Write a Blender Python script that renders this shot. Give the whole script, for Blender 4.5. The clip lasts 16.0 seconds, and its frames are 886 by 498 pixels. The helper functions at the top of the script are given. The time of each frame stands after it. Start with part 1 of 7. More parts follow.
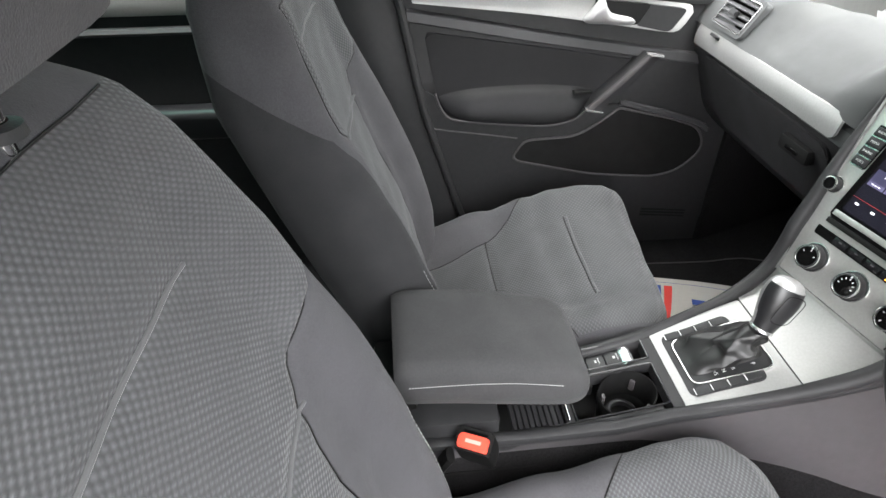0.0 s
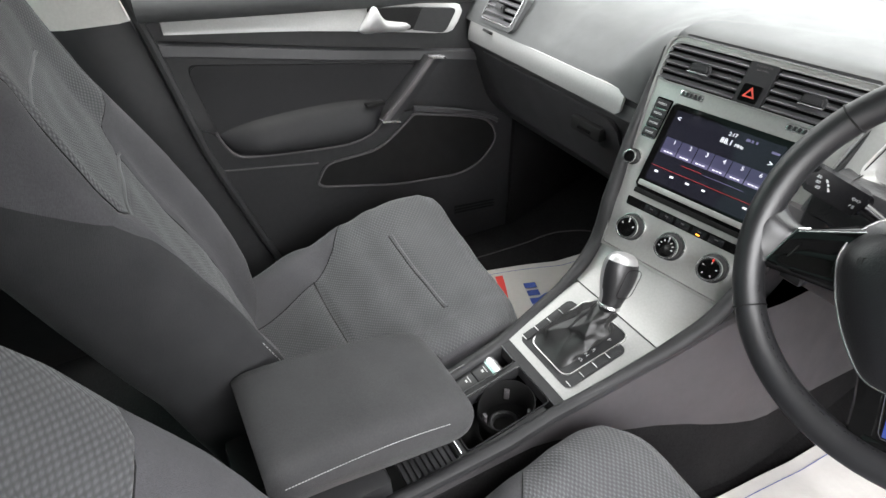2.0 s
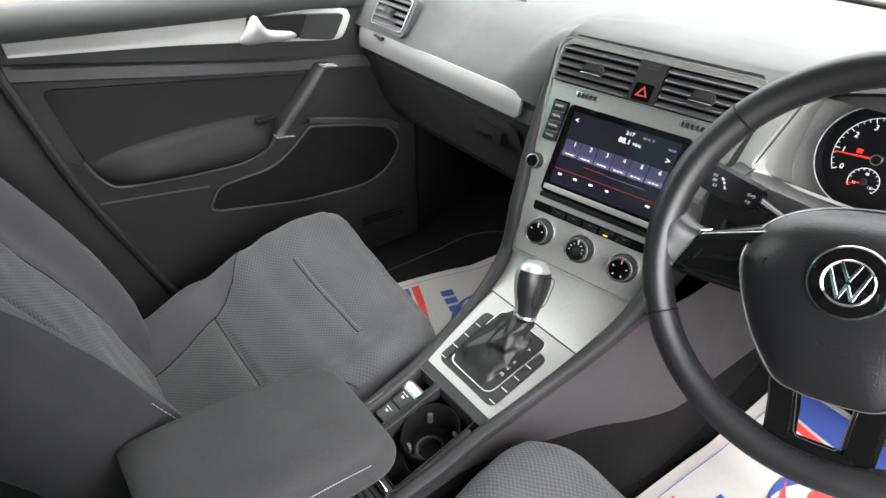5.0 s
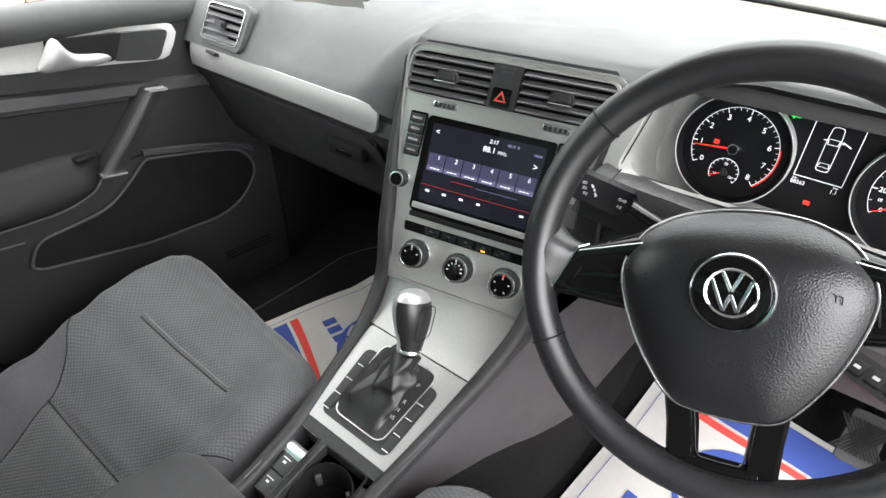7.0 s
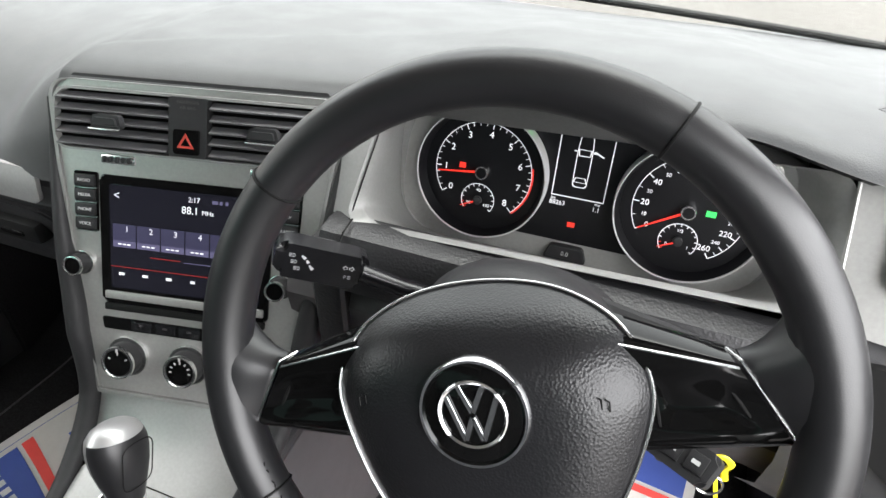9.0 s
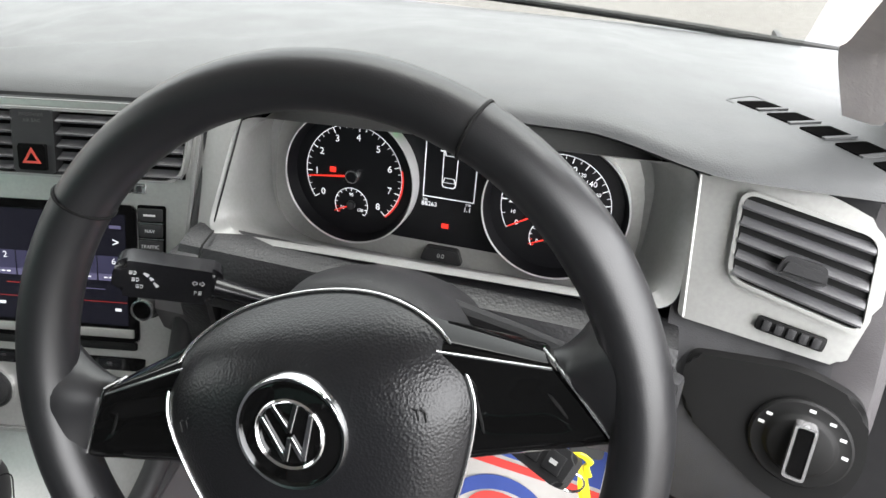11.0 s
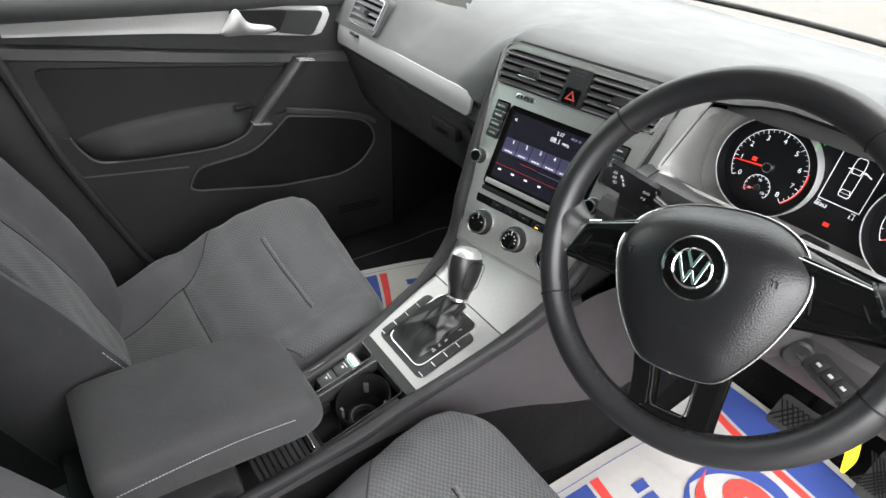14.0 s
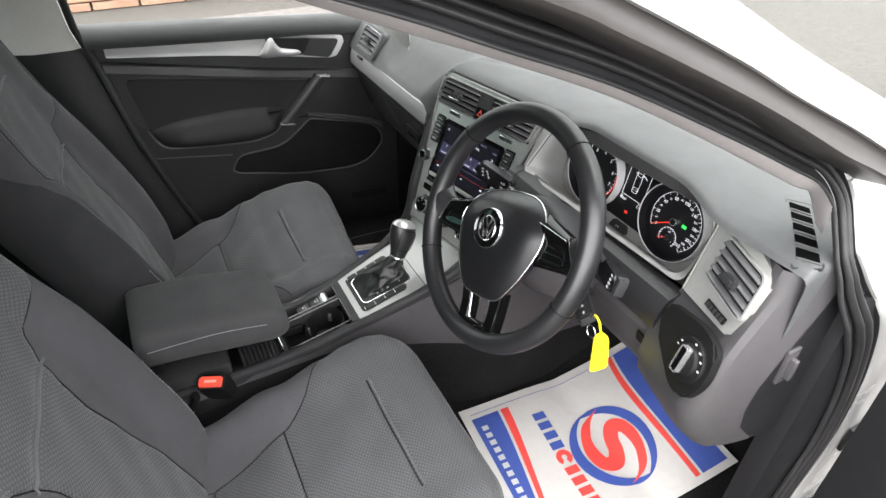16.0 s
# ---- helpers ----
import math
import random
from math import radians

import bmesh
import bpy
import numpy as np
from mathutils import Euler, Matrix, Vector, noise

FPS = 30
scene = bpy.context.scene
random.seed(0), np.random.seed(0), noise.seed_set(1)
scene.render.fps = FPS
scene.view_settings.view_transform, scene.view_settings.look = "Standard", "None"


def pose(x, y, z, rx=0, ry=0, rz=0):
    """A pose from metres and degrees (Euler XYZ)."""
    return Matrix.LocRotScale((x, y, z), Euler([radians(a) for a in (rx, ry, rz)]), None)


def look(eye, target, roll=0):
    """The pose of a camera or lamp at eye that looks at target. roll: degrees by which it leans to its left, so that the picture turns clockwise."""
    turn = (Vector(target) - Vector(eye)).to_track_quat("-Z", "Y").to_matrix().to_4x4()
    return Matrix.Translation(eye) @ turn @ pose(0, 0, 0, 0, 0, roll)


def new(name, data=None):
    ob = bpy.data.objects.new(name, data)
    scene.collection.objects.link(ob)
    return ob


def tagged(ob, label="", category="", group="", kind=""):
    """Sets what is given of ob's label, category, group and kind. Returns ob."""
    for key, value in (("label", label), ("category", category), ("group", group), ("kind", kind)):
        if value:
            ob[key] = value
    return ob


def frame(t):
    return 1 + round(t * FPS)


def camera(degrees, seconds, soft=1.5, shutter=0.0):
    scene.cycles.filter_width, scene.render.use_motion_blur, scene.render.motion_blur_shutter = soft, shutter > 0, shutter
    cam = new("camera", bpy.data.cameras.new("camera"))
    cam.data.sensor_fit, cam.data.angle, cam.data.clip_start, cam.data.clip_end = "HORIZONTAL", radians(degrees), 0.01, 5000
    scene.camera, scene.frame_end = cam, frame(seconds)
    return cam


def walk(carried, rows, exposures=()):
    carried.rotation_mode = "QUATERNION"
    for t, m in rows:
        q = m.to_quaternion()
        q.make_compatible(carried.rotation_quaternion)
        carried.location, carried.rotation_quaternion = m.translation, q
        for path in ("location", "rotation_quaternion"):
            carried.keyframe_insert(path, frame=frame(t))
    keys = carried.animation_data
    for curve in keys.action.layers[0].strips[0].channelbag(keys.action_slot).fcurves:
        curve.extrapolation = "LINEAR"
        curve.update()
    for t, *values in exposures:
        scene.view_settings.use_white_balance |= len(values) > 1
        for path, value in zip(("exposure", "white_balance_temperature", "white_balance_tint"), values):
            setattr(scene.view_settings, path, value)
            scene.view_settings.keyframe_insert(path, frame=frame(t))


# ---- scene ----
cam = camera(74.0, 16.0)
PATH = [
    (0.0, 0.5526, -0.7142, 1.2840, 53.36, 0.26, 84.40),
    (0.5, 0.5150, -0.7215, 1.2810, 53.50, 0.45, 74.78),
    (1.0, 0.4891, -0.7356, 1.2790, 53.59, 0.37, 68.07),
    (1.5, 0.4647, -0.7380, 1.2749, 53.78, 0.19, 64.33),
    (2.0, 0.4504, -0.7316, 1.2731, 53.83, 0.42, 61.19),
    (2.5, 0.4446, -0.7293, 1.2636, 54.14, 0.08, 60.14),
    (3.0, 0.4470, -0.7270, 1.2704, 53.98, -0.24, 59.14),
    (5.5, 0.3996, -0.6758, 1.2721, 53.48, 0.08, 49.02),
    (6.0, 0.3866, -0.6665, 1.2720, 53.43, -0.03, 46.03),
    (6.5, 0.3761, -0.6463, 1.2663, 53.59, -0.23, 43.20),
    (7.0, 0.3693, -0.6062, 1.2584, 53.59, -0.38, 38.87),
    (7.5, 0.3662, -0.5616, 1.2616, 53.54, -0.45, 34.46),
    (8.0, 0.3763, -0.5062, 1.2574, 53.48, -0.68, 30.52),
    (8.5, 0.3807, -0.4494, 1.2402, 53.49, -0.86, 25.59),
    (9.0, 0.3787, -0.3963, 1.2232, 53.57, -0.97, 20.46),
    (9.5, 0.3823, -0.3606, 1.2153, 53.59, -1.06, 16.50),
    (10.0, 0.3836, -0.3471, 1.2175, 53.66, -1.11, 14.35),
    (10.2, 0.3907, -0.3424, 1.2173, 53.69, -0.88, 13.82),
    (12.3, 0.5319, -0.4753, 1.2744, 54.41, -1.90, 32.35),
    (12.5, 0.5384, -0.5020, 1.2925, 54.17, -1.73, 37.26),
    (13.0, 0.5574, -0.5621, 1.3008, 53.79, -1.82, 46.81),
    (13.5, 0.5580, -0.5974, 1.2965, 53.67, -1.67, 52.06),
    (14.0, 0.5335, -0.6466, 1.2954, 53.63, -1.89, 54.32),
    (14.5, 0.5326, -0.6815, 1.3172, 53.47, -1.76, 60.53),
    (15.0, 0.5750, -0.6534, 1.3431, 53.40, -1.74, 62.84),
    (15.2, 0.6211, -0.6332, 1.3500, 53.57, -1.75, 63.02),
    (15.5, 0.7028, -0.6029, 1.3772, 53.54, -1.58, 63.69),
    (15.8, 0.8072, -0.5959, 1.4162, 53.76, -1.19, 63.08),
    (16.0, 0.9259, -0.5963, 1.4526, 53.65, -0.62, 62.28),
]
walk(cam, [(t, pose(*p)) for t, *p in PATH], [(0, 3.75), (0.8, 3.6), (3, 3.5), (6, 3.56), (7, 3.5), (10, 3.02), (12.5, 3.12), (14.5, 3.38), (15.5, 3.52), (15.75, 3.5), (16, 2.85)])

# ---- light: an overcast day, daylight through the open door and the glass ----
world = bpy.data.worlds.new("sky")
scene.world = world
world.use_nodes = True
wn = world.node_tree.nodes
sky = wn.new("ShaderNodeTexSky")
sky.sky_type, sky.sun_disc = "NISHITA", False
sky.sun_elevation, sky.sun_rotation = radians(84), radians(60)
sky.air_density, sky.dust_density, sky.ozone_density = 1.0, 4.0, 1.0
soft_sky = wn.new("ShaderNodeHueSaturation")
soft_sky.inputs["Saturation"].default_value = 0.12
world.node_tree.links.new(sky.outputs[0], soft_sky.inputs["Color"])
world.node_tree.links.new(soft_sky.outputs[0], wn["Background"].inputs[0])
wn["Background"].inputs[1].default_value = 0.15
sun = new("sun", bpy.data.lights.new("sun", "SUN"))
sun.data.energy, sun.data.angle, sun.data.color = 2.2, radians(140), (1.0, 0.985, 0.985)
sun.matrix_world = look((0.28, -0.5, 1.0), (0, 0, 0))


# ---- materials ----
def mat(name, color, rough=0.6, metal=0.0, spec=0.5, bump=(), mottle=(), coat=0.0, sheen=0.0, emit=None):
    """bump: rows of (kind, scale, height); mottle: rows of (scale, amount) that vary the colour."""
    m = bpy.data.materials.new(name)
    m.use_nodes = True
    nt = m.node_tree
    n, link = nt.nodes, nt.links
    b = n["Principled BSDF"]
    b.inputs["Base Color"].default_value = (*color, 1)
    b.inputs["Roughness"].default_value = rough
    b.inputs["Metallic"].default_value = metal
    b.inputs["Specular IOR Level"].default_value = spec
    b.inputs["Coat Weight"].default_value = coat
    b.inputs["Coat Roughness"].default_value = 0.05
    b.inputs["Sheen Weight"].default_value = sheen
    b.inputs["Sheen Roughness"].default_value = 0.4
    co = n.new("ShaderNodeTexCoord").outputs["Object"]
    col = None
    for scale, amount in mottle:
        t = n.new("ShaderNodeTexNoise")
        t.inputs["Scale"].default_value, t.inputs["Detail"].default_value = scale, 5
        link.new(co, t.inputs["Vector"])
        r = n.new("ShaderNodeMapRange")
        r.inputs[1].default_value, r.inputs[2].default_value = 0.3, 0.7
        r.inputs[3].default_value, r.inputs[4].default_value = 1 - amount, 1 + amount
        link.new(t.outputs[0], r.inputs[0])
        x = n.new("ShaderNodeMix")
        x.data_type, x.blend_type = "RGBA", "MULTIPLY"
        x.inputs[0].default_value = 1
        if col is None:
            x.inputs[6].default_value = (*color, 1)
        else:
            link.new(col, x.inputs[6])
        link.new(r.outputs[0], x.inputs[7])
        col = x.outputs[2]
    if col is not None:
        link.new(col, b.inputs["Base Color"])
        rr = n.new("ShaderNodeMapRange")
        t = n.new("ShaderNodeTexNoise")
        t.inputs["Scale"].default_value, t.inputs["Detail"].default_value = 14, 4
        link.new(co, t.inputs["Vector"])
        link.new(t.outputs[0], rr.inputs[0])
        rr.inputs[1].default_value, rr.inputs[2].default_value = 0.3, 0.7
        rr.inputs[3].default_value, rr.inputs[4].default_value = rough * 0.88, min(1, rough * 1.12)
        link.new(rr.outputs[0], b.inputs["Roughness"])
    last = None
    for kind, scale, height in bump:
        if kind == "voronoi":
            t = n.new("ShaderNodeTexVoronoi")
            t.inputs["Scale"].default_value = scale
            out = t.outputs["Distance"]
        else:
            t = n.new("ShaderNodeTexNoise")
            t.inputs["Scale"].default_value, t.inputs["Detail"].default_value = scale, 3
            out = t.outputs[0]
        link.new(co, t.inputs["Vector"])
        k = n.new("ShaderNodeBump")
        k.inputs["Distance"].default_value = height
        k.inputs["Strength"].default_value = 1
        link.new(out, k.inputs["Height"])
        if last is not None:
            link.new(last, k.inputs["Normal"])
        last = k.outputs[0]
    if last is not None:
        link.new(last, b.inputs["Normal"])
    if emit:
        b.inputs["Emission Color"].default_value = (*emit[0], 1)
        b.inputs["Emission Strength"].default_value = emit[1]
    return m


def clear_glass(name, tint=(1, 1, 1), rough=0.0):
    m = bpy.data.materials.new(name)
    m.use_nodes = True
    n, link = m.node_tree.nodes, m.node_tree.links
    n.remove(n["Principled BSDF"])
    tr, gl, mx = n.new("ShaderNodeBsdfTransparent"), n.new("ShaderNodeBsdfGlossy"), n.new("ShaderNodeMixShader")
    tr.inputs[0].default_value = (*tint, 1)
    gl.inputs["Roughness"].default_value = rough
    mx.inputs[0].default_value = 0.03
    link.new(tr.outputs[0], mx.inputs[1])
    link.new(gl.outputs[0], mx.inputs[2])
    link.new(mx.outputs[0], n["Material Output"].inputs[0])
    return m


def knitted(name, color):
    """Cloth with staggered rows of small raised stitches, laid out along the seat's own u and v in metres."""
    m = mat(name, color, 0.9, sheen=0.12, mottle=((5, 0.08), (500, 0.10)))
    n, link = m.node_tree.nodes, m.node_tree.links
    b = n["Principled BSDF"]
    uv = n.new("ShaderNodeUVMap")
    sep = n.new("ShaderNodeSeparateXYZ")
    link.new(uv.outputs[0], sep.inputs[0])

    def op(kind, a, c):
        o = n.new("ShaderNodeMath")
        o.operation = kind
        for k, v in enumerate((a, c)):
            if v is None:
                continue
            if isinstance(v, (int, float)):
                o.inputs[k].default_value = v
            else:
                link.new(v, o.inputs[k])
        return o.outputs[0]
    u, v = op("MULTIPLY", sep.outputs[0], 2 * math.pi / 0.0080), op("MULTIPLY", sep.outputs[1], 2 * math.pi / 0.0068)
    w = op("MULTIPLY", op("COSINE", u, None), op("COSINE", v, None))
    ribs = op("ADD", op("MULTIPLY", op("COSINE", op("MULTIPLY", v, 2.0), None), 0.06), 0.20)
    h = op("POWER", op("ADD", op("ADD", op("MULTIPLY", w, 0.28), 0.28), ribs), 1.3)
    k = n.new("ShaderNodeBump")
    k.inputs["Distance"].default_value = 0.0013
    k.inputs["Strength"].default_value = 1.0
    link.new(h, k.inputs["Height"])
    link.new(k.outputs[0], b.inputs["Normal"])
    # stitch height also darkens the gaps: their shade is put into the colour
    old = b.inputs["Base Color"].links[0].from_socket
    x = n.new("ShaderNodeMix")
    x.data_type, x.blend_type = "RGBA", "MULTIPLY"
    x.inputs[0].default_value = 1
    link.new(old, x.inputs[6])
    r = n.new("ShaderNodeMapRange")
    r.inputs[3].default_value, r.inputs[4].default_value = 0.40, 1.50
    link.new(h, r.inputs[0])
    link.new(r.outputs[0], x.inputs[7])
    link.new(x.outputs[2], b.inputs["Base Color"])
    return m


GRAIN = (("voronoi", 900, 0.00012), ("noise", 300, 0.0001))
M = dict(
    pad=mat("soft dashboard plastic", (0.062, 0.064, 0.065), 0.58, spec=0.3, bump=GRAIN, mottle=((3, 0.06), (60, 0.05))),
    hard=mat("hard black plastic", (0.0205, 0.0205, 0.0215), 0.50, spec=0.25, bump=GRAIN, mottle=((4, 0.1), (80, 0.08))),
    lower=mat("grey lower plastic", (0.048, 0.045, 0.047), 0.58, spec=0.35, bump=GRAIN, mottle=((4, 0.08), (80, 0.06))),
    insert=mat("dark door insert", (0.0095, 0.0095, 0.0105), 0.55, spec=0.25, bump=GRAIN, mottle=((4, 0.1), (80, 0.08))),
    grained=mat("coarse grained plastic", (0.013, 0.013, 0.014), 0.42, spec=0.4, bump=(("voronoi", 420, 0.0003),), mottle=((6, 0.08),)),
    slat=mat("grey vent plastic", (0.085, 0.085, 0.088), 0.36, mottle=((40, 0.08),)),
    black=mat("black plastic and recess shade", (0.007, 0.007, 0.007), 0.55, spec=0.15, mottle=((30, 0.15),)),
    gloss=mat("piano black", (0.003, 0.003, 0.003), 0.05, spec=0.3),
    silver=mat("brushed silver paint", (0.36, 0.36, 0.345), 0.38, metal=0.5, bump=(("noise", 1500, 0.00004),), mottle=((8, 0.05), (300, 0.05))),
    # next two: shaded copies of the silver paint, weaker light put into the colour
    shadedsilver=mat("silver paint, shaded copy", (0.24, 0.24, 0.235), 0.5, metal=0.3, bump=(("noise", 1500, 0.00004),), mottle=((8, 0.05), (300, 0.05))),
    dimsilver=mat("brushed silver paint, dimmed copy", (0.285, 0.285, 0.28), 0.42, metal=0.45, bump=(("noise", 1500, 0.00004),), mottle=((8, 0.05), (300, 0.05))),
    handlesilver=mat("matt silver lever", (0.36, 0.36, 0.36), 0.42, metal=0.35, mottle=((60, 0.03),)),
    knobsilver=mat("satin silver knob", (0.40, 0.40, 0.40), 0.34, metal=0.6),
    bright=mat("bright satin metal", (0.62, 0.62, 0.62), 0.25, metal=0.85),
    ringsilver=mat("polished dial ring", (0.66, 0.66, 0.66), 0.28, metal=0.35),
    chrome=mat("chrome", (0.85, 0.86, 0.87), 0.1, metal=1.0),
    satin=mat("satin chrome", (0.75, 0.75, 0.75), 0.25, metal=1.0),
    leather=mat("black leather", (0.009, 0.009, 0.010), 0.40, spec=0.62, bump=(("voronoi", 1300, 0.00003), ("noise", 120, 0.00003)), mottle=((12, 0.12), (150, 0.08))),
    gaiter=mat("suede gaiter", (0.008, 0.008, 0.008), 0.45, spec=0.5, bump=(("voronoi", 1400, 0.00008),), mottle=((200, 0.1),)),
    airbag=mat("grained airbag cover", (0.0075, 0.0075, 0.0085), 0.34, spec=0.45, bump=(("voronoi", 620, 0.00018), ("noise", 900, 0.00006)), mottle=((10, 0.08),)),
    fabric=mat("plain grey cloth", (0.045, 0.044, 0.048), 0.9, sheen=0.06, bump=(("noise", 900, 0.0006), ("noise", 60, 0.0004)), mottle=((5, 0.08), (400, 0.12))),
    armcloth=mat("charcoal armrest cloth", (0.029, 0.029, 0.030), 0.9, sheen=0.05, bump=(("noise", 900, 0.0005), ("noise", 60, 0.0003)), mottle=((5, 0.08), (400, 0.12))),
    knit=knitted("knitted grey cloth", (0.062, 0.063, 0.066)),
    carpet=mat("black carpet", (0.012, 0.0115, 0.012), 1.0, spec=0.1, bump=(("noise", 700, 0.003),), mottle=((6, 0.2), (300, 0.4))),
    roof=mat("light headliner", (0.62, 0.61, 0.58), 0.95, bump=(("noise", 600, 0.0005),), mottle=((3, 0.04), (200, 0.04))),
    cover=mat("pale pillar plastic", (0.36, 0.335, 0.33), 0.7, bump=(("noise", 500, 0.0003),), mottle=((3, 0.05), (120, 0.05))),
    rubber=mat("black rubber seal", (0.015, 0.015, 0.016), 0.6, bump=(("noise", 200, 0.0004),), mottle=((20, 0.2),)),
    paint=mat("white car paint", (0.36, 0.355, 0.345), 0.25, coat=0.8, mottle=((2, 0.02),)),
    paper=mat("white paper mat", (0.52, 0.50, 0.475), 0.8, bump=(("noise", 9, 0.004), ("noise", 40, 0.0012)), mottle=((6, 0.03), (80, 0.02))),
    red=mat("red print", (0.72, 0.06, 0.05), 0.7, mottle=((20, 0.05),)),
    blue=mat("blue print", (0.04, 0.075, 0.30), 0.7, mottle=((20, 0.06),)),
    buckle=mat("red buckle plastic", (0.75, 0.07, 0.04), 0.4, mottle=((40, 0.05),)),
    yellow=mat("yellow plastic tag", (0.80, 0.66, 0.02), 0.4, mottle=((30, 0.05),)),
    knit2=mat("grey piping", (0.075, 0.076, 0.078), 0.9, sheen=0.3, mottle=((60, 0.1),)),
    seal=mat("dark grey rubber", (0.018, 0.0175, 0.018), 0.45, mottle=((20, 0.15),)),
    cloth2=mat("dark cloth cover", (0.016, 0.016, 0.0175), 0.92, sheen=0.04, bump=(("noise", 900, 0.0005),), mottle=((5, 0.08), (400, 0.1))),
    pillar=mat("brown-grey pillar plastic", (0.034, 0.031, 0.029), 0.42, spec=0.4, mottle=((5, 0.08), (90, 0.08))),
    tile=mat("violet screen tile", (0.03, 0.03, 0.05), 0.1, emit=((0.14, 0.13, 0.28), 0.024)),
    tile2=mat("bright violet screen tile", (0.03, 0.03, 0.05), 0.1, emit=((0.28, 0.26, 0.46), 0.05)),
    # near-black colour that stands in for shade inside openings
    hollowshade=mat("painted hollow shade", (0.003, 0.003, 0.003), 1.0, spec=0.0),
    stalk=mat("satin black stalk", (0.008, 0.008, 0.009), 0.22, spec=0.5, mottle=((30, 0.1),)),
    card=mat("grey card", (0.30, 0.295, 0.285), 0.8, bump=(("noise", 300, 0.0003),), mottle=((8, 0.05), (90, 0.04))),
    pale=mat("pale red print", (0.62, 0.30, 0.26), 0.5),
    white=mat("white print", (0.50, 0.50, 0.50), 0.6),
    trim=mat("charcoal moulding", (0.036, 0.036, 0.038), 0.5, spec=0.35, bump=GRAIN, mottle=((4, 0.08), (80, 0.06))),
    thread=mat("pale thread", (0.30, 0.30, 0.30), 0.8),
    dial=mat("dial face", (0.005, 0.005, 0.006), 0.35, spec=0.25),
    glow=mat("lit white print", (0.7, 0.7, 0.7), 0.5, emit=((0.9, 0.92, 1.0), 0.075)),
    glowred=mat("lit red", (0.4, 0.02, 0.015), 0.4, emit=((1.0, 0.04, 0.02), 0.11)),
    glowgreen=mat("lit green", (0.05, 0.5, 0.1), 0.4, emit=((0.02, 1.0, 0.12), 0.10)),
    hazard=mat("dull red print", (0.42, 0.045, 0.03), 0.5),
    redline=mat("dim red screen line", (0.10, 0.01, 0.01), 0.3, emit=((1.0, 0.05, 0.04), 0.035)),
    amber=mat("lit amber", (0.6, 0.2, 0.02), 0.4, emit=((1.0, 0.3, 0.02), 0.5)),
    lcd=mat("dark screen", (0.008, 0.008, 0.012), 0.08, emit=((0.05, 0.05, 0.08), 0.012)),
    tarmac=mat("pale tarmac", (0.070, 0.065, 0.060), 0.9, bump=(("noise", 60, 0.01),), mottle=((0.6, 0.1), (25, 0.2))),
    brick=mat("brick", (0.34, 0.20, 0.14), 0.85, bump=(("noise", 60, 0.002),), mottle=((3, 0.2), (40, 0.15))),
    mortar=mat("mortar", (0.42, 0.40, 0.36), 0.95, mottle=((10, 0.1),)),
    glass=clear_glass("window glass", (0.82, 0.832, 0.815)),
    privacy2=clear_glass("green tinted glass", (0.42, 0.60, 0.55)),
    privacy=clear_glass("tinted glass", (0.12, 0.16, 0.15)),
)
for m in M.values():
    m.diffuse_color = (0.5, 0.5, 0.5, 1)


# ---- building helpers ----
def thing(name, at, label, category, group="", kind=""):
    ob = new(name)
    ob.empty_display_size = 0.05
    ob.location = at
    return tagged(ob, label, category, group, kind)


def part(name, bm, material, parent=None, label="", at=None, smooth=35):
    """Link a bmesh, whose vertices are in the world's metres (or moved there by the pose at), as one mesh object."""
    if at is not None:
        bm.transform(at)
    bmesh.ops.recalc_face_normals(bm, faces=bm.faces)
    me = bpy.data.meshes.new(name)
    bm.to_mesh(me)
    bm.free()
    if smooth:
        me.polygons.foreach_set("use_smooth", [True] * len(me.polygons))
        me.set_sharp_from_angle(angle=radians(smooth))
    me.materials.append(material)
    ob = new(name, me)
    if parent is not None:
        ob.parent = parent
        up, inv = parent, Matrix.Identity(4)
        while up is not None:
            inv = Matrix.Translation(-Vector(up.location)) @ inv if up.type == "EMPTY" else inv
            up = up.parent
        ob.matrix_parent_inverse = inv if parent.type == "EMPTY" else Matrix.Identity(4)
    if label:
        ob["label"] = label
    return ob


def box(x0, x1, y0, y1, z0, z1, bevel=0.004, seg=2):
    bm = bmesh.new()
    bmesh.ops.create_cube(bm, size=1)
    for v in bm.verts:
        v.co = Vector(((x0 + x1) / 2 + v.co.x * (x1 - x0), (y0 + y1) / 2 + v.co.y * (y1 - y0), (z0 + z1) / 2 + v.co.z * (z1 - z0)))
    if bevel:
        bmesh.ops.bevel(bm, geom=bm.edges[:], offset=bevel, segments=seg, affect="EDGES", profile=0.6)
    return bm


def rounded(points, radius, n=5):
    """The outline of a polygon with rounded corners; radius is one number or one for each corner."""
    out, k = [], len(points)
    for i in range(k):
        p, a, b = Vector(points[i]), Vector(points[i - 1]), Vector(points[(i + 1) % k])
        r = radius[i] if isinstance(radius, (list, tuple)) else radius
        u, w = a - p, b - p
        r = min(r, u.length * 0.49, w.length * 0.49)
        if r <= 1e-6:
            out.append(p)
            continue
        s, e = p + u.normalized() * r, p + w.normalized() * r
        for j in range(n + 1):
            f = j / n
            out.append(s * (1 - f) ** 2 + p * 2 * f * (1 - f) + e * f * f)
    return out


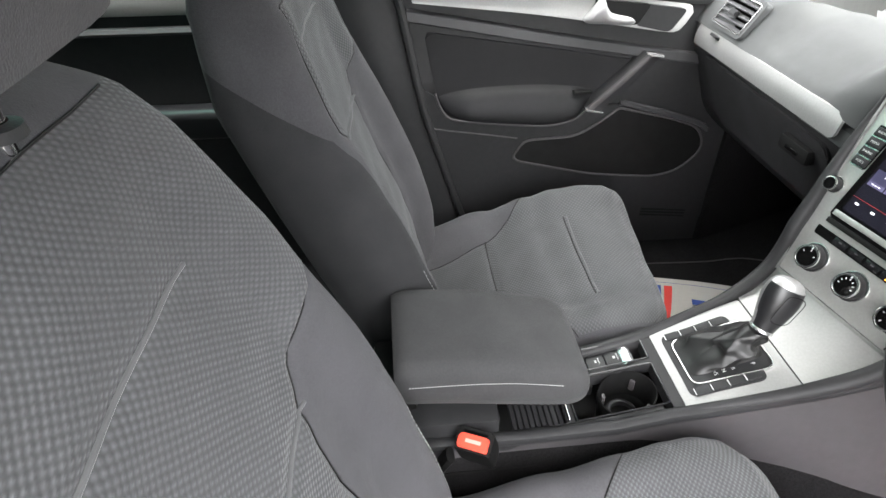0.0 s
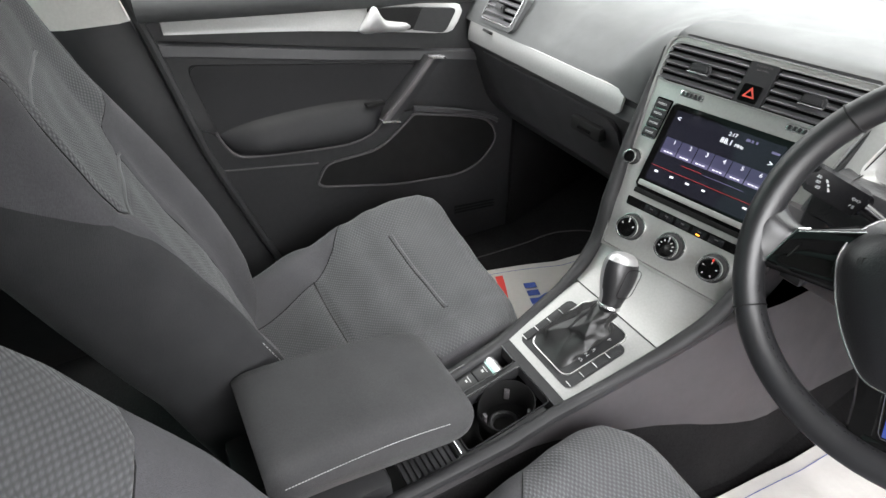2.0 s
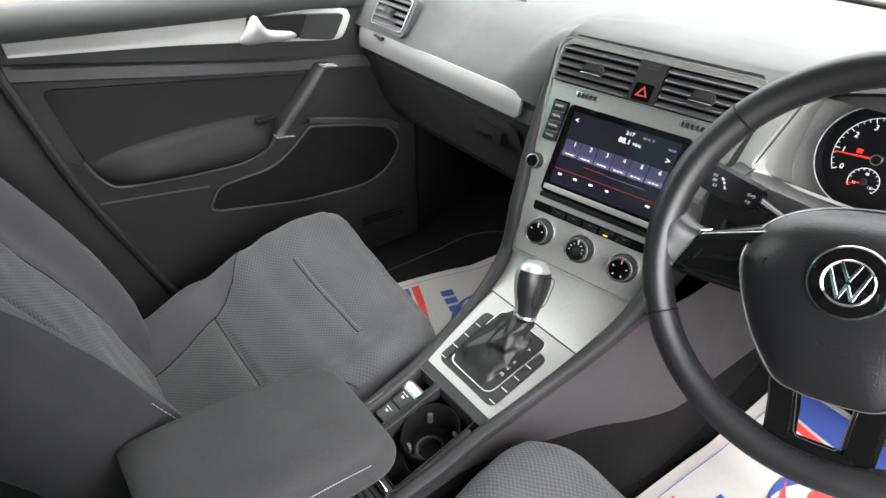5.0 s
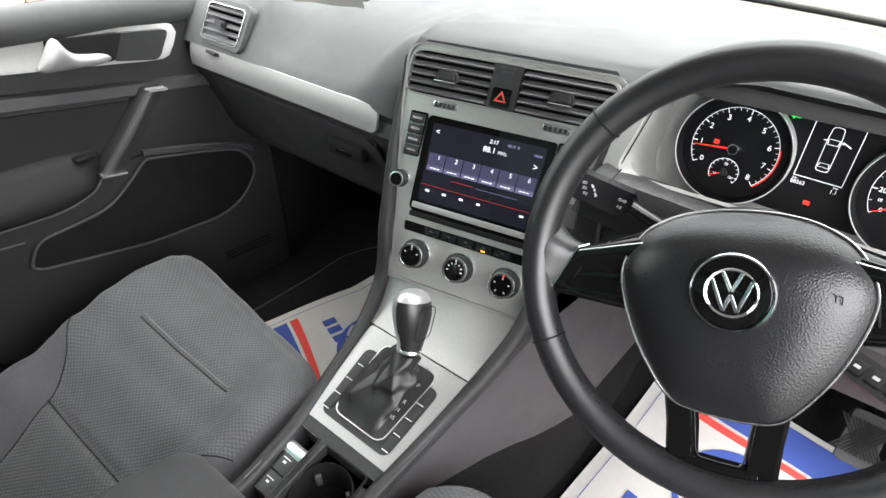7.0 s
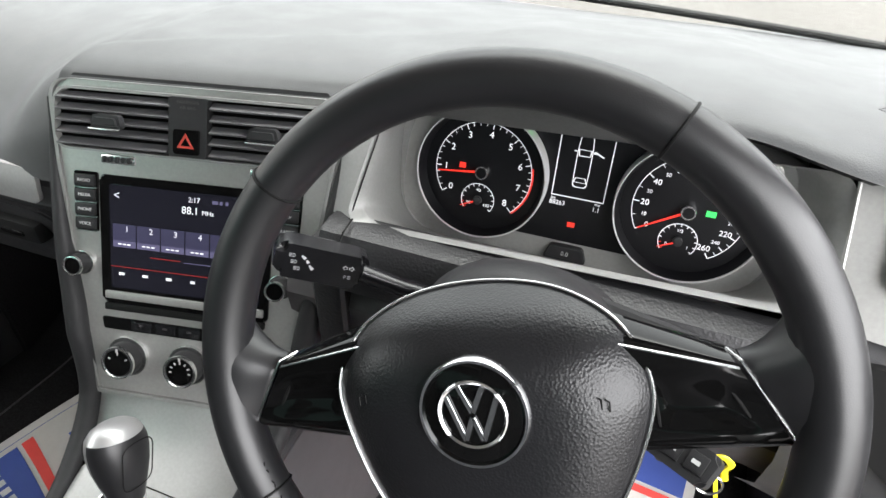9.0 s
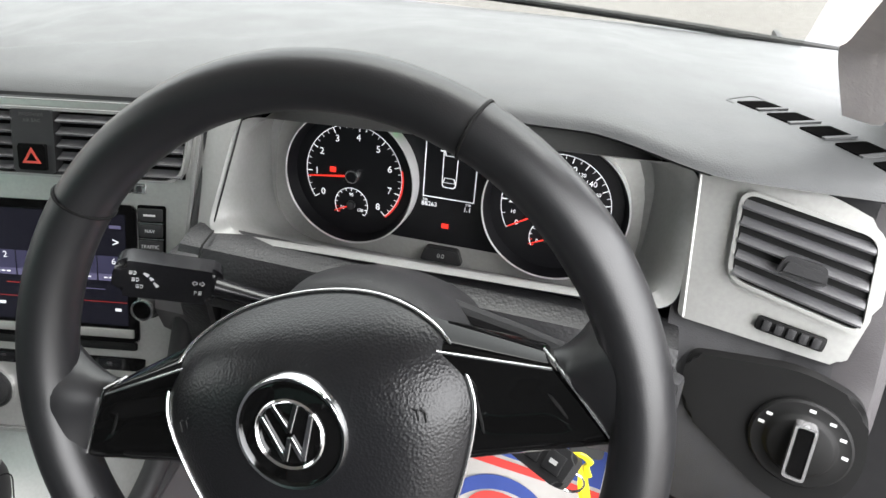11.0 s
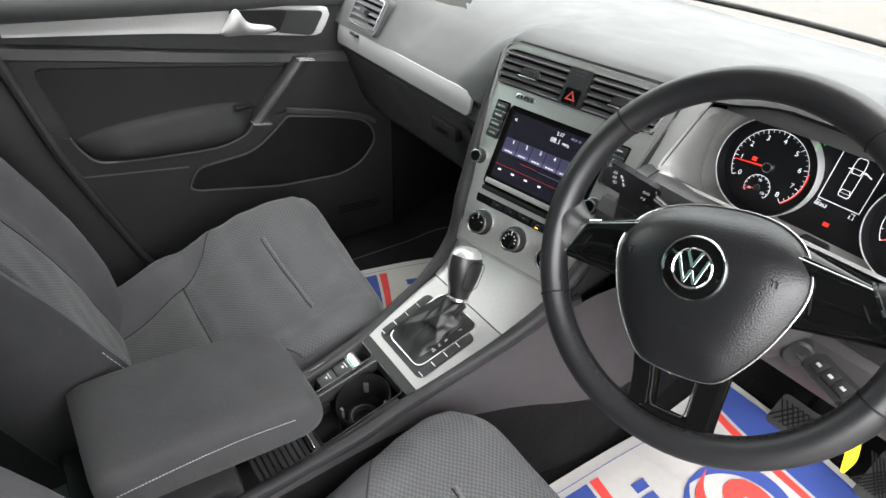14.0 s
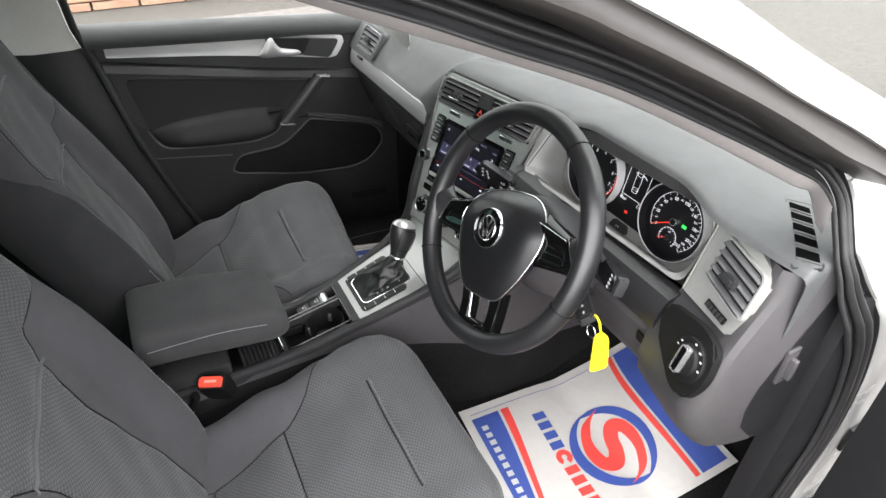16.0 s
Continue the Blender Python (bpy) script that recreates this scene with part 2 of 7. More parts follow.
def slab(outline, z0, z1, bevel=0.0, seg=2):
    """A plate: the outline (2D) between two heights, with its upper edge bevelled."""
    bm = bmesh.new()
    lo = [bm.verts.new((p[0], p[1], z0)) for p in outline]
    hi = [bm.verts.new((p[0], p[1], z1)) for p in outline]
    top = bm.faces.new(hi)
    bm.faces.new(lo[::-1])
    k = len(lo)
    for i in range(k):
        bm.faces.new((lo[i], lo[(i + 1) % k], hi[(i + 1) % k], hi[i]))
    if bevel:
        bmesh.ops.bevel(bm, geom=list(top.edges), offset=bevel, segments=seg, affect="EDGES")
    return bm


def ringslab(outer, inner, z0, z1):
    """A frame between two outlines with the same number of points."""
    bm = bmesh.new()
    rows = [[bm.verts.new((p[0], p[1], z)) for p in o] for o, z in ((outer, z0), (outer, z1), (inner, z1), (inner, z0))]
    k = len(outer)
    for a in range(4):
        r, s = rows[a], rows[(a + 1) % 4]
        for i in range(k):
            bm.faces.new((r[i], r[(i + 1) % k], s[(i + 1) % k], s[i]))
    return bm


def grid(rows, close_u=False, close_v=False, cap=False):
    """A skin over rows of points."""
    bm = bmesh.new()
    vs = [[bm.verts.new(p) for p in r] for r in rows]
    nr, nc = len(vs), len(vs[0])
    for i in range(nr if close_v else nr - 1):
        for j in range(nc if close_u else nc - 1):
            a, b = vs[i], vs[(i + 1) % nr]
            bm.faces.new((a[j], a[(j + 1) % nc], b[(j + 1) % nc], b[j]))
    if cap:
        bm.faces.new(vs[0][::-1])
        bm.faces.new(vs[-1])
    return bm


def thick(bm, depth):
    """Give a skin a thickness."""
    bmesh.ops.recalc_face_normals(bm, faces=bm.faces)
    bmesh.ops.solidify(bm, geom=bm.faces[:] + bm.edges[:] + bm.verts[:], thickness=depth)
    return bm


def sheet(rows, off):
    """A skin over rows of points with a second one at the offset off, closed at the edges."""
    off = Vector(off)
    a = [[Vector(p) for p in r] for r in rows]
    bm = bmesh.new()
    f = [[bm.verts.new(p) for p in r] for r in a]
    k = [[bm.verts.new(p + off) for p in r] for r in a]
    nr, nc = len(a), len(a[0])
    for i in range(nr - 1):
        for j in range(nc - 1):
            bm.faces.new((f[i][j], f[i][j + 1], f[i + 1][j + 1], f[i + 1][j]))
            bm.faces.new((k[i][j], k[i + 1][j], k[i + 1][j + 1], k[i][j + 1]))
    for i in range(nr - 1):
        for j in (0, nc - 1):
            bm.faces.new((f[i][j], f[i + 1][j], k[i + 1][j], k[i][j]))
    for j in range(nc - 1):
        for i in (0, nr - 1):
            bm.faces.new((f[i][j], f[i][j + 1], k[i][j + 1], k[i][j]))
    return bm


def tube(points, radius, n=10, closed=False, flat=1.0):
    """A round bar along points; radius one number or one a point."""
    pts = [Vector(p) for p in points]
    rows, k, up = [], len(pts), None
    for i, p in enumerate(pts):
        a = pts[i - 1] if i or closed else pts[0]
        b = pts[(i + 1) % k] if i < k - 1 or closed else pts[-1]
        d = (b - a).normalized()
        if up is None:
            up = Vector((0, 0, 1)) if abs(d.z) < 0.9 else Vector((0, 1, 0))
        s = d.cross(up).normalized()
        up = s.cross(d).normalized()
        r = radius[i] if isinstance(radius, (list, tuple)) else radius
        rows.append([p + (s * math.cos(q) + up * math.sin(q) * flat) * r for q in [2 * math.pi * j / n for j in range(n)]])
    return grid(rows, close_u=True, close_v=closed, cap=not closed)


def lathe(profile, n=40):
    """A body turned round the z axis, from (radius, z) pairs."""
    rows = [[(r * math.cos(2 * math.pi * j / n), r * math.sin(2 * math.pi * j / n), z) for j in range(n)] for r, z in profile if r > 0.001]
    bm = grid(rows, close_u=True)
    if profile[-1][0] <= 0.001:
        bm.verts.ensure_lookup_table()
        bm.faces.new(bm.verts[-n:])
    return bm


def merged(*bms):
    out = bms[0]
    for b in bms[1:]:
        me = bpy.data.meshes.new("t")
        b.to_mesh(me)
        b.free()
        out.from_mesh(me)
        bpy.data.meshes.remove(me)
    return out


def words(text, size, at, depth=0.0003, align="CENTER"):
    """Letters as a mesh, on the plane of the pose at."""
    cu = bpy.data.curves.new("t", "FONT")
    cu.body, cu.size, cu.align_x, cu.align_y, cu.extrude, cu.resolution_u = text, size, align, "CENTER", depth, 3
    ob = bpy.data.objects.new("t", cu)
    me = ob.to_mesh()
    bm = bmesh.new()
    bm.from_mesh(me)
    ob.to_mesh_clear()
    bpy.data.objects.remove(ob)
    bpy.data.curves.remove(cu)
    bm.transform(at)
    return bm


def lerp(a, b, f):
    return a + (b - a) * f


def curve(keys, x):
    """A smooth line through (x, value) keys."""
    if x <= keys[0][0]:
        return keys[0][1]
    for (a, p), (b, q) in zip(keys, keys[1:]):
        if x <= b:
            f = (x - a) / (b - a)
            f = f * f * (3 - 2 * f)
            return tuple(lerp(i, j, f) for i, j in zip(p, q)) if isinstance(p, tuple) else lerp(p, q, f)
    return keys[-1][1]


def line(keys, x):
    """A straight-sided line through (x, value) keys."""
    return float(np.interp(x, [k[0] for k in keys], [k[1] for k in keys]))


def spline(pts, n):
    """Points along a smooth line through pts."""
    out = []
    for i in range(len(pts) - 1):
        p0, p1, p2, p3 = (Vector(pts[max(0, min(len(pts) - 1, k))]) for k in (i - 1, i, i + 1, i + 2))
        for j in range(n):
            t = j / n
            out.append(0.5 * ((2 * p1) + (p2 - p0) * t + (2 * p0 - 5 * p1 + 4 * p2 - p3) * t * t + (3 * p1 - p0 - 3 * p2 + p3) * t ** 3))
    out.append(Vector(pts[-1]))
    return out


def flow(keys, x):
    """A line without kinks through (x, value) keys."""
    pts = spline([Vector((a, b, 0)) for a, b in keys], 8)
    return float(np.interp(x, [p.x for p in pts], [p.y for p in pts]))

# ---- the car's frames of reference ----
def axes(o, u, v, n):
    return Matrix(((u[0], v[0], n[0], o[0]), (u[1], v[1], n[1], o[1]), (u[2], v[2], n[2], o[2]), (0, 0, 0, 1)))


STACK = axes((-0.017, 0.0, 0.97), (0.982, 0.187, 0), (0, 0.352, 0.936), (0.175, -0.922, 0.347))
CONSOLE = axes((-0.017, -0.18, 0.655), (1, 0, 0), (0, 0.947, 0.322), (0, -0.322, 0.947))
TW = radians(25.4)
HUB = Vector((0.3270, -0.1795, 0.9608))
COLUMN = axes(HUB, (1, 0, 0), (0, math.sin(TW), math.cos(TW)), (0, -math.cos(TW), math.sin(TW)))
WHEEL = COLUMN @ Matrix.Rotation(radians(16.5), 4, "Z")
FLOOR = 0.335


def floor_z(y):
    return FLOOR + max(0.0, y - 0.10) * 0.36


def rect(x0, x1, y0, y1, r=0.0, n=5):
    return rounded([(x0, y0), (x1, y0), (x1, y1), (x0, y1)], r, n)


# ---- the setting: ground, shell of the car ----
ground = part("ground", box(-60, 60, -60, 60, -0.2, 0.0, 0), M["tarmac"])
tagged(ground, "pale grey weathered car park surface", "ground", kind="structure")

ys = [-1.55, -1.0, -0.6, -0.2, 0.0, 0.1, 0.16, 0.25, 0.35, 0.45, 0.52]
floor = part("floor", sheet([[(x, y, floor_z(y) - (0.0 if abs(x) < 0.69 else 0.005)) for x in (-0.72, -0.69, -0.4, -0.2, 0.0, 0.2, 0.4, 0.69, 0.72)] for y in ys], (0, 0, -0.03)), M["carpet"])
tagged(floor, "black needle-felt carpet of the car's footwells", "floor", kind="structure")
wall = part("wall_front", box(-0.74, 0.74, 0.52, 0.56, 0.30, 0.96, 0.01), M["carpet"])
tagged(wall, "black carpeted bulkhead under the dashboard", "bulkhead", kind="structure")


def pillar(name, pts, w, d, material, label):
    return tagged(part(name, tube(pts, w, 12, flat=d), material), label, "pillar", kind="structure")


# roof with its lining
def roof_z(x, y):
    return 1.55 - 0.12 * (x / 0.62) ** 4 - (max(0, y + 0.15) / 0.5) ** 2 * 0.10 - (max(0, -1.4 - y)) * 0.2


rl = [[(x, y, roof_z(x, y)) for x in np.linspace(-0.62, 0.62, 15)] for y in np.linspace(-1.7, 0.05, 12)]
tagged(part("ceiling", sheet(rl, (0, 0, 0.012)), M["roof"]), "pale woven headliner under the car roof", "headliner", kind="structure")
tagged(part("roof", thick(grid([[(x, y, z + 0.022) for x, y, z in r] for r in rl]), 0.004), M["paint"]), "white painted steel car roof", "car roof", kind="structure")

# side glass and windscreen
screen_rows = []
for i in range(9):
    f = i / 8
    row = []
    for j in range(13):
        g = j / 6 - 1
        wide = lerp(0.70, 0.60, f)
        row.append((g * wide, lerp(0.60, 0.03, f) - (0.13 if g < 0 else 0.06) * g * g * lerp(1, 0.6, f), lerp(0.985, 1.44, f) - 0.02 * g * g))
    screen_rows.append(row)
ws = part("window_1", thick(grid(screen_rows), 0.004), M["glass"])
tagged(ws, "clear curved laminated windscreen", "windscreen", kind="structure")
ws.visible_shadow = False
edge = [Vector(p) + Vector((0, -0.012, 0.018 + 0.010 * max(0.0, abs(p[0]) / 0.70 - 0.6))) for p in screen_rows[0]]
edge.append(edge[-1] + (edge[-1] - edge[-2]) * 0.6)
tagged(part("trim", tube(edge, 0.0060, 10, flat=0.9), M["black"]), "black seal along the windscreen's lower edge", "seal", kind="structure")

for side, sx in (("left", -1),):
    a = [(sx * 0.715, 0.47, 0.98), (sx * 0.69, 0.30, 1.10), (sx * 0.655, 0.12, 1.24), (sx * 0.61, -0.05, 1.40), (sx * 0.585, -0.22, 1.46)]
    pillar("trim", a, 0.032, 1.0, M["roof"] if sx < 0 else M["hard"], "padded windscreen pillar trim")
# ---- passenger door (closed) ----
def door_x(y, z):
    """How the inner skin of the door curves."""
    return -0.715 - 0.03 * max(0.0, (z - 0.80) / 0.2) + 0.012 * math.sin((y + 0.3) * 3)


def door_patch(outline, proud, depth, bevel=0.004, curved=True):
    """A plate on the door's skin from an outline in (y, z)."""
    bm = slab([(p[0], p[1]) for p in outline], -depth, proud, bevel)
    for v in bm.verts:
        y, z, n = v.co
        v.co = Vector((door_x(y, z) + n, y, z))
    return bm


left_door = thing("door_1", (-0.72, -0.25, 0.40), "closed black front passenger door with a silver trim strip", "car door", kind="structure")
rear_edge = [(1.04, -0.70), (0.95, -0.677), (0.73, -0.635), (0.50, -0.563), (0.28, -0.49)]
rows = []
for z in np.linspace(0.29, 1.0, 32):
    y0 = line(sorted(rear_edge), z)
    y1 = 0.16
    rows.append([(door_x(y, z), y, z) for y in np.linspace(y0, y1, 30)])
part("panel", sheet(rows, (-0.03, 0, 0)), M["hard"], left_door)


def sill_z(y):
    return line([(-0.70, 1.040), (-0.07, 0.998), (0.2, 0.98)], y)


rows = [[(x, y, sill_z(y) + h) for x, h in ((-0.752, 0.006), (-0.738, 0.008), (-0.726, 0.002), (-0.716, -0.014), (-0.714, -0.030), (-0.720, -0.046))] for y in np.linspace(-0.69, 0.16, 16)]
part("sill", sheet(rows, (-0.012, 0, -0.004)), M["pad"], left_door, "soft grey shoulder below the window", smooth=70)
# upper bar between sill and strip
srows_ = []
for y in np.linspace(-0.654, -0.053, 48):
    zt = flow([(-0.655, 0.985), (-0.640, 0.994), (-0.40, 0.982), (-0.20, 0.966), (-0.075, 0.9525), (-0.056, 0.9490), (-0.050, 0.9440)], y)
    zb = flow([(-0.655, 0.969), (-0.640, 0.965), (-0.40, 0.940), (-0.20, 0.912), (-0.100, 0.8980), (-0.075, 0.9040), (-0.060, 0.9250), (-0.050, 0.9400)], y)
    srows_.append([(door_x(y, lerp(zb, zt, g)) + 0.0150 + 0.0095 * (1 - g) + 0.0012 * (1 - abs(2 * g - 1) ** 6), y, lerp(zb, zt, g)) for g in np.linspace(0, 1, 13)])
part("trim_strip", sheet(srows_, (-0.018, 0, 0)), M["dimsilver"], left_door, "brushed silver trim strip", smooth=40)
# black plate set on the strip for the shade behind the lever
part("handle_recess_shade", door_patch(rounded([(-0.268, 0.966), (-0.147, 0.955), (-0.173, 0.914), (-0.262, 0.926)], 0.008, 3), 0.0268, -0.018, 0.0004), M["black"], left_door, "black plate for the shaded recess behind the handle")
part("speaker_plate", door_patch(rounded([(-0.148, 0.9545), (-0.066, 0.944), (-0.100, 0.898), (-0.174, 0.9135)], [0.002, 0.012, 0.012, 0.002], 3), 0.0276, -0.018, 0.0004), M["hard"], left_door, "grey plate beside the handle")
lev_ = []
for y in np.linspace(-0.293, -0.178, 36):
    zt = flow([(-0.293, 0.930), (-0.280, 0.944), (-0.266, 0.962), (-0.258, 0.969), (-0.250, 0.966), (-0.243, 0.951), (-0.234, 0.941), (-0.220, 0.9365), (-0.190, 0.9305), (-0.178, 0.924)], y)
    zb = flow([(-0.293, 0.926), (-0.280, 0.919), (-0.240, 0.9165), (-0.200, 0.9135), (-0.178, 0.9150)], y)
    out_ = 0.0295 + 0.010 * max(0.0, min(1.0, (-0.178 - y) / 0.03)) * max(0.15, min(1.0, (y + 0.293) / 0.02))
    lev_.append([(door_x(y, 0.94) + lerp(0.0275, out_, 1 - abs(2 * g - 1) ** 2.6), y, lerp(zb, zt, g)) for g in np.linspace(0, 1, 11)])
lev = sheet(lev_, (-0.004, 0, 0))
part("door_handle", lev, M["handlesilver"], left_door, "satin silver release lever", smooth=80)
# ledge below the strip
ledge_ = [(y, flow([(-0.68, 0.943), (-0.556, 0.921), (-0.333, 0.882), (0.0, 0.832), (0.12, 0.815)], y)) for y in np.linspace(-0.667, 0.10, 24)]
part("ledge", sheet([[(door_x(y, 0.9) + q, y, z + h) for q, h in ((0.0, 0.0135), (0.013, 0.0125), (0.0175, 0.0095), (0.0215, -0.0075), (0.0200, -0.0105), (0.004, -0.0150))] for y, z in ledge_], (-0.002, 0, 0)), M["trim"], left_door, "charcoal moulded ledge", smooth=40)
ins = [(-0.632, 0.905), (-0.333, 0.862), (-0.135, 0.832), (-0.285, 0.735), (-0.36, 0.712), (-0.585, 0.735), (-0.605, 0.765)]
part("insert", door_patch(rounded(ins, 0.02, 4), 0.006, 0.0, 0.003), M["insert"], left_door, "padded black insert")
# armrest: a long cushion that swells out of the door
ar = []
for y in np.linspace(-0.603, -0.252, 30):
    f = (y + 0.603) / 0.351
    top = flow([(-0.603, 0.768), (-0.555, 0.772), (-0.49, 0.776), (-0.41, 0.778), (-0.33, 0.776), (-0.252, 0.770)], y)
    bot = flow([(-0.603, 0.757), (-0.579, 0.724), (-0.528, 0.714), (-0.466, 0.707), (-0.399, 0.702), (-0.34, 0.701), (-0.289, 0.715), (-0.252, 0.745)], y)
    dep = 0.034 * min(1.0, f * 5 + 0.02, (1 - f) * 9 + 0.05) ** 0.7
    x0 = door_x(y, 0.75) + 0.004
    ar.append([(x0 + dep * d, y, lerp(bot, top, h)) for d, h in ((0.0, 1.12), (0.10, 1.06), (0.28, 0.99), (0.52, 0.89), (0.74, 0.72), (0.91, 0.50), (1.0, 0.28), (1.0, 0.12), (0.92, 0.02), (0.70, -0.03), (0.0, -0.05))])
part("armrest", grid(ar), M["insert"], left_door, "padded black armrest", smooth=80)
arl = spline([Vector((0, y, z)) for y, z in ((-0.612, 0.782), (-0.602, 0.752), (-0.579, 0.722), (-0.528, 0.712), (-0.466, 0.705), (-0.399, 0.699), (-0.34, 0.698), (-0.289, 0.712), (-0.266, 0.734))], 5)
part("armrest_line", tube([(door_x(p.y, p.z) + 0.030, p.y, p.z) for p in arl], 0.0030, 8), M["lower"], left_door, "pale moulding edge under the armrest")
# pull bar: a flat strut with a lighter front edge and a bright cap at both ends
def bar_at(y, z, d):
    return (door_x(y, z) + d, y, z)


rows = [[bar_at(lerp(-0.146, -0.271, f), lerp(0.858, 0.740, f), 0.0), bar_at(lerp(-0.146, -0.271, f), lerp(0.858, 0.740, f), 0.046), bar_at(lerp(-0.116, -0.234, f), lerp(0.8535, 0.734, f), 0.040), bar_at(lerp(-0.116, -0.234, f), lerp(0.8535, 0.734, f), 0.0)] for f in np.linspace(0, 1, 8)]
part("pull_bar", grid(rows, close_u=True, cap=True), M["hard"], left_door, "black slanted pull strut")
rows = [[bar_at(lerp(-0.147, -0.272, f), lerp(0.858, 0.740, f), 0.040), bar_at(lerp(-0.146, -0.271, f), lerp(0.858, 0.740, f), 0.047), bar_at(lerp(-0.141, -0.264, f), lerp(0.857, 0.739, f), 0.0485), bar_at(lerp(-0.136, -0.257, f), lerp(0.856, 0.738, f), 0.047)] for f in np.linspace(0, 1, 8)]
part("bar_edge", sheet(rows, (-0.002, 0, 0)), M["lower"], left_door, "grey rounded edge of the pull strut")
for (ya, za), (yb, zb) in (((-0.148, 0.860), (-0.115, 0.8555)), ((-0.273, 0.741), (-0.232, 0.734))):
    rows = [[bar_at(lerp(ya, yb, f), lerp(za, zb, f) + dz, d) for dz, d in ((-0.0018, 0.034), (-0.0018, 0.0520), (0.0018, 0.0520), (0.0018, 0.034))] for f in (0, 0.5, 1)]
    part("trim_cap", grid(rows, close_u=True, cap=True), M["bright"], left_door, "thin bright cap")
part("switch", box(door_x(-0.28, 0.77) + 0.018, door_x(-0.28, 0.77) + 0.036, -0.300, -0.258, 0.772, 0.7795, 0.002), M["black"], left_door, "window switch")
# storage pocket: a black plate stands in for its shaded inside
pk = [(-0.425, 0.610), (-0.399, 0.653), (-0.274, 0.660), (-0.224, 0.693), (-0.181, 0.729), (-0.05, 0.698), (0.023, 0.674), (0.049, 0.618), (0.0, 0.560), (-0.06, 0.542), (-0.227, 0.556), (-0.410, 0.598)]
pkr = rounded(pk, [0.012, 0.02, 0.04, 0.03, 0.008, 0.03, 0.03, 0.04, 0.03, 0.03, 0.04, 0.012], 5)
part("pocket", door_patch(pkr, 0.0145, -0.0115, 0.0003), M["black"], left_door, "black plate for the shade inside the map pocket")
part("pocket_rim", tube([(door_x(p[0], p[1]) + 0.0145, p[0], p[1]) for p in pkr], 0.0030, 8, closed=True), M["lower"], left_door, "moulded rim of the map pocket")
rows = [[(door_x(y, 0.7) + 0.011 + q, y, line([(-0.181, 0.747), (-0.072, 0.719), (0.02, 0.690), (0.046, 0.672)], y) + h) for q, h in ((0.0, 0.002), (0.006, -0.001), (0.006, -0.010), (0.0, -0.014))] for y in np.linspace(-0.181, 0.046, 14)]
part("pocket_shelf", grid(rows, close_u=True, cap=True), M["trim"], left_door, "upper lip of the map pocket")
low = [(-0.66, 0.80), (-0.607, 0.765), (-0.585, 0.728), (-0.528, 0.716), (-0.466, 0.709), (-0.34, 0.702), (-0.289, 0.715), (-0.26, 0.735), (-0.21, 0.735), (-0.17, 0.735), (-0.05, 0.705), (0.05, 0.675), (0.09, 0.62), (0.10, 0.40), (-0.50, 0.40), (-0.56, 0.50), (-0.632, 0.70)]
part("lower_panel", door_patch(rounded(low, 0.01, 3), 0.009, 0.0, 0.004), M["hard"], left_door, "lower door panel")
part("crease", tube([(door_x(y, z) + 0.0085, y, z) for y, z in ((-0.625, 0.690), (-0.599, 0.685), (-0.50, 0.670), (-0.415, 0.657))], 0.0022, 6), M["lower"], left_door)
# black strips laid on the panel as the shade in the speaker slots
for k in range(3):
    part("speaker_slot_shade", door_patch([(-0.072, 0.444 - 0.009 * k), (0.05, 0.433 - 0.009 * k), (0.05, 0.430 - 0.009 * k), (-0.072, 0.440 - 0.009 * k)], 0.0105, 0, 0), M["black"], left_door)
win = [[(-0.75 + 0.12 * ((z - 1.0) / 0.4) ** 1.3, y, z) for y in np.linspace(-0.70 , lerp(0.35, -0.1, (z - 1.0) / 0.38), 8)] for z in np.linspace(1.03, 1.46, 6)]
gl = part("glass", thick(grid(win), 0.004), M["glass"], left_door)
gl.visible_shadow = False

# centre pillar beside the passenger, rear door behind it
bp = []
for z in np.linspace(0.29, 1.50, 25):
    yc = line(sorted(rear_edge), z) if z < 1.04 else -0.70 - 0.03 * (z - 1.04)
    x0 = -0.725 - 0.02 * max(0, (z - 0.8) / 0.2) if z < 1.0 else -0.745 + 0.12 * ((z - 1.0) / 0.4) ** 1.3
    bp.append([(x0 - 0.02, yc - 0.004, z), (x0 + 0.012, yc - 0.012, z), (x0 + 0.022, yc - 0.03, z), (x0 + 0.022, yc - 0.11, z), (x0 + 0.0, yc - 0.16, z)])
lowp = [r for r in bp if r[0][2] < 1.04]
upp = [r for r in bp if r[0][2] > 0.98]
tagged(part("wall_left", sheet(lowp, (-0.01, 0, 0)), M["hard"]), "black lower trim of the centre pillar", "pillar", kind="structure")
tagged(part("wall_left", sheet(upp, (-0.01, 0, 0)), M["roof"]), "pale upper trim of the centre pillar", "pillar", kind="structure")
seal = [(r[1][0] + 0.004, r[1][1] + 0.012, r[1][2]) for r in bp]
tagged(part("trim", tube(seal, 0.009, 8), M["rubber"]), "black rubber seal of the door opening", "seal", kind="structure")

rear_door = thing("door_2", (-0.72, -1.2, 0.40), "closed black rear door with silver trim", "car door", kind="structure")
rows = [[(-0.735 - 0.02 * max(0, (z - 0.8) / 0.2), y, z) for y in np.linspace(-1.60, -0.60 - 0.2 * max(0, (z - 0.5) / 0.5), 12)] for z in np.linspace(0.28, 1.03, 12)]
part("panel", sheet(rows, (-0.02, 0, 0)), M["hard"], rear_door)
part("trim_strip", box(-0.752, -0.730, -1.45, -0.84, 0.955, 0.995, 0.006), M["silver"], rear_door, "silver trim strip")
part("door_handle", box(-0.735, -0.712, -0.99, -0.90, 0.962, 0.978, 0.006), M["chrome"], rear_door, "chrome release lever")
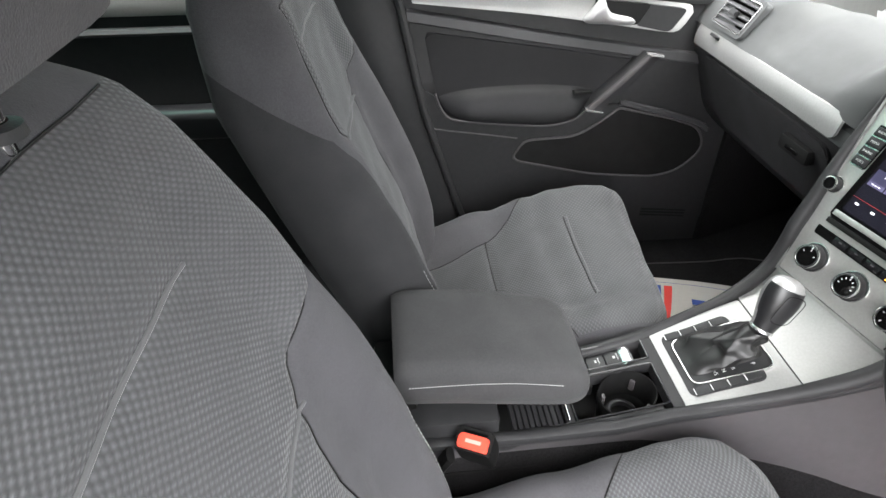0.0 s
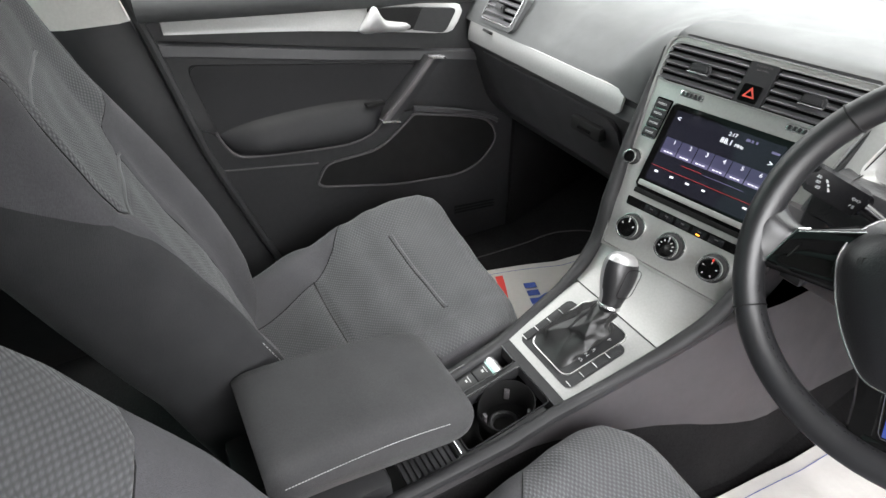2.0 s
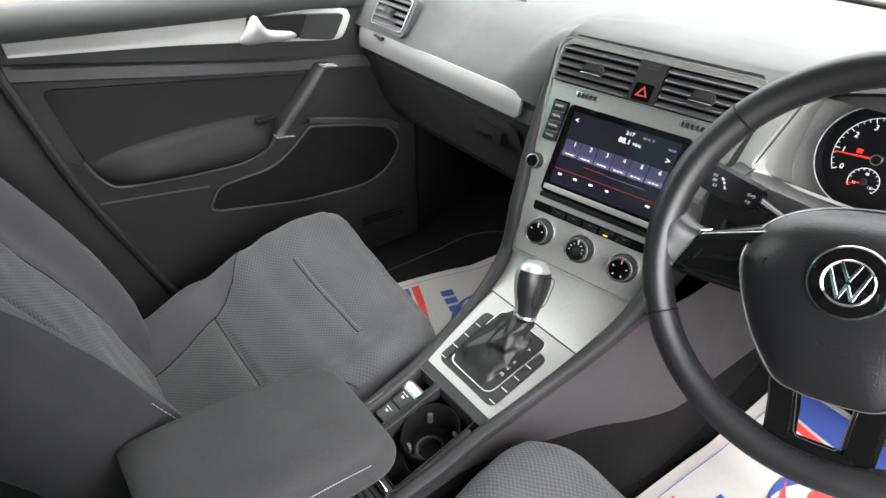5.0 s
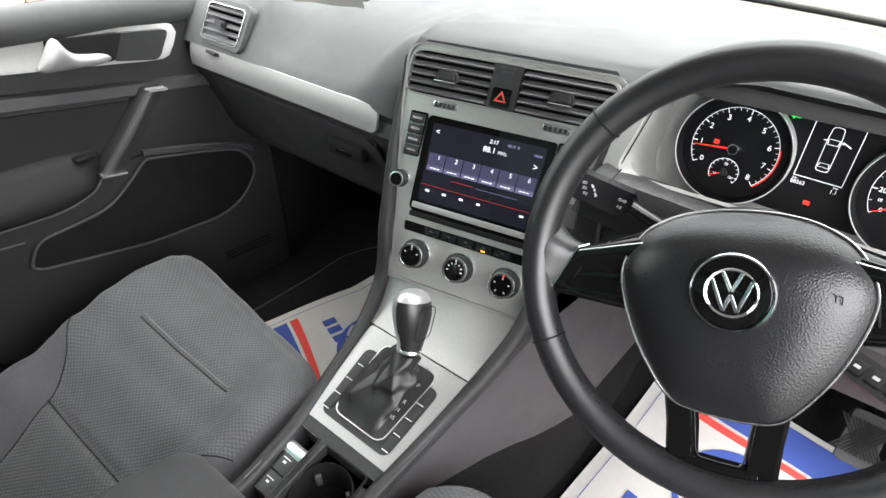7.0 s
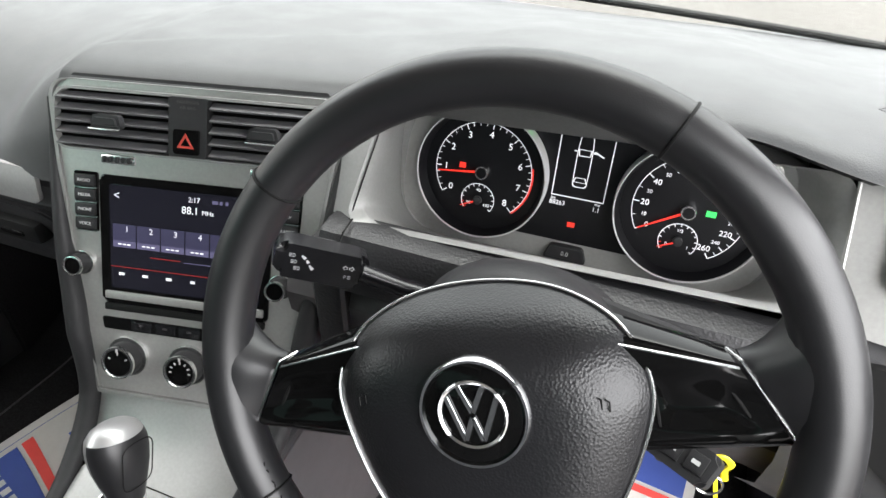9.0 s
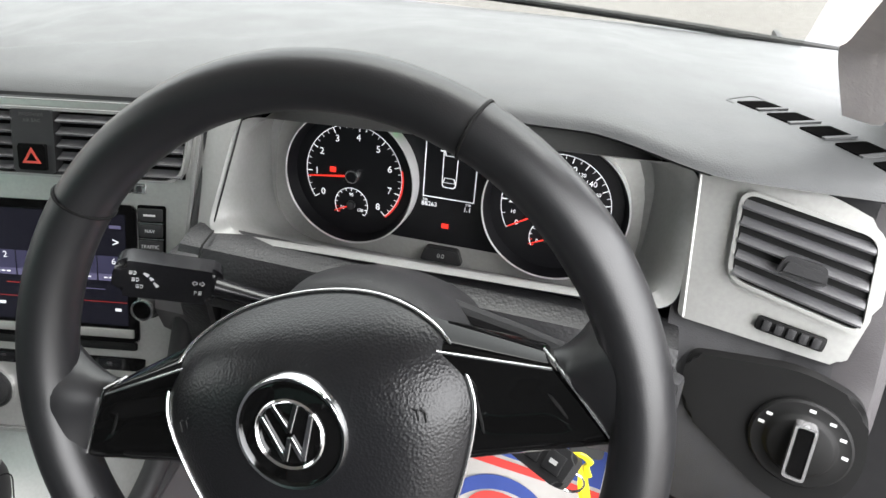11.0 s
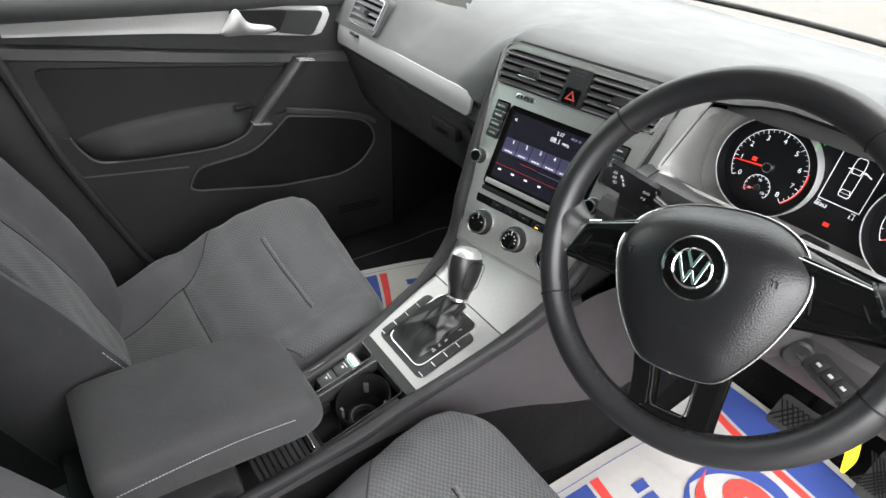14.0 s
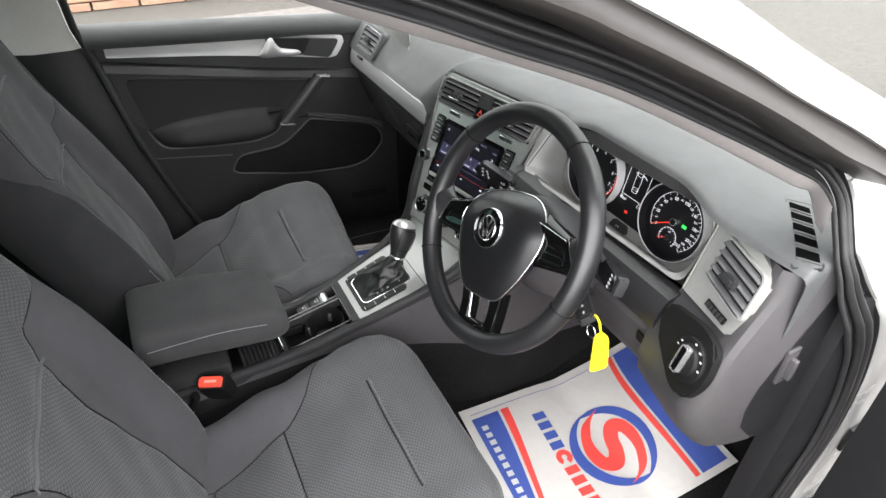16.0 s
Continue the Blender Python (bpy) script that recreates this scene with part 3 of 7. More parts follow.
part("ledge", tube([(-0.735, y, 0.925) for y in np.linspace(-1.5, -0.82, 6)], 0.015, 8, flat=0.6), M["lower"], rear_door)
part("armrest", box(-0.74, -0.68, -1.35, -0.92, 0.70, 0.77, 0.02, 4), M["leather"], rear_door, "black armrest")
part("pull_bar", tube([(-0.715, -0.90, 0.84), (-0.69, -0.95, 0.78), (-0.70, -1.0, 0.74)], 0.012, 8), M["lower"], rear_door)
wr = [[(-0.755 + 0.12 * ((z - 1.0) / 0.4) ** 1.3, y, z) for y in np.linspace(-1.65, -0.85, 6)] for z in np.linspace(1.03, 1.46, 5)]
gl = part("glass", sheet(wr, (-0.004, 0, 0)), M["privacy2"], rear_door)
gl.visible_shadow = False

tagged(part("wall_back", box(-0.72, 0.72, -1.78, -1.72, 0.30, 1.05, 0.02), M["hard"]), "black trim behind the rear bench", "wall", kind="structure")
tagged(part("wall_right", box(0.715, 0.745, -1.72, -0.86, 0.33, 1.03, 0.01), M["hard"]), "black inner skin of the driver's side rear door", "wall", kind="structure")

# rear of the cabin
hatch = [[(x, -1.70 + 0.28 * ((z - 1.0) / 0.5), z) for x in np.linspace(-0.62, 0.62, 9)] for z in np.linspace(1.02, 1.52, 6)]
hw_ = part("window_2", sheet(hatch, (0, -0.004, 0)), M["privacy"])
tagged(hw_, "dark tinted rear window", "rear window", kind="structure")
for sx in (-1, 1):
    cp = [[(sx * (0.73 - 0.16 * f), y, lerp(1.0, 1.53, f)) for y in np.linspace(-1.74 + 0.1 * f, -1.42, 5)] for f in np.linspace(0, 1, 6)]
    tagged(part("wall_left" if sx < 0 else "wall_right", sheet(cp, (sx * 0.02, 0, 0)), M["roof"]), "pale trim of the rear pillar", "pillar", kind="structure")
rw = part("window_3", sheet([[(0.73 - 0.12 * f, y, lerp(1.03, 1.5, f)) for y in (-1.42, -1.1, -0.86)] for f in np.linspace(0, 1, 5)], (0.004, 0, 0)), M["privacy"])
tagged(rw, "dark tinted rear side window", "car window", kind="structure")

bench = thing("rear_bench", (0, -1.4, FLOOR), "dark cloth rear bench seat", "seat")
part("cushion", box(-0.66, 0.66, -1.62, -1.18, 0.40, 0.58, 0.06, 4), M["fabric"], bench)
bb = box(-0.66, 0.66, -1.72, -1.58, 0.52, 1.06, 0.05, 4)
for v in bb.verts:
    v.co.y -= (v.co.z - 0.52) * 0.12 - 0.06
part("backrest", bb, M["fabric"], bench)


for nm, sx in (("wall_left", -1), ("wall_right", 1)):
    mid_x = -0.71 if sx < 0 else 0.674
    kick = box(mid_x - 0.02, mid_x + 0.02, 0.10, 0.56, 0.30, 0.985, 0.01)
    tagged(part(nm, kick, M["carpet"] if sx < 0 else M["insert"]), "black side lining of the footwell", "wall", kind="structure")

# ---- dashboard ----
SEC_A = ((.590, .985), (.42, 1.000), (.27, 1.006), (.15, 1.000), (.075, .982), (.020, .953), (-.014, .930), (-.028, .914))
SEC_V = ((.590, .985), (.42, 1.000), (.27, 1.006), (.13, 1.008), (.066, 1.007), (.025, .993), (-.003, .962), (-.032, .914))
SEC_C = ((.60, .985), (.42, 1.012), (.27, 1.026), (.15, 1.032), (.085, 1.033), (.045, 1.029), (.026, 1.022), (.016, 1.013))
SEC_B = ((.60, .985), (.42, 1.009), (.27, 1.020), (.15, 1.024), (.070, 1.020), (.030, 1.004), (.010, .962), (.000, .905))
SEC_H = ((.59, .985), (.44, 1.013), (.30, 1.036), (.19, 1.049), (.11, 1.0555), (.066, 1.056), (.043, 1.052), (.036, 1.044))
SEC_R = ((.575, .988), (.42, 1.004), (.27, 1.031), (.15, 1.044), (.09, 1.048), (.045, 1.048), (.018, 1.044), (.008, 1.036))
SECS = [(-0.73, SEC_V), (-0.525, SEC_V), (-0.45, SEC_A), (-0.30, SEC_A), (-0.172, SEC_B), (-0.158, SEC_C), (0.12, SEC_C), (0.27, SEC_H), (0.44, SEC_H), (0.55, SEC_R), (0.73, SEC_R)]


def dash_section(x):
    x = max(x, SECS[0][0] + 1e-6)
    for (a, p), (b, q) in zip(SECS, SECS[1:]):
        if x <= b:
            f = (x - a) / (b - a)
            f = f * f * (3 - 2 * f)
            row = [(lerp(i[0], j[0], f), lerp(i[1], j[1], f)) for i, j in zip(p, q)]
            # the front edge follows the centre stack, which is turned towards the driver
            k = 0.19 * (x + 0.017) * curve([(-0.285, 0.0), (-0.175, 1.0), (0.13, 1.0), (0.22, 0.0)], x)
            return [(y + k * g, z) for (y, z), g in zip(row, (0, 0, 0, 0.1, 0.35, 0.7, 1.0, 1.0))]
    return SECS[-1][1]


dash = thing("dashboard", (0, 0.25, 0.70), "dark grey soft-touch dashboard with silver trim", "dashboard")
xs = list(np.linspace(-0.73, 0.660, 117))
brow_ = [(-0.75, -0.02), (-0.30, -0.02), (-0.177, 0.045), (-0.09, 0.100), (0.0, 0.155), (0.10, 0.212), (0.19, 0.256), (0.28, 0.284), (0.356, 0.289), (0.44, 0.282), (0.52, 0.258), (0.60, 0.215), (0.70, 0.14)]


def crease(x, y):
    """The pad lies a little lower beyond the soft fold that arches over the dials."""
    return -0.006 / (1 + math.exp(-(y - flow(brow_, x)) / 0.006)) * min(1.0, max(0.0, (x + 0.33) / 0.2))


def pad_x(x, y):
    """The pad widens towards the windscreen's corner."""
    return x if x < 0.5 else 0.5 + (x - 0.5) * (line([(0.06, 0.660), (0.16, 0.672), (0.30, 0.70), (0.56, 0.75)], y) - 0.5) / 0.16


pad_ = [[(pad_x(x, p[0]), p[0], p[1] + crease(x, p[0])) for p in spline(dash_section(x), 9)] for x in xs]
pad_ += [[(x + h, y, z - d) for x, y, z in pad_[-1]] for h, d in ((0.004, 0.0015), (0.007, 0.006), (0.008, 0.014), (0.009, 0.09))]
part("top_pad", grid(pad_), M["pad"], dash, "grained soft-touch top pad", smooth=60)

fill = [[(x, lerp(dash_section(x)[-1][0], -0.024, f), lerp(dash_section(x)[-1][1], 0.90, f)) for f in np.linspace(0, 1, 5)] + [(x, -0.030, 0.88), (x, -0.0310, 0.868)] for x in np.linspace(-0.31, -0.13, 16)]
part("pad_side", grid(fill), M["pad"], dash, "dark pad beside the centre stack")
# passenger side: silver strip, fascia, glovebox
xs = np.linspace(-0.735, -0.175, 30)


srows = [[(lerp(-0.70, -0.212 - 0.012 * abs(2 * f - 1) ** 4, g), lerp(-0.031, -0.038, f) - 0.003 * math.sin(math.pi * f), lerp(0.914, 0.874, f)) for f in np.linspace(0, 1, 11)] for g in np.linspace(0, 1, 24)]
part("trim_strip", sheet(srows, (0, 0.005, 0)), M["dimsilver"], dash, "long brushed silver trim strip")
fas = ((-0.026, .914), (-0.027, .874), (-0.028, .866), (-0.016, .835), (0.004, .78), (0.03, .72), (0.09, .665), (0.2, .645), (0.5, .66))
part("lower_fascia", grid([[(x, p[0], p[1]) for p in spline(fas, 4)] for x in np.linspace(-0.735, -0.10, 20)]), M["hard"], dash, "dark lower fascia")
gb = [(x, z) for x, z in ((-0.66, 0.862), (-0.225, 0.855), (-0.215, 0.725), (-0.62, 0.725))]
bm = slab(rounded(gb, 0.02, 4), 0, 0.008, 0.003)
for v in bm.verts:
    x, z, n = v.co
    v.co = Vector((x, line([(0.66, 0.09), (0.72, 0.03), (0.78, 0.004), (0.835, -0.016), (0.866, -0.028)], z) - n, z))
glove = part("glovebox_lid", bm, M["hard"], dash, "dark glovebox lid")
# solid black block takes the place of a shaded latch recess
part("latch", box(-0.335, -0.255, -0.034, -0.012, 0.805, 0.832, 0.006), M["black"], glove, "black block for the shaded glovebox latch recess")
part("latch_lever", box(-0.312, -0.276, -0.037, -0.024, 0.8135, 0.8205, 0.003), M["gloss"], glove, "glossy black lever")
def louvres(parent, at, quad, n):
    """The slats of an air vent between four corners (lower left, lower right, upper right, upper left)."""
    bl_, br_, tr_, tl_ = (Vector(p) for p in quad)
    # flat near-black plate replaces the shaded depth of the duct
    part("vent_shade", slab([bl_, br_, tr_, tl_], -0.0105, -0.0070, 0), M["hollowshade"], parent, at=at)
    for i in range(n):
        f = (i + 0.5) / n
        rows = []
        for lo_c, hi_c in ((bl_, tl_), (br_, tr_)):
            c, h = lo_c.lerp(hi_c, f), (hi_c.y - lo_c.y) / n
            rows.append([(c.x, c.y + p * h, q) for p, q in ((-0.36, -0.001), (-0.31, 0.0015), (-0.20, 0.002), (0.28, -0.006), (0.16, -0.0075))])
        part("slat", grid(rows, close_u=True, cap=True), M["slat"], parent, at=at)


def vent_lever(parent, at, u, v, w=0.032):
    bm = slab(rounded([(u - w / 2, v - 0.006), (u + w / 2, v - 0.006), (u + w * 0.4, v + 0.007), (u - w * 0.4, v + 0.007)], 0.004, 3), 0.002, 0.012, 0.003)
    part("lever", bm, M["hard"], parent, at=at)


# passenger's outer vent
PV = axes((-0.607, -0.006, 0.953), (0.995, -0.06, 0.0), (0.03, 0.46, 0.888), (0.05, -0.888, 0.46))
pv = thing("air_vent", (-0.61, 0.03, 0.93), "small silver-rimmed air vent in the dashboard", "air vent")
louvres(pv, PV @ Matrix.Translation((0, 0, 0.010)), ((-0.060, -0.033), (0.057, -0.029), (0.064, 0.036), (-0.053, 0.033)), 5)
o = rounded([(-0.068, -0.040), (0.066, -0.036), (0.074, 0.044), (-0.060, 0.040)], 0.015, 5)
i_ = rounded([(-0.060, -0.033), (0.057, -0.029), (0.064, 0.036), (-0.053, 0.033)], 0.010, 5)
part("vent_frame", ringslab(o, i_, -0.02, 0.0095), M["pad"], pv, "grey surround", at=PV)
part("vent_rim", ringslab(i_, [(p[0] * 0.97, p[1] * 0.955) for p in i_], -0.01, 0.0118), M["bright"], pv, "thin bright rim", at=PV)
vent_lever(pv, PV @ Matrix.Translation((0, 0, 0.008)), 0.0, 0.0)
part("thumbwheel", box(-0.03, 0.0, -0.056, -0.050, 0.002, 0.013, 0.002), M["hard"], pv, at=PV)

def txt(parent, s, size, u, v, n, material, at, align="CENTER", name="lettering"):
    return part(name, words(s, size, Matrix.Translation((u, v, n)), 0.00012, align), material, parent, at=at, smooth=0)


def dash_bar(parent, u, v, w, h, n, material, at, name="mark"):
    return part(name, box(u - w / 2, u + w / 2, v - h / 2, v + h / 2, n, n + 0.0002, 0), material, parent, at=at, smooth=0)
# centre stack


stack = thing("centre_console_stack", (-0.017, 0.0, 0.70), "brushed silver centre stack with screen and heater controls", "centre console")
outl = rounded([(-0.107, -0.285), (0.106, -0.285), (0.120, -0.19), (0.139, -0.03), (0.149, 0.0495), (-0.149, 0.0495), (-0.142, -0.03), (-0.123, -0.19)], [0.004, 0.004, 0.06, 0.05, 0.024, 0.024, 0.05, 0.06], 6)
big = rounded([(-0.124, -0.300), (0.122, -0.300), (0.136, -0.19), (0.148, -0.03), (0.155, 0.0545), (-0.155, 0.0545), (-0.151, -0.03), (-0.138, -0.19)], [0.004, 0.004, 0.07, 0.05, 0.028, 0.030, 0.05, 0.07], 6)
part("surround", slab(big, -0.12, -0.002, 0.006), M["hard"], stack, "dark soft surround", at=STACK)
# silver bezel: three bands round the openings
part("bezel_rim", ringslab(outl, [(p[0] * 0.975, p[1] * 0.985 - 0.0) for p in outl], -0.006, 0.005), M["shadedsilver"], stack, "silver edge of the bezel", at=STACK)
vo = rounded([(-0.1375, -0.0145), (0.1295, -0.0145), (0.1393, 0.0403), (-0.1353, 0.0403)], 0.016, 6)
part("bezel", slab([(p[0] * 0.972, p[1] * 0.982) for p in outl], -0.004, 0.002, 0), M["silver"], stack, "brushed silver bezel", at=STACK)
# black backing under the slats gives the shade inside the vents
part("vent_surround", slab(vo, 0.0015, 0.003, 0), M["black"], stack, at=STACK)
part("vent_rim", ringslab(rounded([(-0.1397, -0.0167), (0.1317, -0.0167), (0.1417, 0.0427), (-0.1377, 0.0427)], 0.0175, 6), vo, 0.001, 0.0108), M["shadedsilver"], stack, "thin silver rim round the vents", at=STACK)
SV = STACK @ Matrix.Translation((0, 0, 0.0105))
for u0, u1, ul in ((-0.1345, -0.0205, -0.077), (0.0215, 0.1310, 0.077)):
    v_ = thing("air_vent", STACK @ Vector((ul, 0.013, 0)), "black slatted air vent in the centre stack", "air vent", "centre vents")
    louvres(v_, SV, ((u0, -0.014), (u1, -0.014), (u1 + 0.004, 0.040), (u0, 0.040)), 5)
    vent_lever(v_, SV, ul, 0.013)
    part("lever_edge", box(ul - 0.015, ul + 0.015, 0.0055, 0.0072, 0.009, 0.0128, 0.0006), M["bright"], v_, at=SV)
    part("thumbwheel_slot", box(ul - 0.018, ul + 0.018, -0.029, -0.020, 0.001, 0.004, 0.002), M["bright"], v_, at=STACK)
    for k in range(5):
        part("rib", box(ul - 0.015 + k * 0.0065, ul - 0.011 + k * 0.0065, -0.0275, -0.0215, 0.003, 0.006, 0.001), M["hard"], v_, at=STACK)
part("hazard_panel", slab(rect(-0.0185, 0.0195, -0.014, 0.041, 0.002), 0.0, 0.012, 0.001), M["hard"], stack, "dark panel between the vents", at=STACK)
for k, w_ in enumerate(("PASSENGER", "AIR BAG")):
    txt(stack, w_, 0.0042, 0.0005, 0.0365 - 0.0050 * k, 0.0121, M["lower"], STACK)
hz = part("hazard_button", slab(rect(-0.012, 0.013, -0.011, 0.012, 0.002), 0.012, 0.015, 0.001), M["gloss"], stack, "hazard warning button", at=STACK)
tri_o = [(-0.008, -0.005), (0.009, -0.005), (0.0005, 0.009)]
tri_i = [(-0.0045, -0.003), (0.0055, -0.003), (0.0005, 0.0048)]
part("triangle", merged(ringslab(tri_o, tri_i, 0.0150, 0.0154)), M["hazard"], hz, "red warning triangle", at=STACK)

# infotainment unit
radio = thing("infotainment_unit", STACK @ Vector((0, -0.107, 0)), "car radio with lit touchscreen showing 88.1 MHz", "car radio")
part("housing", slab(rect(-0.097, 0.085, -0.176, -0.040, 0.006), 0.0, 0.004, 0.002), M["gloss"], radio, "glossy black screen surround", at=STACK)
part("lip", box(-0.094, 0.082, -0.184, -0.176, 0.0, 0.006, 0.002), M["black"], radio, at=STACK)
part("silver_lip", box(-0.0925, 0.0805, -0.1705, -0.1620, 0.003, 0.0066, 0.0015), M["silver"], radio, "silver lip under the screen", at=STACK)
SC0, SC1, SCB, SCT = -0.086, 0.075, -0.158, -0.049
part("display", slab(rect(SC0, SC1, SCB, SCT, 0.002), 0.003, 0.0046, 0), M["lcd"], radio, "dark touchscreen", at=STACK)


# what the screen shows
TXT = 0.0048
txt(radio, "2:17", 0.0072, 0.004, -0.0565, TXT, M["glow"], STACK)
txt(radio, "88.1", 0.0105, 0.0, -0.0675, TXT, M["glow"], STACK)
txt(radio, "MHz", 0.0065, 0.0185, -0.0685, TXT, M["glow"], STACK)
txt(radio, "<", 0.011, -0.078, -0.060, TXT, M["glow"], STACK)
txt(radio, ">", 0.012, 0.066, -0.076, TXT, M["glow"], STACK)
for k in range(6):
    u = -0.0705 + k * 0.0262
    dash_bar(radio, u, -0.101, 0.0250, 0.024, 0.0046, M["tile"], STACK, "station_tile")
    dash_bar(radio, u, -0.110, 0.0244, 0.0065, 0.0047, M["tile2"], STACK, "station_tile")
    txt(radio, str(k + 1), 0.0085, u + 0.003, -0.094, TXT, M["glow"], STACK)
    for j in range(3):
        dash_bar(radio, u - 0.005 + j * 0.005, -0.110, 0.0036, 0.0013, TXT, M["glow"], STACK)
dash_bar(radio, -0.026, -0.121, 0.032, 0.0007, TXT, M["redline"], STACK)
dash_bar(radio, 0.024, -0.122, 0.06, 0.0007, TXT, M["tile2"], STACK)
dash_bar(radio, (SC0 + SC1) / 2, -0.1345, SC1 - SC0, 0.0006, TXT, M["redline"], STACK)
for k, u in enumerate((-0.074, -0.048, -0.022, 0.004, 0.066)):
    dash_bar(radio, u, -0.142, 0.0060 if k != 3 else 0.005, 0.0028, TXT, M["glow"], STACK, "icon")
for k, w in enumerate((0.006, 0.003, 0.003)):
    dash_bar(radio, 0.026 + k * 0.006, -0.0565, w, 0.0035, TXT, M["tile2"], STACK)
dash_bar(radio, 0.066, -0.061, 0.011, 0.003, TXT, M["tile2"], STACK)
# buttons beside the screen
for sgn, names in ((-1, 4), (1, 4)):
    uc = -0.112 if sgn < 0 else 0.0995
    part("button_plate", slab(rounded([(uc - 0.0125, -0.101), (uc + 0.012, -0.101), (uc + 0.0135, -0.039), (uc - 0.0135, -0.039)], 0.003, 3), 0.0015, 0.0035, 0.001), M["gloss"], radio, "column of black buttons", at=STACK)
    for k in range(4):
        v = -0.0475 - k * 0.0148
        b_ = part("button", box(uc - 0.0112, uc + 0.0112, v - 0.0058, v + 0.0058, 0.0035, 0.0065, 0.0012), M["hard"], radio, at=STACK)
        word_ = (("RADIO", "MEDIA", "PHONE", "VOICE") if sgn < 0 else ("", "NAV", "TRAFFIC", "CAR"))[k]
        if word_:
            txt(b_, word_, 0.0046, uc, v, 0.0066, M["white"], STACK)
        else:
            dash_bar(b_, uc, v, 0.011, 0.0018, 0.0066, M["white"], STACK)
        part("gap_line", box(uc - 0.0115, uc + 0.0115, v - 0.0082, v - 0.0072, 0.0035, 0.0052, 0), M["satin"], radio, at=STACK)


def dial_knob(parent, at, u, v, r, h, tickred=False):
    m = at @ Matrix.Translation((u, v, 0.002))
    k = part("knob", lathe([(r * 1.18, 0), (r * 1.18, 0.002), (r * 1.02, 0.004), (r, h - 0.003), (r * 0.93, h), (r * 0.80, h)], 36), M["hard"], parent, at=m)
    part("knob_face", lathe([(r * 0.86, h - 0.003), (r * 0.86, h - 0.0006), (0.0001, h - 0.0006)], 36), M["gloss"], k, "glossy black face", at=m)
    part("knob_ring", lathe([(r * 1.0, h - 0.002), (r * 0.99, h + 0.0008), (r * 0.90, h + 0.0010), (r * 0.86, h - 0.0008)], 36), M["satin"], k, "silver ring", at=m)
    part("knob_base", lathe([(r * 1.24, 0), (r * 1.22, 0.003), (r * 1.16, 0.0032)], 36), M["satin"], k, "silver base ring", at=m)
    return k, m


for u, s in ((-0.119, 1), (0.0965, 1)):
    k, m = dial_knob(radio, STACK, u, -0.135, 0.0105, 0.016)
    part("knob_face", lathe([(0.0035, 0.0146), (0.003, 0.0152), (0.0001, 0.0152)], 20), M["satin"], k, at=m)

heater = thing("heater_panel", STACK @ Vector((0, -0.24, 0)), "heater controls with three rotary knobs", "heater controls")
part("slot", slab(rounded([(-0.097, -0.207), (0.088, -0.207), (0.090, -0.193), (-0.099, -0.193)], 0.003, 3), 0.001, 0.0035, 0.0005), M["gloss"], heater, "black button strip", at=STACK)
for k in range(5):
    part("button", box(-0.065 + k * 0.027, -0.042 + k * 0.027, -0.205, -0.195, 0.003, 0.0045, 0.001), M["stalk"], heater, at=STACK)
    dash_bar(heater, -0.0535 + k * 0.027, -0.1985, 0.005, 0.0018, 0.0046, M["lower"], STACK, "icon")
dash_bar(heater, 0.0275, -0.2035, 0.006, 0.0015, 0.0046, M["amber"], STACK, "lamp")
for k, u in enumerate((-0.070, 0.0, 0.070)):
    kn, m = dial_knob(heater, STACK, u, -0.237, 0.0185, 0.018)
    for a in range(-3, 4) if k == 1 else (-2, 0, 2) if k == 0 else range(5):
        q = radians(90 - a * 32) if k < 2 else radians(90 + a * 72)
        bm = box(-0.0007, 0.0007, -0.0014, 0.0014, 0.0176, 0.0180, 0)
        bm.transform(Matrix.Translation((0.0105 * math.cos(q), 0.0105 * math.sin(q), 0)) @ Matrix.Rotation(q - math.pi / 2, 4, "Z"))
        part("mark", bm, M["white"], kn, at=m, smooth=0)
    part("pointer", box(-0.0010, 0.0010, 0.0130, 0.0165, 0.0186, 0.0192, 0), M["glowred"] if k == 2 else M["white"], kn, at=m, smooth=0)

# ---- centre console between the seats ----
cons = thing("centre_console", (-0.017, -0.4, FLOOR), "dark plastic centre console with silver gear surround", "centre console")


def top_z(y):
    return line([(-0.80, 0.570), (-0.56, 0.572), (-0.42, 0.583), (-0.32, 0.609), (-0.17, 0.661), (-0.09, 0.706)], y)


def half_w(y):
    return line([(-0.80, 0.070), (-0.58, 0.070), (-0.34, 0.078), (-0.17, 0.104), (-0.09, 0.122), (0.0, 0.135)], y)


def side_row(c, sx, w, y, top, foot, flare):
    """A line down the side of the console: plastic above, carpet below."""
    split = line([(-0.80, 0.53), (-0.38, 0.555), (-0.12, 0.505), (0.04, 0.455), (0.4, 0.455)], y)
    split = min(split, top - 0.01)
    zs_ = [lerp(top, split, k / 4) for k in range(5)] + [lerp(split, foot, k / 3) for k in range(1, 4)]
    return [(c + sx * (w + 0.004 + flare * ((top - h) / (top - foot)) ** 1.2), y, h) for h in zs_]


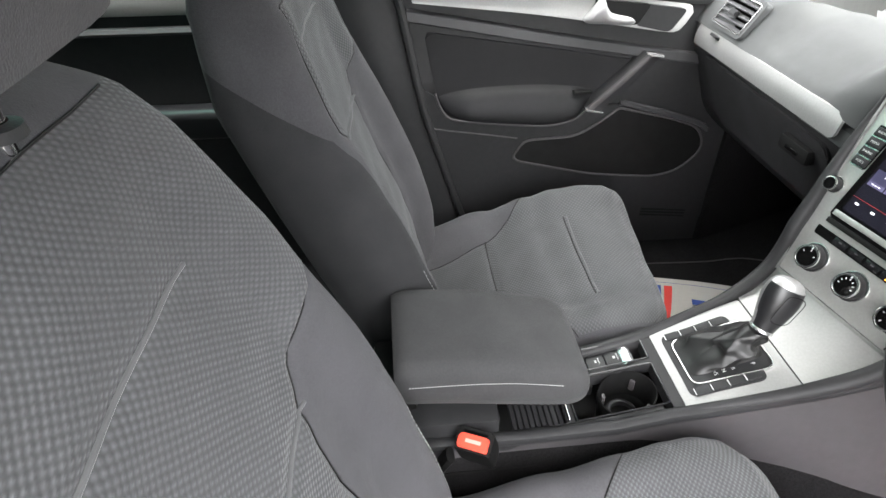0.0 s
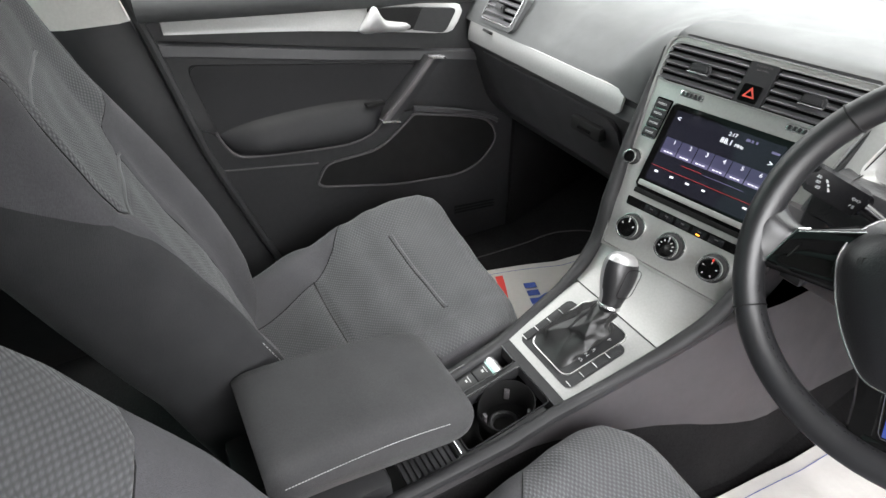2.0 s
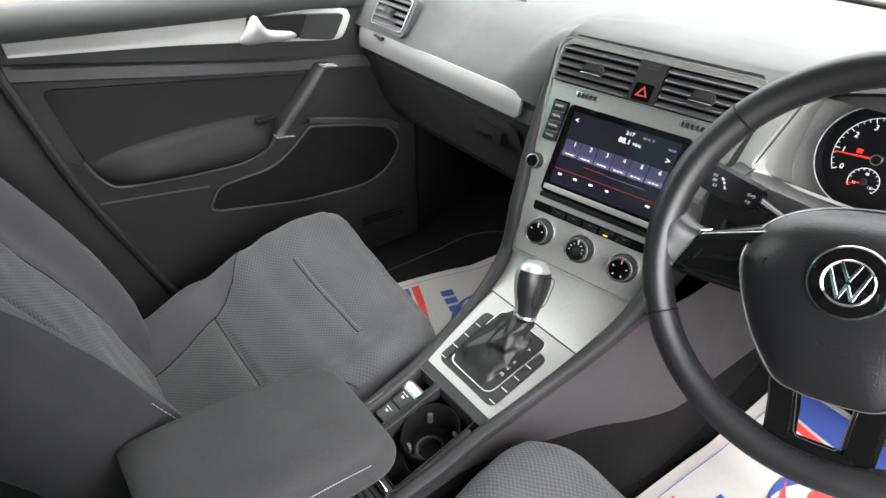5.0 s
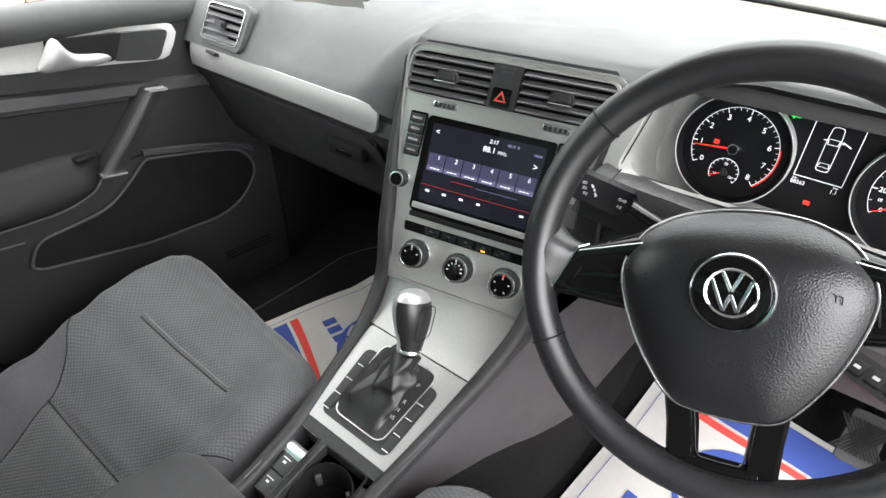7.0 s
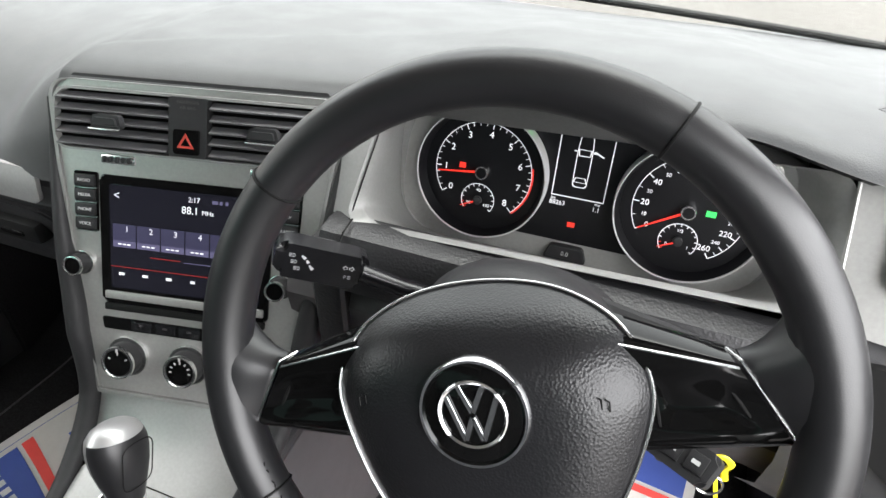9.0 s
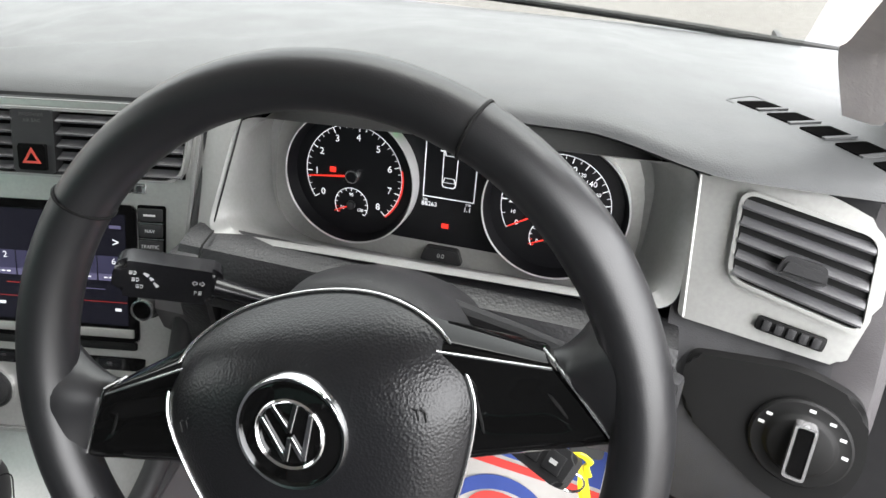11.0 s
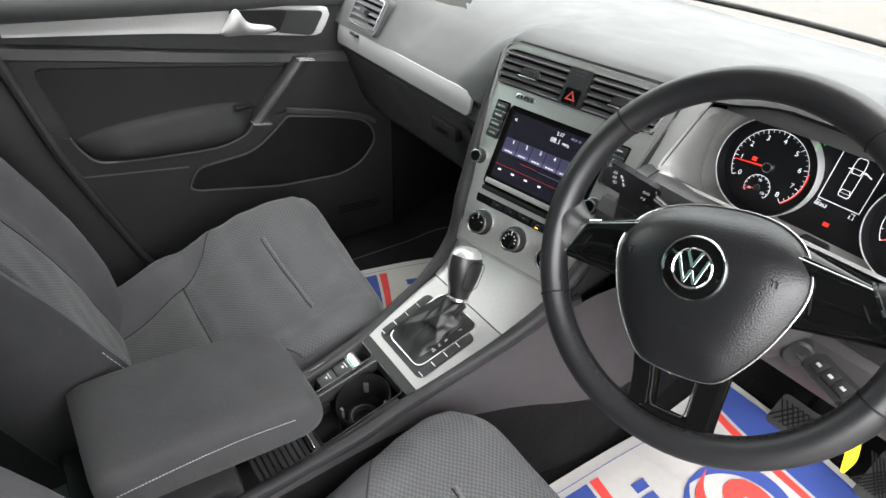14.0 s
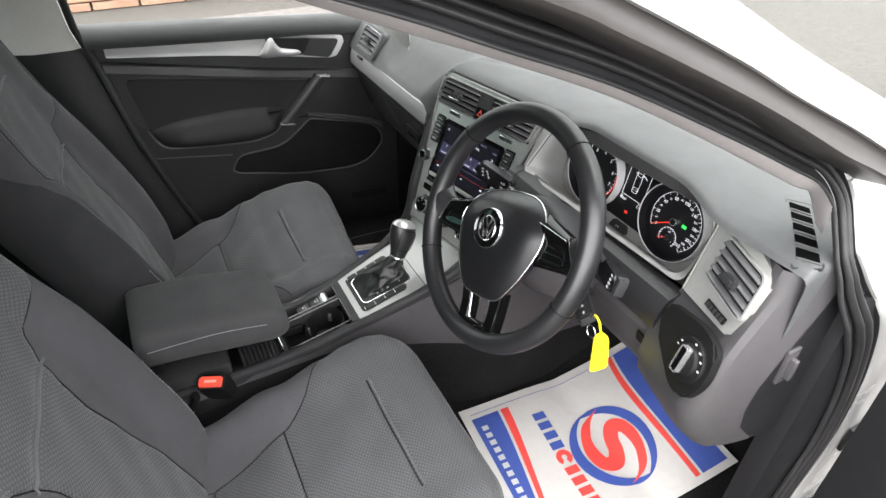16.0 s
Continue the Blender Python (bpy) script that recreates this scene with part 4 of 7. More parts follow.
for sx in (-1, 1):
    rail, wall_ = [], []
    for y in np.linspace(-0.80, -0.06, 40):
        w, z = half_w(y), top_z(y)
        c = -0.017
        rail.append([(c + sx * (w + a), y, z + b) for a, b in ((-0.012, -0.05), (-0.012, -0.003), (-0.010, 0.0), (-0.005, 0.003), (0.001, 0.003), (0.006, 0.000), (0.008, -0.006), (0.006, -0.014), (0.002, -0.016))])
        flare = line([(-0.80, 0.02), (-0.3, 0.03), (-0.06, 0.05)], y)
        wall_.append(side_row(c, sx, w, y, z - 0.012, FLOOR, flare))
    part("rail", grid(rail), M["hard"], cons, "dark raised edge rail")
    for y in np.linspace(-0.03, 0.42, 12):
        w, z = half_w(y), 0.712
        wall_.append(side_row(c, sx, w, y, z - 0.012, floor_z(y), 0.05))
    part("side_panel", grid([r[:5] for r in wall_]), M["lower"], cons, "grey side panel")
    part("side_carpet", grid([r[4:] for r in wall_]), M["carpet"], cons, "black carpet along the tunnel")
# rising horn that joins rail and stack
for sx in (-1, 1):
    low_ = [(half_w(y) - 0.003, y, top_z(y) - 0.003) for y in (-0.46, -0.40, -0.34, -0.29, -0.24, -0.20)]
    pts = spline([Vector((-0.017 + sx * a, y, z)) for a, y, z in low_ + [(0.106, -0.155, 0.672), (0.114, -0.118, 0.702), (0.119, -0.093, 0.745), (0.125, -0.070, 0.80), (0.133, -0.048, 0.86), (0.1400, -0.0250, 0.914), (0.1455, -0.0020, 0.965), (0.1475, 0.0110, 0.998)]], 4)
    pts = [p + Vector((0, 0.187 * (p.x + 0.017) * min(1.0, max(0.0, (p.z - 0.67) / 0.10)), 0)) for p in pts]
    part("horn", tube(pts, [lerp(0.0040, 0.0115, min(1, (k / 24) ** 1.3)) * lerp(1.0, 0.30, min(1.0, max(0.0, (k - 36) / (len(pts) - 40)))) for k in range(len(pts))], 14), M["hard"], cons, "dark upswept end of the rail", smooth=80)
# silver ramp below the heater
ramp = []
for f in np.linspace(0, 1, 14):
    y = lerp(-0.1772, -0.097, f)
    z = lerp(0.6566, 0.709, f) - 0.010 * math.sin(math.pi * f)
    w = lerp(0.098, 0.106, f)
    ramp.append([(-0.017 + w * g, y + 0.187 * w * g * f * 0.9, z) for g in np.linspace(-1, 1, 9)])
part("ramp", sheet(ramp, (0, 0.004, -0.01)), M["dimsilver"], cons, "curved brushed silver panel")
gap = [(-0.017 + g * 0.098, -0.1778, 0.6568) for g in (-1, 0, 1)]
part("joint", tube(gap, 0.0007, 6), M["black"], cons)

# gear plate
go = rounded([(-0.088, 0.002), (0.096, 0.002), (0.079, -0.150), (-0.078, -0.150)], [0.004, 0.004, 0.008, 0.008], 5)
part("gear_plate", slab(go, -0.012, 0.0, 0.001), M["dimsilver"], cons, "silver plate round the gear lever", at=CONSOLE)
gi = rounded([(-0.066, -0.030), (0.066, -0.030), (0.060, -0.137), (-0.060, -0.137)], 0.013, 5)
part("gear_recess", slab(gi, -0.002, 0.0012, 0), M["hard"], cons, "dark switch panel", at=CONSOLE)
gr = rounded([(-0.046, -0.012), (0.052, -0.012), (0.044, -0.128), (-0.044, -0.128)], 0.016, 5)
gr2 = rounded([(-0.0443, -0.0137), (0.0503, -0.0137), (0.0423, -0.1263), (-0.0423, -0.1263)], 0.0145, 5)
part("gear_frame", ringslab(gr, gr2, 0.0, 0.0045), M["bright"], cons, "bright rim round the gaiter", at=CONSOLE)
part("gear_well", slab(gr2, 0.0, 0.0024, 0), M["hard"], cons, at=CONSOLE)
for sx in (-1, 1):
    for k in range(4):
        v = -0.038 - k * 0.024
        b_ = part("switch", box(sx * 0.0545 - 0.0065, sx * 0.0545 + 0.0065, v - 0.0195, v, 0.001, 0.0035, 0.001), M["hard"], cons, at=CONSOLE)
        dash_bar(b_, sx * 0.0545, v - 0.0200, 0.011, 0.0012, 0.0036, M["white"], CONSOLE, "line")
for s, u, v in (("P", 0.035, -0.038), ("R", 0.034, -0.066), ("N", 0.033, -0.079), ("D/S", 0.0315, -0.091), ("+", 0.0235, -0.083), ("-", 0.0235, -0.094)):
    txt(cons, s, 0.0075, u, v, 0.0027, M["white"], CONSOLE)

# gear lever
lever = thing("gear_lever", CONSOLE @ Vector((0.0, -0.07, 0)), "automatic gear lever with silver-topped knob and leather gaiter", "gear lever")
rows = []
base_c, neck = CONSOLE @ Vector((-0.009, -0.071, 0.003)), Vector((-0.002, -0.210, 0.694))
for i in range(49):
    f = i / 48
    c = base_c.lerp(neck, f ** 0.85)
    hx, hy = lerp(0.0385, 0.0145, f ** 0.72), lerp(0.0550, 0.016, f ** 0.80)
    row = []
    for j in range(120):
        q = 2 * math.pi * j / 120
        sq = (abs(math.cos(q)) ** 6 + abs(math.sin(q)) ** 6) ** (-1 / 6)
        sq = lerp(sq, 1, f ** 0.6)
        wave_ = 0.14 * math.sin(2 * q + 4 * f + 0.6) + 0.26 * (1 - abs(math.sin(1.5 * q - 3 * f + 1)) ** 0.8) + 0.14 * (1 - abs(math.sin(3.5 * q + 5 * f + 0.4)) ** 0.7) + 0.07 * math.sin(17 * f + 2.2 * math.sin(q + 0.5) + math.sin(3 * q))
        fold = 1.02 + math.sin(math.pi * min(1.0, f * 1.05)) ** 0.7 * 1.25 * (wave_ - 0.15)
        p = Vector((hx * math.cos(q) * sq * fold, hy * math.sin(q) * sq * fold * 0.95, hy * math.sin(q) * sq * fold * 0.32 * (1 - f)))
        row.append(c + p)
    rows.append(row)
part("gaiter", grid(rows, close_u=True, cap=True), M["gaiter"], lever, "crumpled black leather gaiter", smooth=60)
ax = (Vector((-0.016, -0.178, 0.766)) - neck).normalized()
kx = Vector((1, 0, 0)) - ax * ax.x
kx.normalize()
KNOB = axes(neck, kx, ax.cross(kx), ax)
part("collar", lathe([(0.0150, -0.002), (0.0170, -0.001), (0.0172, 0.0012), (0.0160, 0.0035)], 36), M["bright"], lever, "chrome collar", at=KNOB)
kr = []
for h, wx, wy, oy in ((0.004, 0.0160, 0.0170, 0), (0.014, 0.0176, 0.0190, 0), (0.026, 0.0204, 0.0228, -0.001), (0.040, 0.0230, 0.0264, -0.002), (0.053, 0.0240, 0.0284, -0.003), (0.063, 0.0234, 0.0284, -0.004), (0.0710, 0.0214, 0.0264, -0.005), (0.0772, 0.0178, 0.0222, -0.005), (0.0812, 0.0125, 0.0160, -0.005), (0.0830, 0.006, 0.008, -0.005)):
    kr.append([(wx * math.cos(q), oy + wy * math.sin(q), h) for q in [2 * math.pi * j / 64 for j in range(64)]])
sides = grid(kr, close_u=True, cap=True)
bmesh.ops.recalc_face_normals(sides, faces=sides.faces)
shell = sides.copy()
def is_silver(f):
    """The cap covers the passenger's flank and the crown."""
    c_ = f.calc_center_median()
    q = math.degrees(math.atan2(c_.y + 0.003, c_.x)) % 360
    return 118 < q < 262 or c_.z > 0.0740


bmesh.ops.delete(sides, geom=[f for f in sides.faces if is_silver(f)], context="FACES")
bmesh.ops.delete(shell, geom=[f for f in shell.faces if not is_silver(f)], context="FACES")
part("knob", sides, M["leather"], lever, "black leather side of the knob", at=KNOB, smooth=60)
part("cap", shell, M["knobsilver"], lever, "satin silver top and flank of the knob", at=KNOB, smooth=60)
ov = rounded([(-0.0125, 0.020), (0.0125, 0.020), (0.0135, 0.066), (-0.0135, 0.066)], 0.010, 4)
part("inset_line", tube([(lerp(0.0198, 0.0240, min(1, (p[1] - 0.024) / 0.026)), p[0] * 1.3 - 0.003, p[1]) for p in ov], 0.0006, 5, closed=True), M["black"], lever, at=KNOB)

# tray and cup holder behind the gear plate
def deck(x0, x1, y0, y1, n, dz=0.0):
    return [[(x, y, top_z(y) + dz) for x in np.linspace(x0, x1, 3)] for y in np.linspace(y0, y1, n)]


part("bay_floor", sheet(deck(-0.097, 0.063, -0.80, -0.33, 20, -0.062), (0, 0, -0.004)), M["black"], cons, "dark floor of the storage bay")
for name_, x0_, x1_, y0_, y1_ in (("deck_bar", -0.100, 0.066, -0.337, -0.320), ("deck_bar", -0.097, -0.089, -0.60, -0.35), ("deck_bar", -0.046, -0.037, -0.475, -0.337), ("deck_bar", 0.041, 0.058, -0.60, -0.35), ("deck_bar", -0.097, 0.058, -0.486, -0.475)):
    part(name_, sheet(deck(x0_, x1_, y0_, y1_, 10, -0.003), (0, 0, -0.022)), M["hard"], cons, "dark frame of the storage bay")
ring_ = [2 * math.pi * j / 48 for j in range(48)]
cup = [[(0.0030 + r * math.cos(q), -0.386 + r * math.sin(q), top_z(-0.386 + r * math.sin(q)) + dz) for q in ring_] for r, dz in ((0.0425, -0.020), (0.0418, -0.009), (0.0405, -0.008), (0.0398, -0.012), (0.0380, -0.058))]
part("cup_holder", grid(cup, close_u=True), M["black"], cons, "round black cup holder")
cup2 = [[(0.0025 + r * math.cos(q), -0.386 + r * math.sin(q), top_z(-0.386) + dz) for q in ring_] for r, dz in ((0.024, -0.060), (0.024, -0.052), (0.021, -0.050), (0.018, -0.051), (0.017, -0.060))]
part("cup_ring", grid(cup2, close_u=True), M["hard"], cons)
for q in (0.9, 2.5, 4.6):
    part("gripper", box(-0.003, 0.002, -0.004, 0.004, -0.010, 0.010, 0.0015), M["lower"], cons, at=Matrix.Translation((0.0025 + 0.0345 * math.cos(q), -0.386 + 0.0345 * math.sin(q), top_z(-0.386) - 0.026)) @ Matrix.Rotation(q, 4, "Z"))
for x in (-0.034, 0.039):
    part("step", box(x - 0.006, x + 0.006, -0.474, -0.426, 0.545, top_z(-0.45) - 0.016, 0.003), M["black"], cons)
def sloped(x0, x1, y0, y1, dz0, dz1, bevel):
    """A block whose top and bottom follow the slope of the console."""
    bm = box(x0, x1, y0, y1, dz0, dz1, bevel)
    for v in bm.verts:
        v.co.z += top_z(v.co.y)
    return bm


for y0, y1, lab in ((-0.4260, -0.3980, "auto hold switch"), (-0.3970, -0.3690, "parking brake switch")):
    b_ = part("switch", sloped(-0.0870, -0.0485, y0, y1, -0.034, -0.008, 0.002), M["grained"], cons, lab)
    part("mark", sloped(-0.0740, -0.0610, (y0 + y1) / 2 + 0.0045, (y0 + y1) / 2 + 0.0056, -0.0081, -0.0076, 0), M["white"], b_, smooth=0)
    part("mark", sloped(-0.0700, -0.0650, (y0 + y1) / 2 - 0.0015, (y0 + y1) / 2 + 0.0015, -0.0081, -0.0076, 0), M["white"], b_, smooth=0)
lip_ = [[(x, y, top_z(y) + d) for y, d in ((-0.3700, -0.0068), (-0.3660, -0.0052), (-0.3610, -0.0060), (-0.3560, -0.0095), (-0.3530, -0.0160), (-0.3520, -0.0300))] for x in np.linspace(-0.0865, -0.0490, 6)]
part("switch_edge", sheet(lip_, (0, -0.003, -0.002)), M["bright"], cons, "bright curved front of the parking brake switch", smooth=70)
for x0_, x1_, y0_, y1_ in ((-0.0885, -0.0465, -0.472, -0.338), (-0.0365, 0.0405, -0.472, -0.338)):
    lip = [(x, y) for x, y in rect(x0_, x1_, y0_, y1_, 0.006, 4)]
    part("bay_lip", tube([(x, y, top_z(y) - 0.0022) for x, y in lip], 0.0013, 6, closed=True), M["stalk"], cons, "smooth black lip of the storage bay")
# ribbed roller shutter under the armrest
for k in range(9):
    y = -0.565 + k * 0.0085
    part("slat", box(-0.030, 0.044, y, y + 0.0068, top_z(y) - 0.012, top_z(y) - 0.005, 0.002), M["hard"], cons)
part("shutter_grip", box(-0.03, 0.042, -0.488, -0.483, 0.568, 0.584, 0.002), M["chrome"], cons, "bright shutter grip")
bm = box(-0.080, 0.046, -0.80, -0.585, 0.45, 0.60, 0.012)
part("rear_box", bm, M["hard"], cons, "dark box under the armrest")

# armrest
ro = []
for y in [-0.730, -0.729, -0.726, -0.721, -0.714, -0.705] + list(np.linspace(-0.69, -0.51, 12)) + [-0.500, -0.491, -0.483, -0.476, -0.470, -0.466, -0.463, -0.4615]:
    top = flow([(-0.74, 0.719), (-0.70, 0.723), (-0.60, 0.714), (-0.52, 0.698), (-0.46, 0.682)], y)
    bot = flow([(-0.74, 0.648), (-0.65, 0.640), (-0.52, 0.618), (-0.46, 0.612)], y)
    e = max(0.0, (y + 0.505) / 0.0435, (-0.705 - y) / 0.040)
    shut = math.sqrt(max(0.0, 1 - min(1, e) ** 2.6))
    mid_ = lerp(bot, top, 0.42)
    w = 0.084 * (0.80 + 0.20 * shut) * (1 - 0.05 * max(0.0, (y + 0.60) / 0.14))
    row = []
    for a, h in ((-0.99, 0.12), (-1.02, 0.35), (-1.02, 0.58), (-1.0, 0.76), (-0.955, 0.88), (-0.88, 0.955), (-0.76, 0.99), (-0.4, 1.005), (0, 1.01), (0.4, 1.005), (0.76, 0.99), (0.88, 0.955), (0.955, 0.88), (1.0, 0.76), (1.02, 0.58), (1.02, 0.35), (0.99, 0.12), (0.9, 0.02), (0.5, 0.0), (-0.5, 0.0), (-0.9, 0.02)):
        row.append((-0.034 + a * w, y, lerp(mid_, lerp(bot, top, h), 0.25 + 0.75 * shut)))
    ro.append(row)
arm = part("armrest", grid(ro, close_u=True, cap=True), M["armcloth"], cons, "padded grey cloth armrest with pale stitching", smooth=60)
st = [(-0.034 + 0.0862 * (1 - 0.05 * max(0, (y + 0.60) / 0.14)), y, flow([(-0.74, 0.690), (-0.60, 0.686), (-0.50, 0.666), (-0.46, 0.655)], y)) for y in np.linspace(-0.712, -0.505, 58)]
for i in range(len(st) - 1):
    a, b = Vector(st[i]), Vector(st[i + 1])
    part("stitch", tube([a.lerp(b, 0.1), a.lerp(b, 0.75)], 0.0006, 5), M["thread"], arm)
part("hinge", box(-0.075, 0.015, -0.76, -0.70, 0.59, 0.655, 0.01), M["black"], cons)
# ---- instrument cluster ----
clu = thing("instrument_cluster", (0.337, 0.06, 0.88), "instrument cluster with two chrome-ringed dials, lit", "instrument panel")
tc = radians(12)
CLU = axes((0.337, 0.068, 0.953), (1, 0, 0), (0, math.sin(tc), math.cos(tc)), (0, -math.cos(tc), math.sin(tc)))


def soft_loop(c, r):
    out = []
    k = 4
    for i in range(4):
        p, a, b = Vector(c[i]), Vector(c[i - 1]), Vector(c[(i + 1) % 4])
        s, e = p + (a - p).normalized() * r, p + (b - p).normalized() * r
        out += [s * (1 - f) ** 2 + p * 2 * f * (1 - f) + e * f * f for f in np.linspace(0, 1, 8)]
        nxt = Vector(c[(i + 1) % 4])
        e2 = nxt + (p - nxt).normalized() * r
        out += [e.lerp(e2, f) for f in np.linspace(0.1, 0.9, 9)]
    return out


o0 = soft_loop([(0.148, -0.018, 0.930), (0.530, -0.014, 0.938), (0.528, 0.036, 1.030), (0.165, 0.036, 1.018)], 0.02)
o1 = soft_loop([(0.156, -0.010, 0.930), (0.522, -0.006, 0.938), (0.520, 0.045, 1.024), (0.172, 0.045, 1.016)], 0.03)
o2 = soft_loop([(0.166, 0.058, 0.884), (0.507, 0.058, 0.886), (0.507, 0.086, 1.026), (0.166, 0.086, 1.024)], 0.055)
o3 = soft_loop([(0.180, 0.066, 0.884), (0.495, 0.066, 0.886), (0.495, 0.088, 1.03), (0.180, 0.088, 1.03)], 0.055)
part("cowl", grid([o0, o1, [a.lerp(b, 0.5) for a, b in zip(o1, o2)], o2, o3], close_u=True), M["shadedsilver"], clu, "silver cowl round the dials", smooth=50)
part("back_panel", slab(rect(-0.170, 0.170, -0.078, 0.085, 0.03), -0.012, -0.0050, 0), M["silver"], clu, "silver panel behind the dials", at=CLU)
part("display_panel", slab(rounded([(-0.052, -0.048), (0.056, -0.048), (0.062, 0.0), (0.050, 0.090), (-0.046, 0.090), (-0.056, 0.0)], 0.004, 3), -0.006, -0.0040, 0), M["dial"], clu, "black panel between the dials", at=CLU)
hoodu = [[(x, y, z) for y, z in ((dash_section(x)[-1][0] + 0.0, dash_section(x)[-1][1]), (dash_section(x)[-1][0] + 0.01, dash_section(x)[-1][1] - 0.006), (0.07, 1.028), (0.10, 1.015))] for x in np.linspace(0.15, 0.53, 24)]
part("hood_lining", grid(hoodu), M["black"], clu)


def gauge(u, r, label_, maxn, step, turn, value, numbers, small):
    """turn gives the angle for the share of the scale."""
    at = CLU @ Matrix.Translation((u, 0.0045, 0))
    g = part("dial", lathe([(r, -0.004), (r, -0.002), (0.0001, -0.002)], 48), M["dial"], clu, label_, at=at)
    part("ring", lathe([(r * 0.986, 0.0108), (r * 0.992, 0.0124), (r * 1.004, 0.0124), (r * 1.014, 0.0100), (r * 1.018, -0.004)], 64), M["ringsilver"], g, "chrome ring", at=at)
    part("dial_wall", lathe([(r * 0.93, -0.002), (r * 0.965, 0.004), (r * 0.986, 0.0106)], 64), M["dial"], g, "black sloping wall inside the ring", at=at)
    rr = r * 0.755
    for i in range(step + 1):
        q = radians(turn(i / step))
        big_ = i % (step // maxn) == 0
        ln = 0.005 if big_ else 0.003
        bm = box(-0.00022 if not big_ else -0.00038, 0.00022 if not big_ else 0.00038, -ln, 0, -0.0018, -0.0016, 0)
        bm.transform(Matrix.Translation((rr * math.cos(q), rr * math.sin(q), 0)) @ Matrix.Rotation(q - math.pi / 2, 4, "Z"))
        part("tick", bm, M["glow"], g, at=at, smooth=0)
    for s, f, size in numbers:
        q = radians(turn(f))
        part("numeral", words(s, size * 0.76, Matrix.Translation((r * 0.595 * math.cos(q), r * 0.585 * math.sin(q), -0.0015)), 0.0001), M["glow"], g, at=at, smooth=0)
    # small gauge
    sr = r * 0.26
    for i in range(13):
        q = radians(lerp(215, -35, i / 12))
        bm = box(-0.0003, 0.0003, -0.0022, 0, -0.0018, -0.0016, 0)
        bm.transform(Matrix.Translation((u * 0 - 0.002 + sr * math.cos(q), -r * 0.47 + sr * math.sin(q), 0)) @ Matrix.Rotation(q - math.pi / 2, 4, "Z"))
        part("tick", bm, M["glow"] if i > 1 else M["glowred"], g, at=at, smooth=0)
    arc = [radians(lerp(215, -35, i / 30)) for i in range(31)]
    part("small_ring", sheet([[(-0.002 + k_ * sr * math.cos(q), -r * 0.47 + k_ * sr * math.sin(q), -0.0016) for k_ in (1.0, 1.035)] for q in arc], (0, 0, -0.0003)), M["glow"], g, at=at, smooth=0)
    part("arc_ring", sheet([[(k_ * r * 0.755 * math.cos(q), k_ * r * 0.755 * math.sin(q), -0.0016) for k_ in (1.0, 1.012)] for q in [radians(turn(i / 60)) for i in range(61)]], (0, 0, -0.0003)), M["glow"], g, at=at, smooth=0)
    for s_, q in zip(small, (205, 90, -25)):
        part("numeral", words(s_, 0.0042, Matrix.Translation((-0.002 + sr * 0.62 * math.cos(radians(q)), -r * 0.47 + sr * 0.62 * math.sin(radians(q)), -0.0015)), 0.0001), M["glow"], g, at=at, smooth=0)
    part("small_hub", lathe([(0.0042, -0.002), (0.0042, 0.001), (0.003, 0.0015), (0.0001, 0.0015)], 20), M["hard"], g, at=at @ Matrix.Translation((-0.002, -r * 0.47, 0)))
    part("hub", lathe([(0.0066, -0.002), (0.0066, 0.0035), (0.006, 0.0045), (0.0048, 0.0045), (0.0045, 0.0035), (0.0001, 0.0035)], 28), M["satin"], g, "hub of the needle", at=at)
    part("hub_cap", lathe([(0.0050, 0.0036), (0.0048, 0.0044), (0.0001, 0.0044)], 28), M["dial"], g, "black cap of the needle", at=at)
    for ox, oy, ln, q, w in ((0, 0, r * 0.72, radians(value), 0.0011), (-0.002, -r * 0.47, sr * 1.1, radians(205), 0.0007)):
        bm = grid([[(0, -w, 0.0008), (0, w, 0.0008)], [(ln, -w * 0.4, 0.0008), (ln, w * 0.4, 0.0008)]])
        bm = thick(bm, 0.0005)
        part("needle", bm, M["glowred"], g, "red needle", at=at @ Matrix.Translation((ox, oy, 0)) @ Matrix.Rotation(q, 4, "Z"), smooth=0)
    return g, at


rev_turn = lambda f: lerp(214, -48, f)
kmh_turn = lambda f: line([(0, 212), (60 / 260, 112), (1, -57)], f)
rev, RA = gauge(-0.088, 0.0605, "rev counter dial", 8, 32, rev_turn, 187, [(str(i), i / 8, 0.0115) for i in range(9)], ("50", "90", "130"))
for i in range(10):
    q0, q1 = radians(rev_turn(0.765 + 0.0235 * i)), radians(rev_turn(0.765 + 0.0235 * (i + 1)))
    r0, r1 = 0.0605 * 0.765, 0.0605 * 0.79
    part("red_zone", thick(grid([[(r0 * math.cos(q), r0 * math.sin(q), -0.0015), (r1 * math.cos(q), r1 * math.sin(q), -0.0015)] for q in (q0, q1)]), 0.0002), M["glowred"], rev, at=RA, smooth=0)
spd, SA = gauge(0.094, 0.0605, "speedometer dial in kilometres per hour", 13, 26, kmh_turn, 211, [("0", 0, 0.0085), ("20", 2 / 26, 0.0095), ("40", 4 / 26, 0.0095), ("60", 6 / 26, 0.0095), ("80", 8 / 26, 0.006), ("100", 10 / 26, 0.0095), ("120", 12 / 26, 0.006), ("140", 14 / 26, 0.009), ("160", 16 / 26, 0.006), ("180", 18 / 26, 0.009), ("200", 20 / 26, 0.006), ("220", 22 / 26, 0.009), ("240", 24 / 26, 0.006), ("260", 1, 0.0095), ("10", 1 / 26, 0.006), ("30", 3 / 26, 0.006), ("50", 5 / 26, 0.006)], ("0", "1/2", "1"))
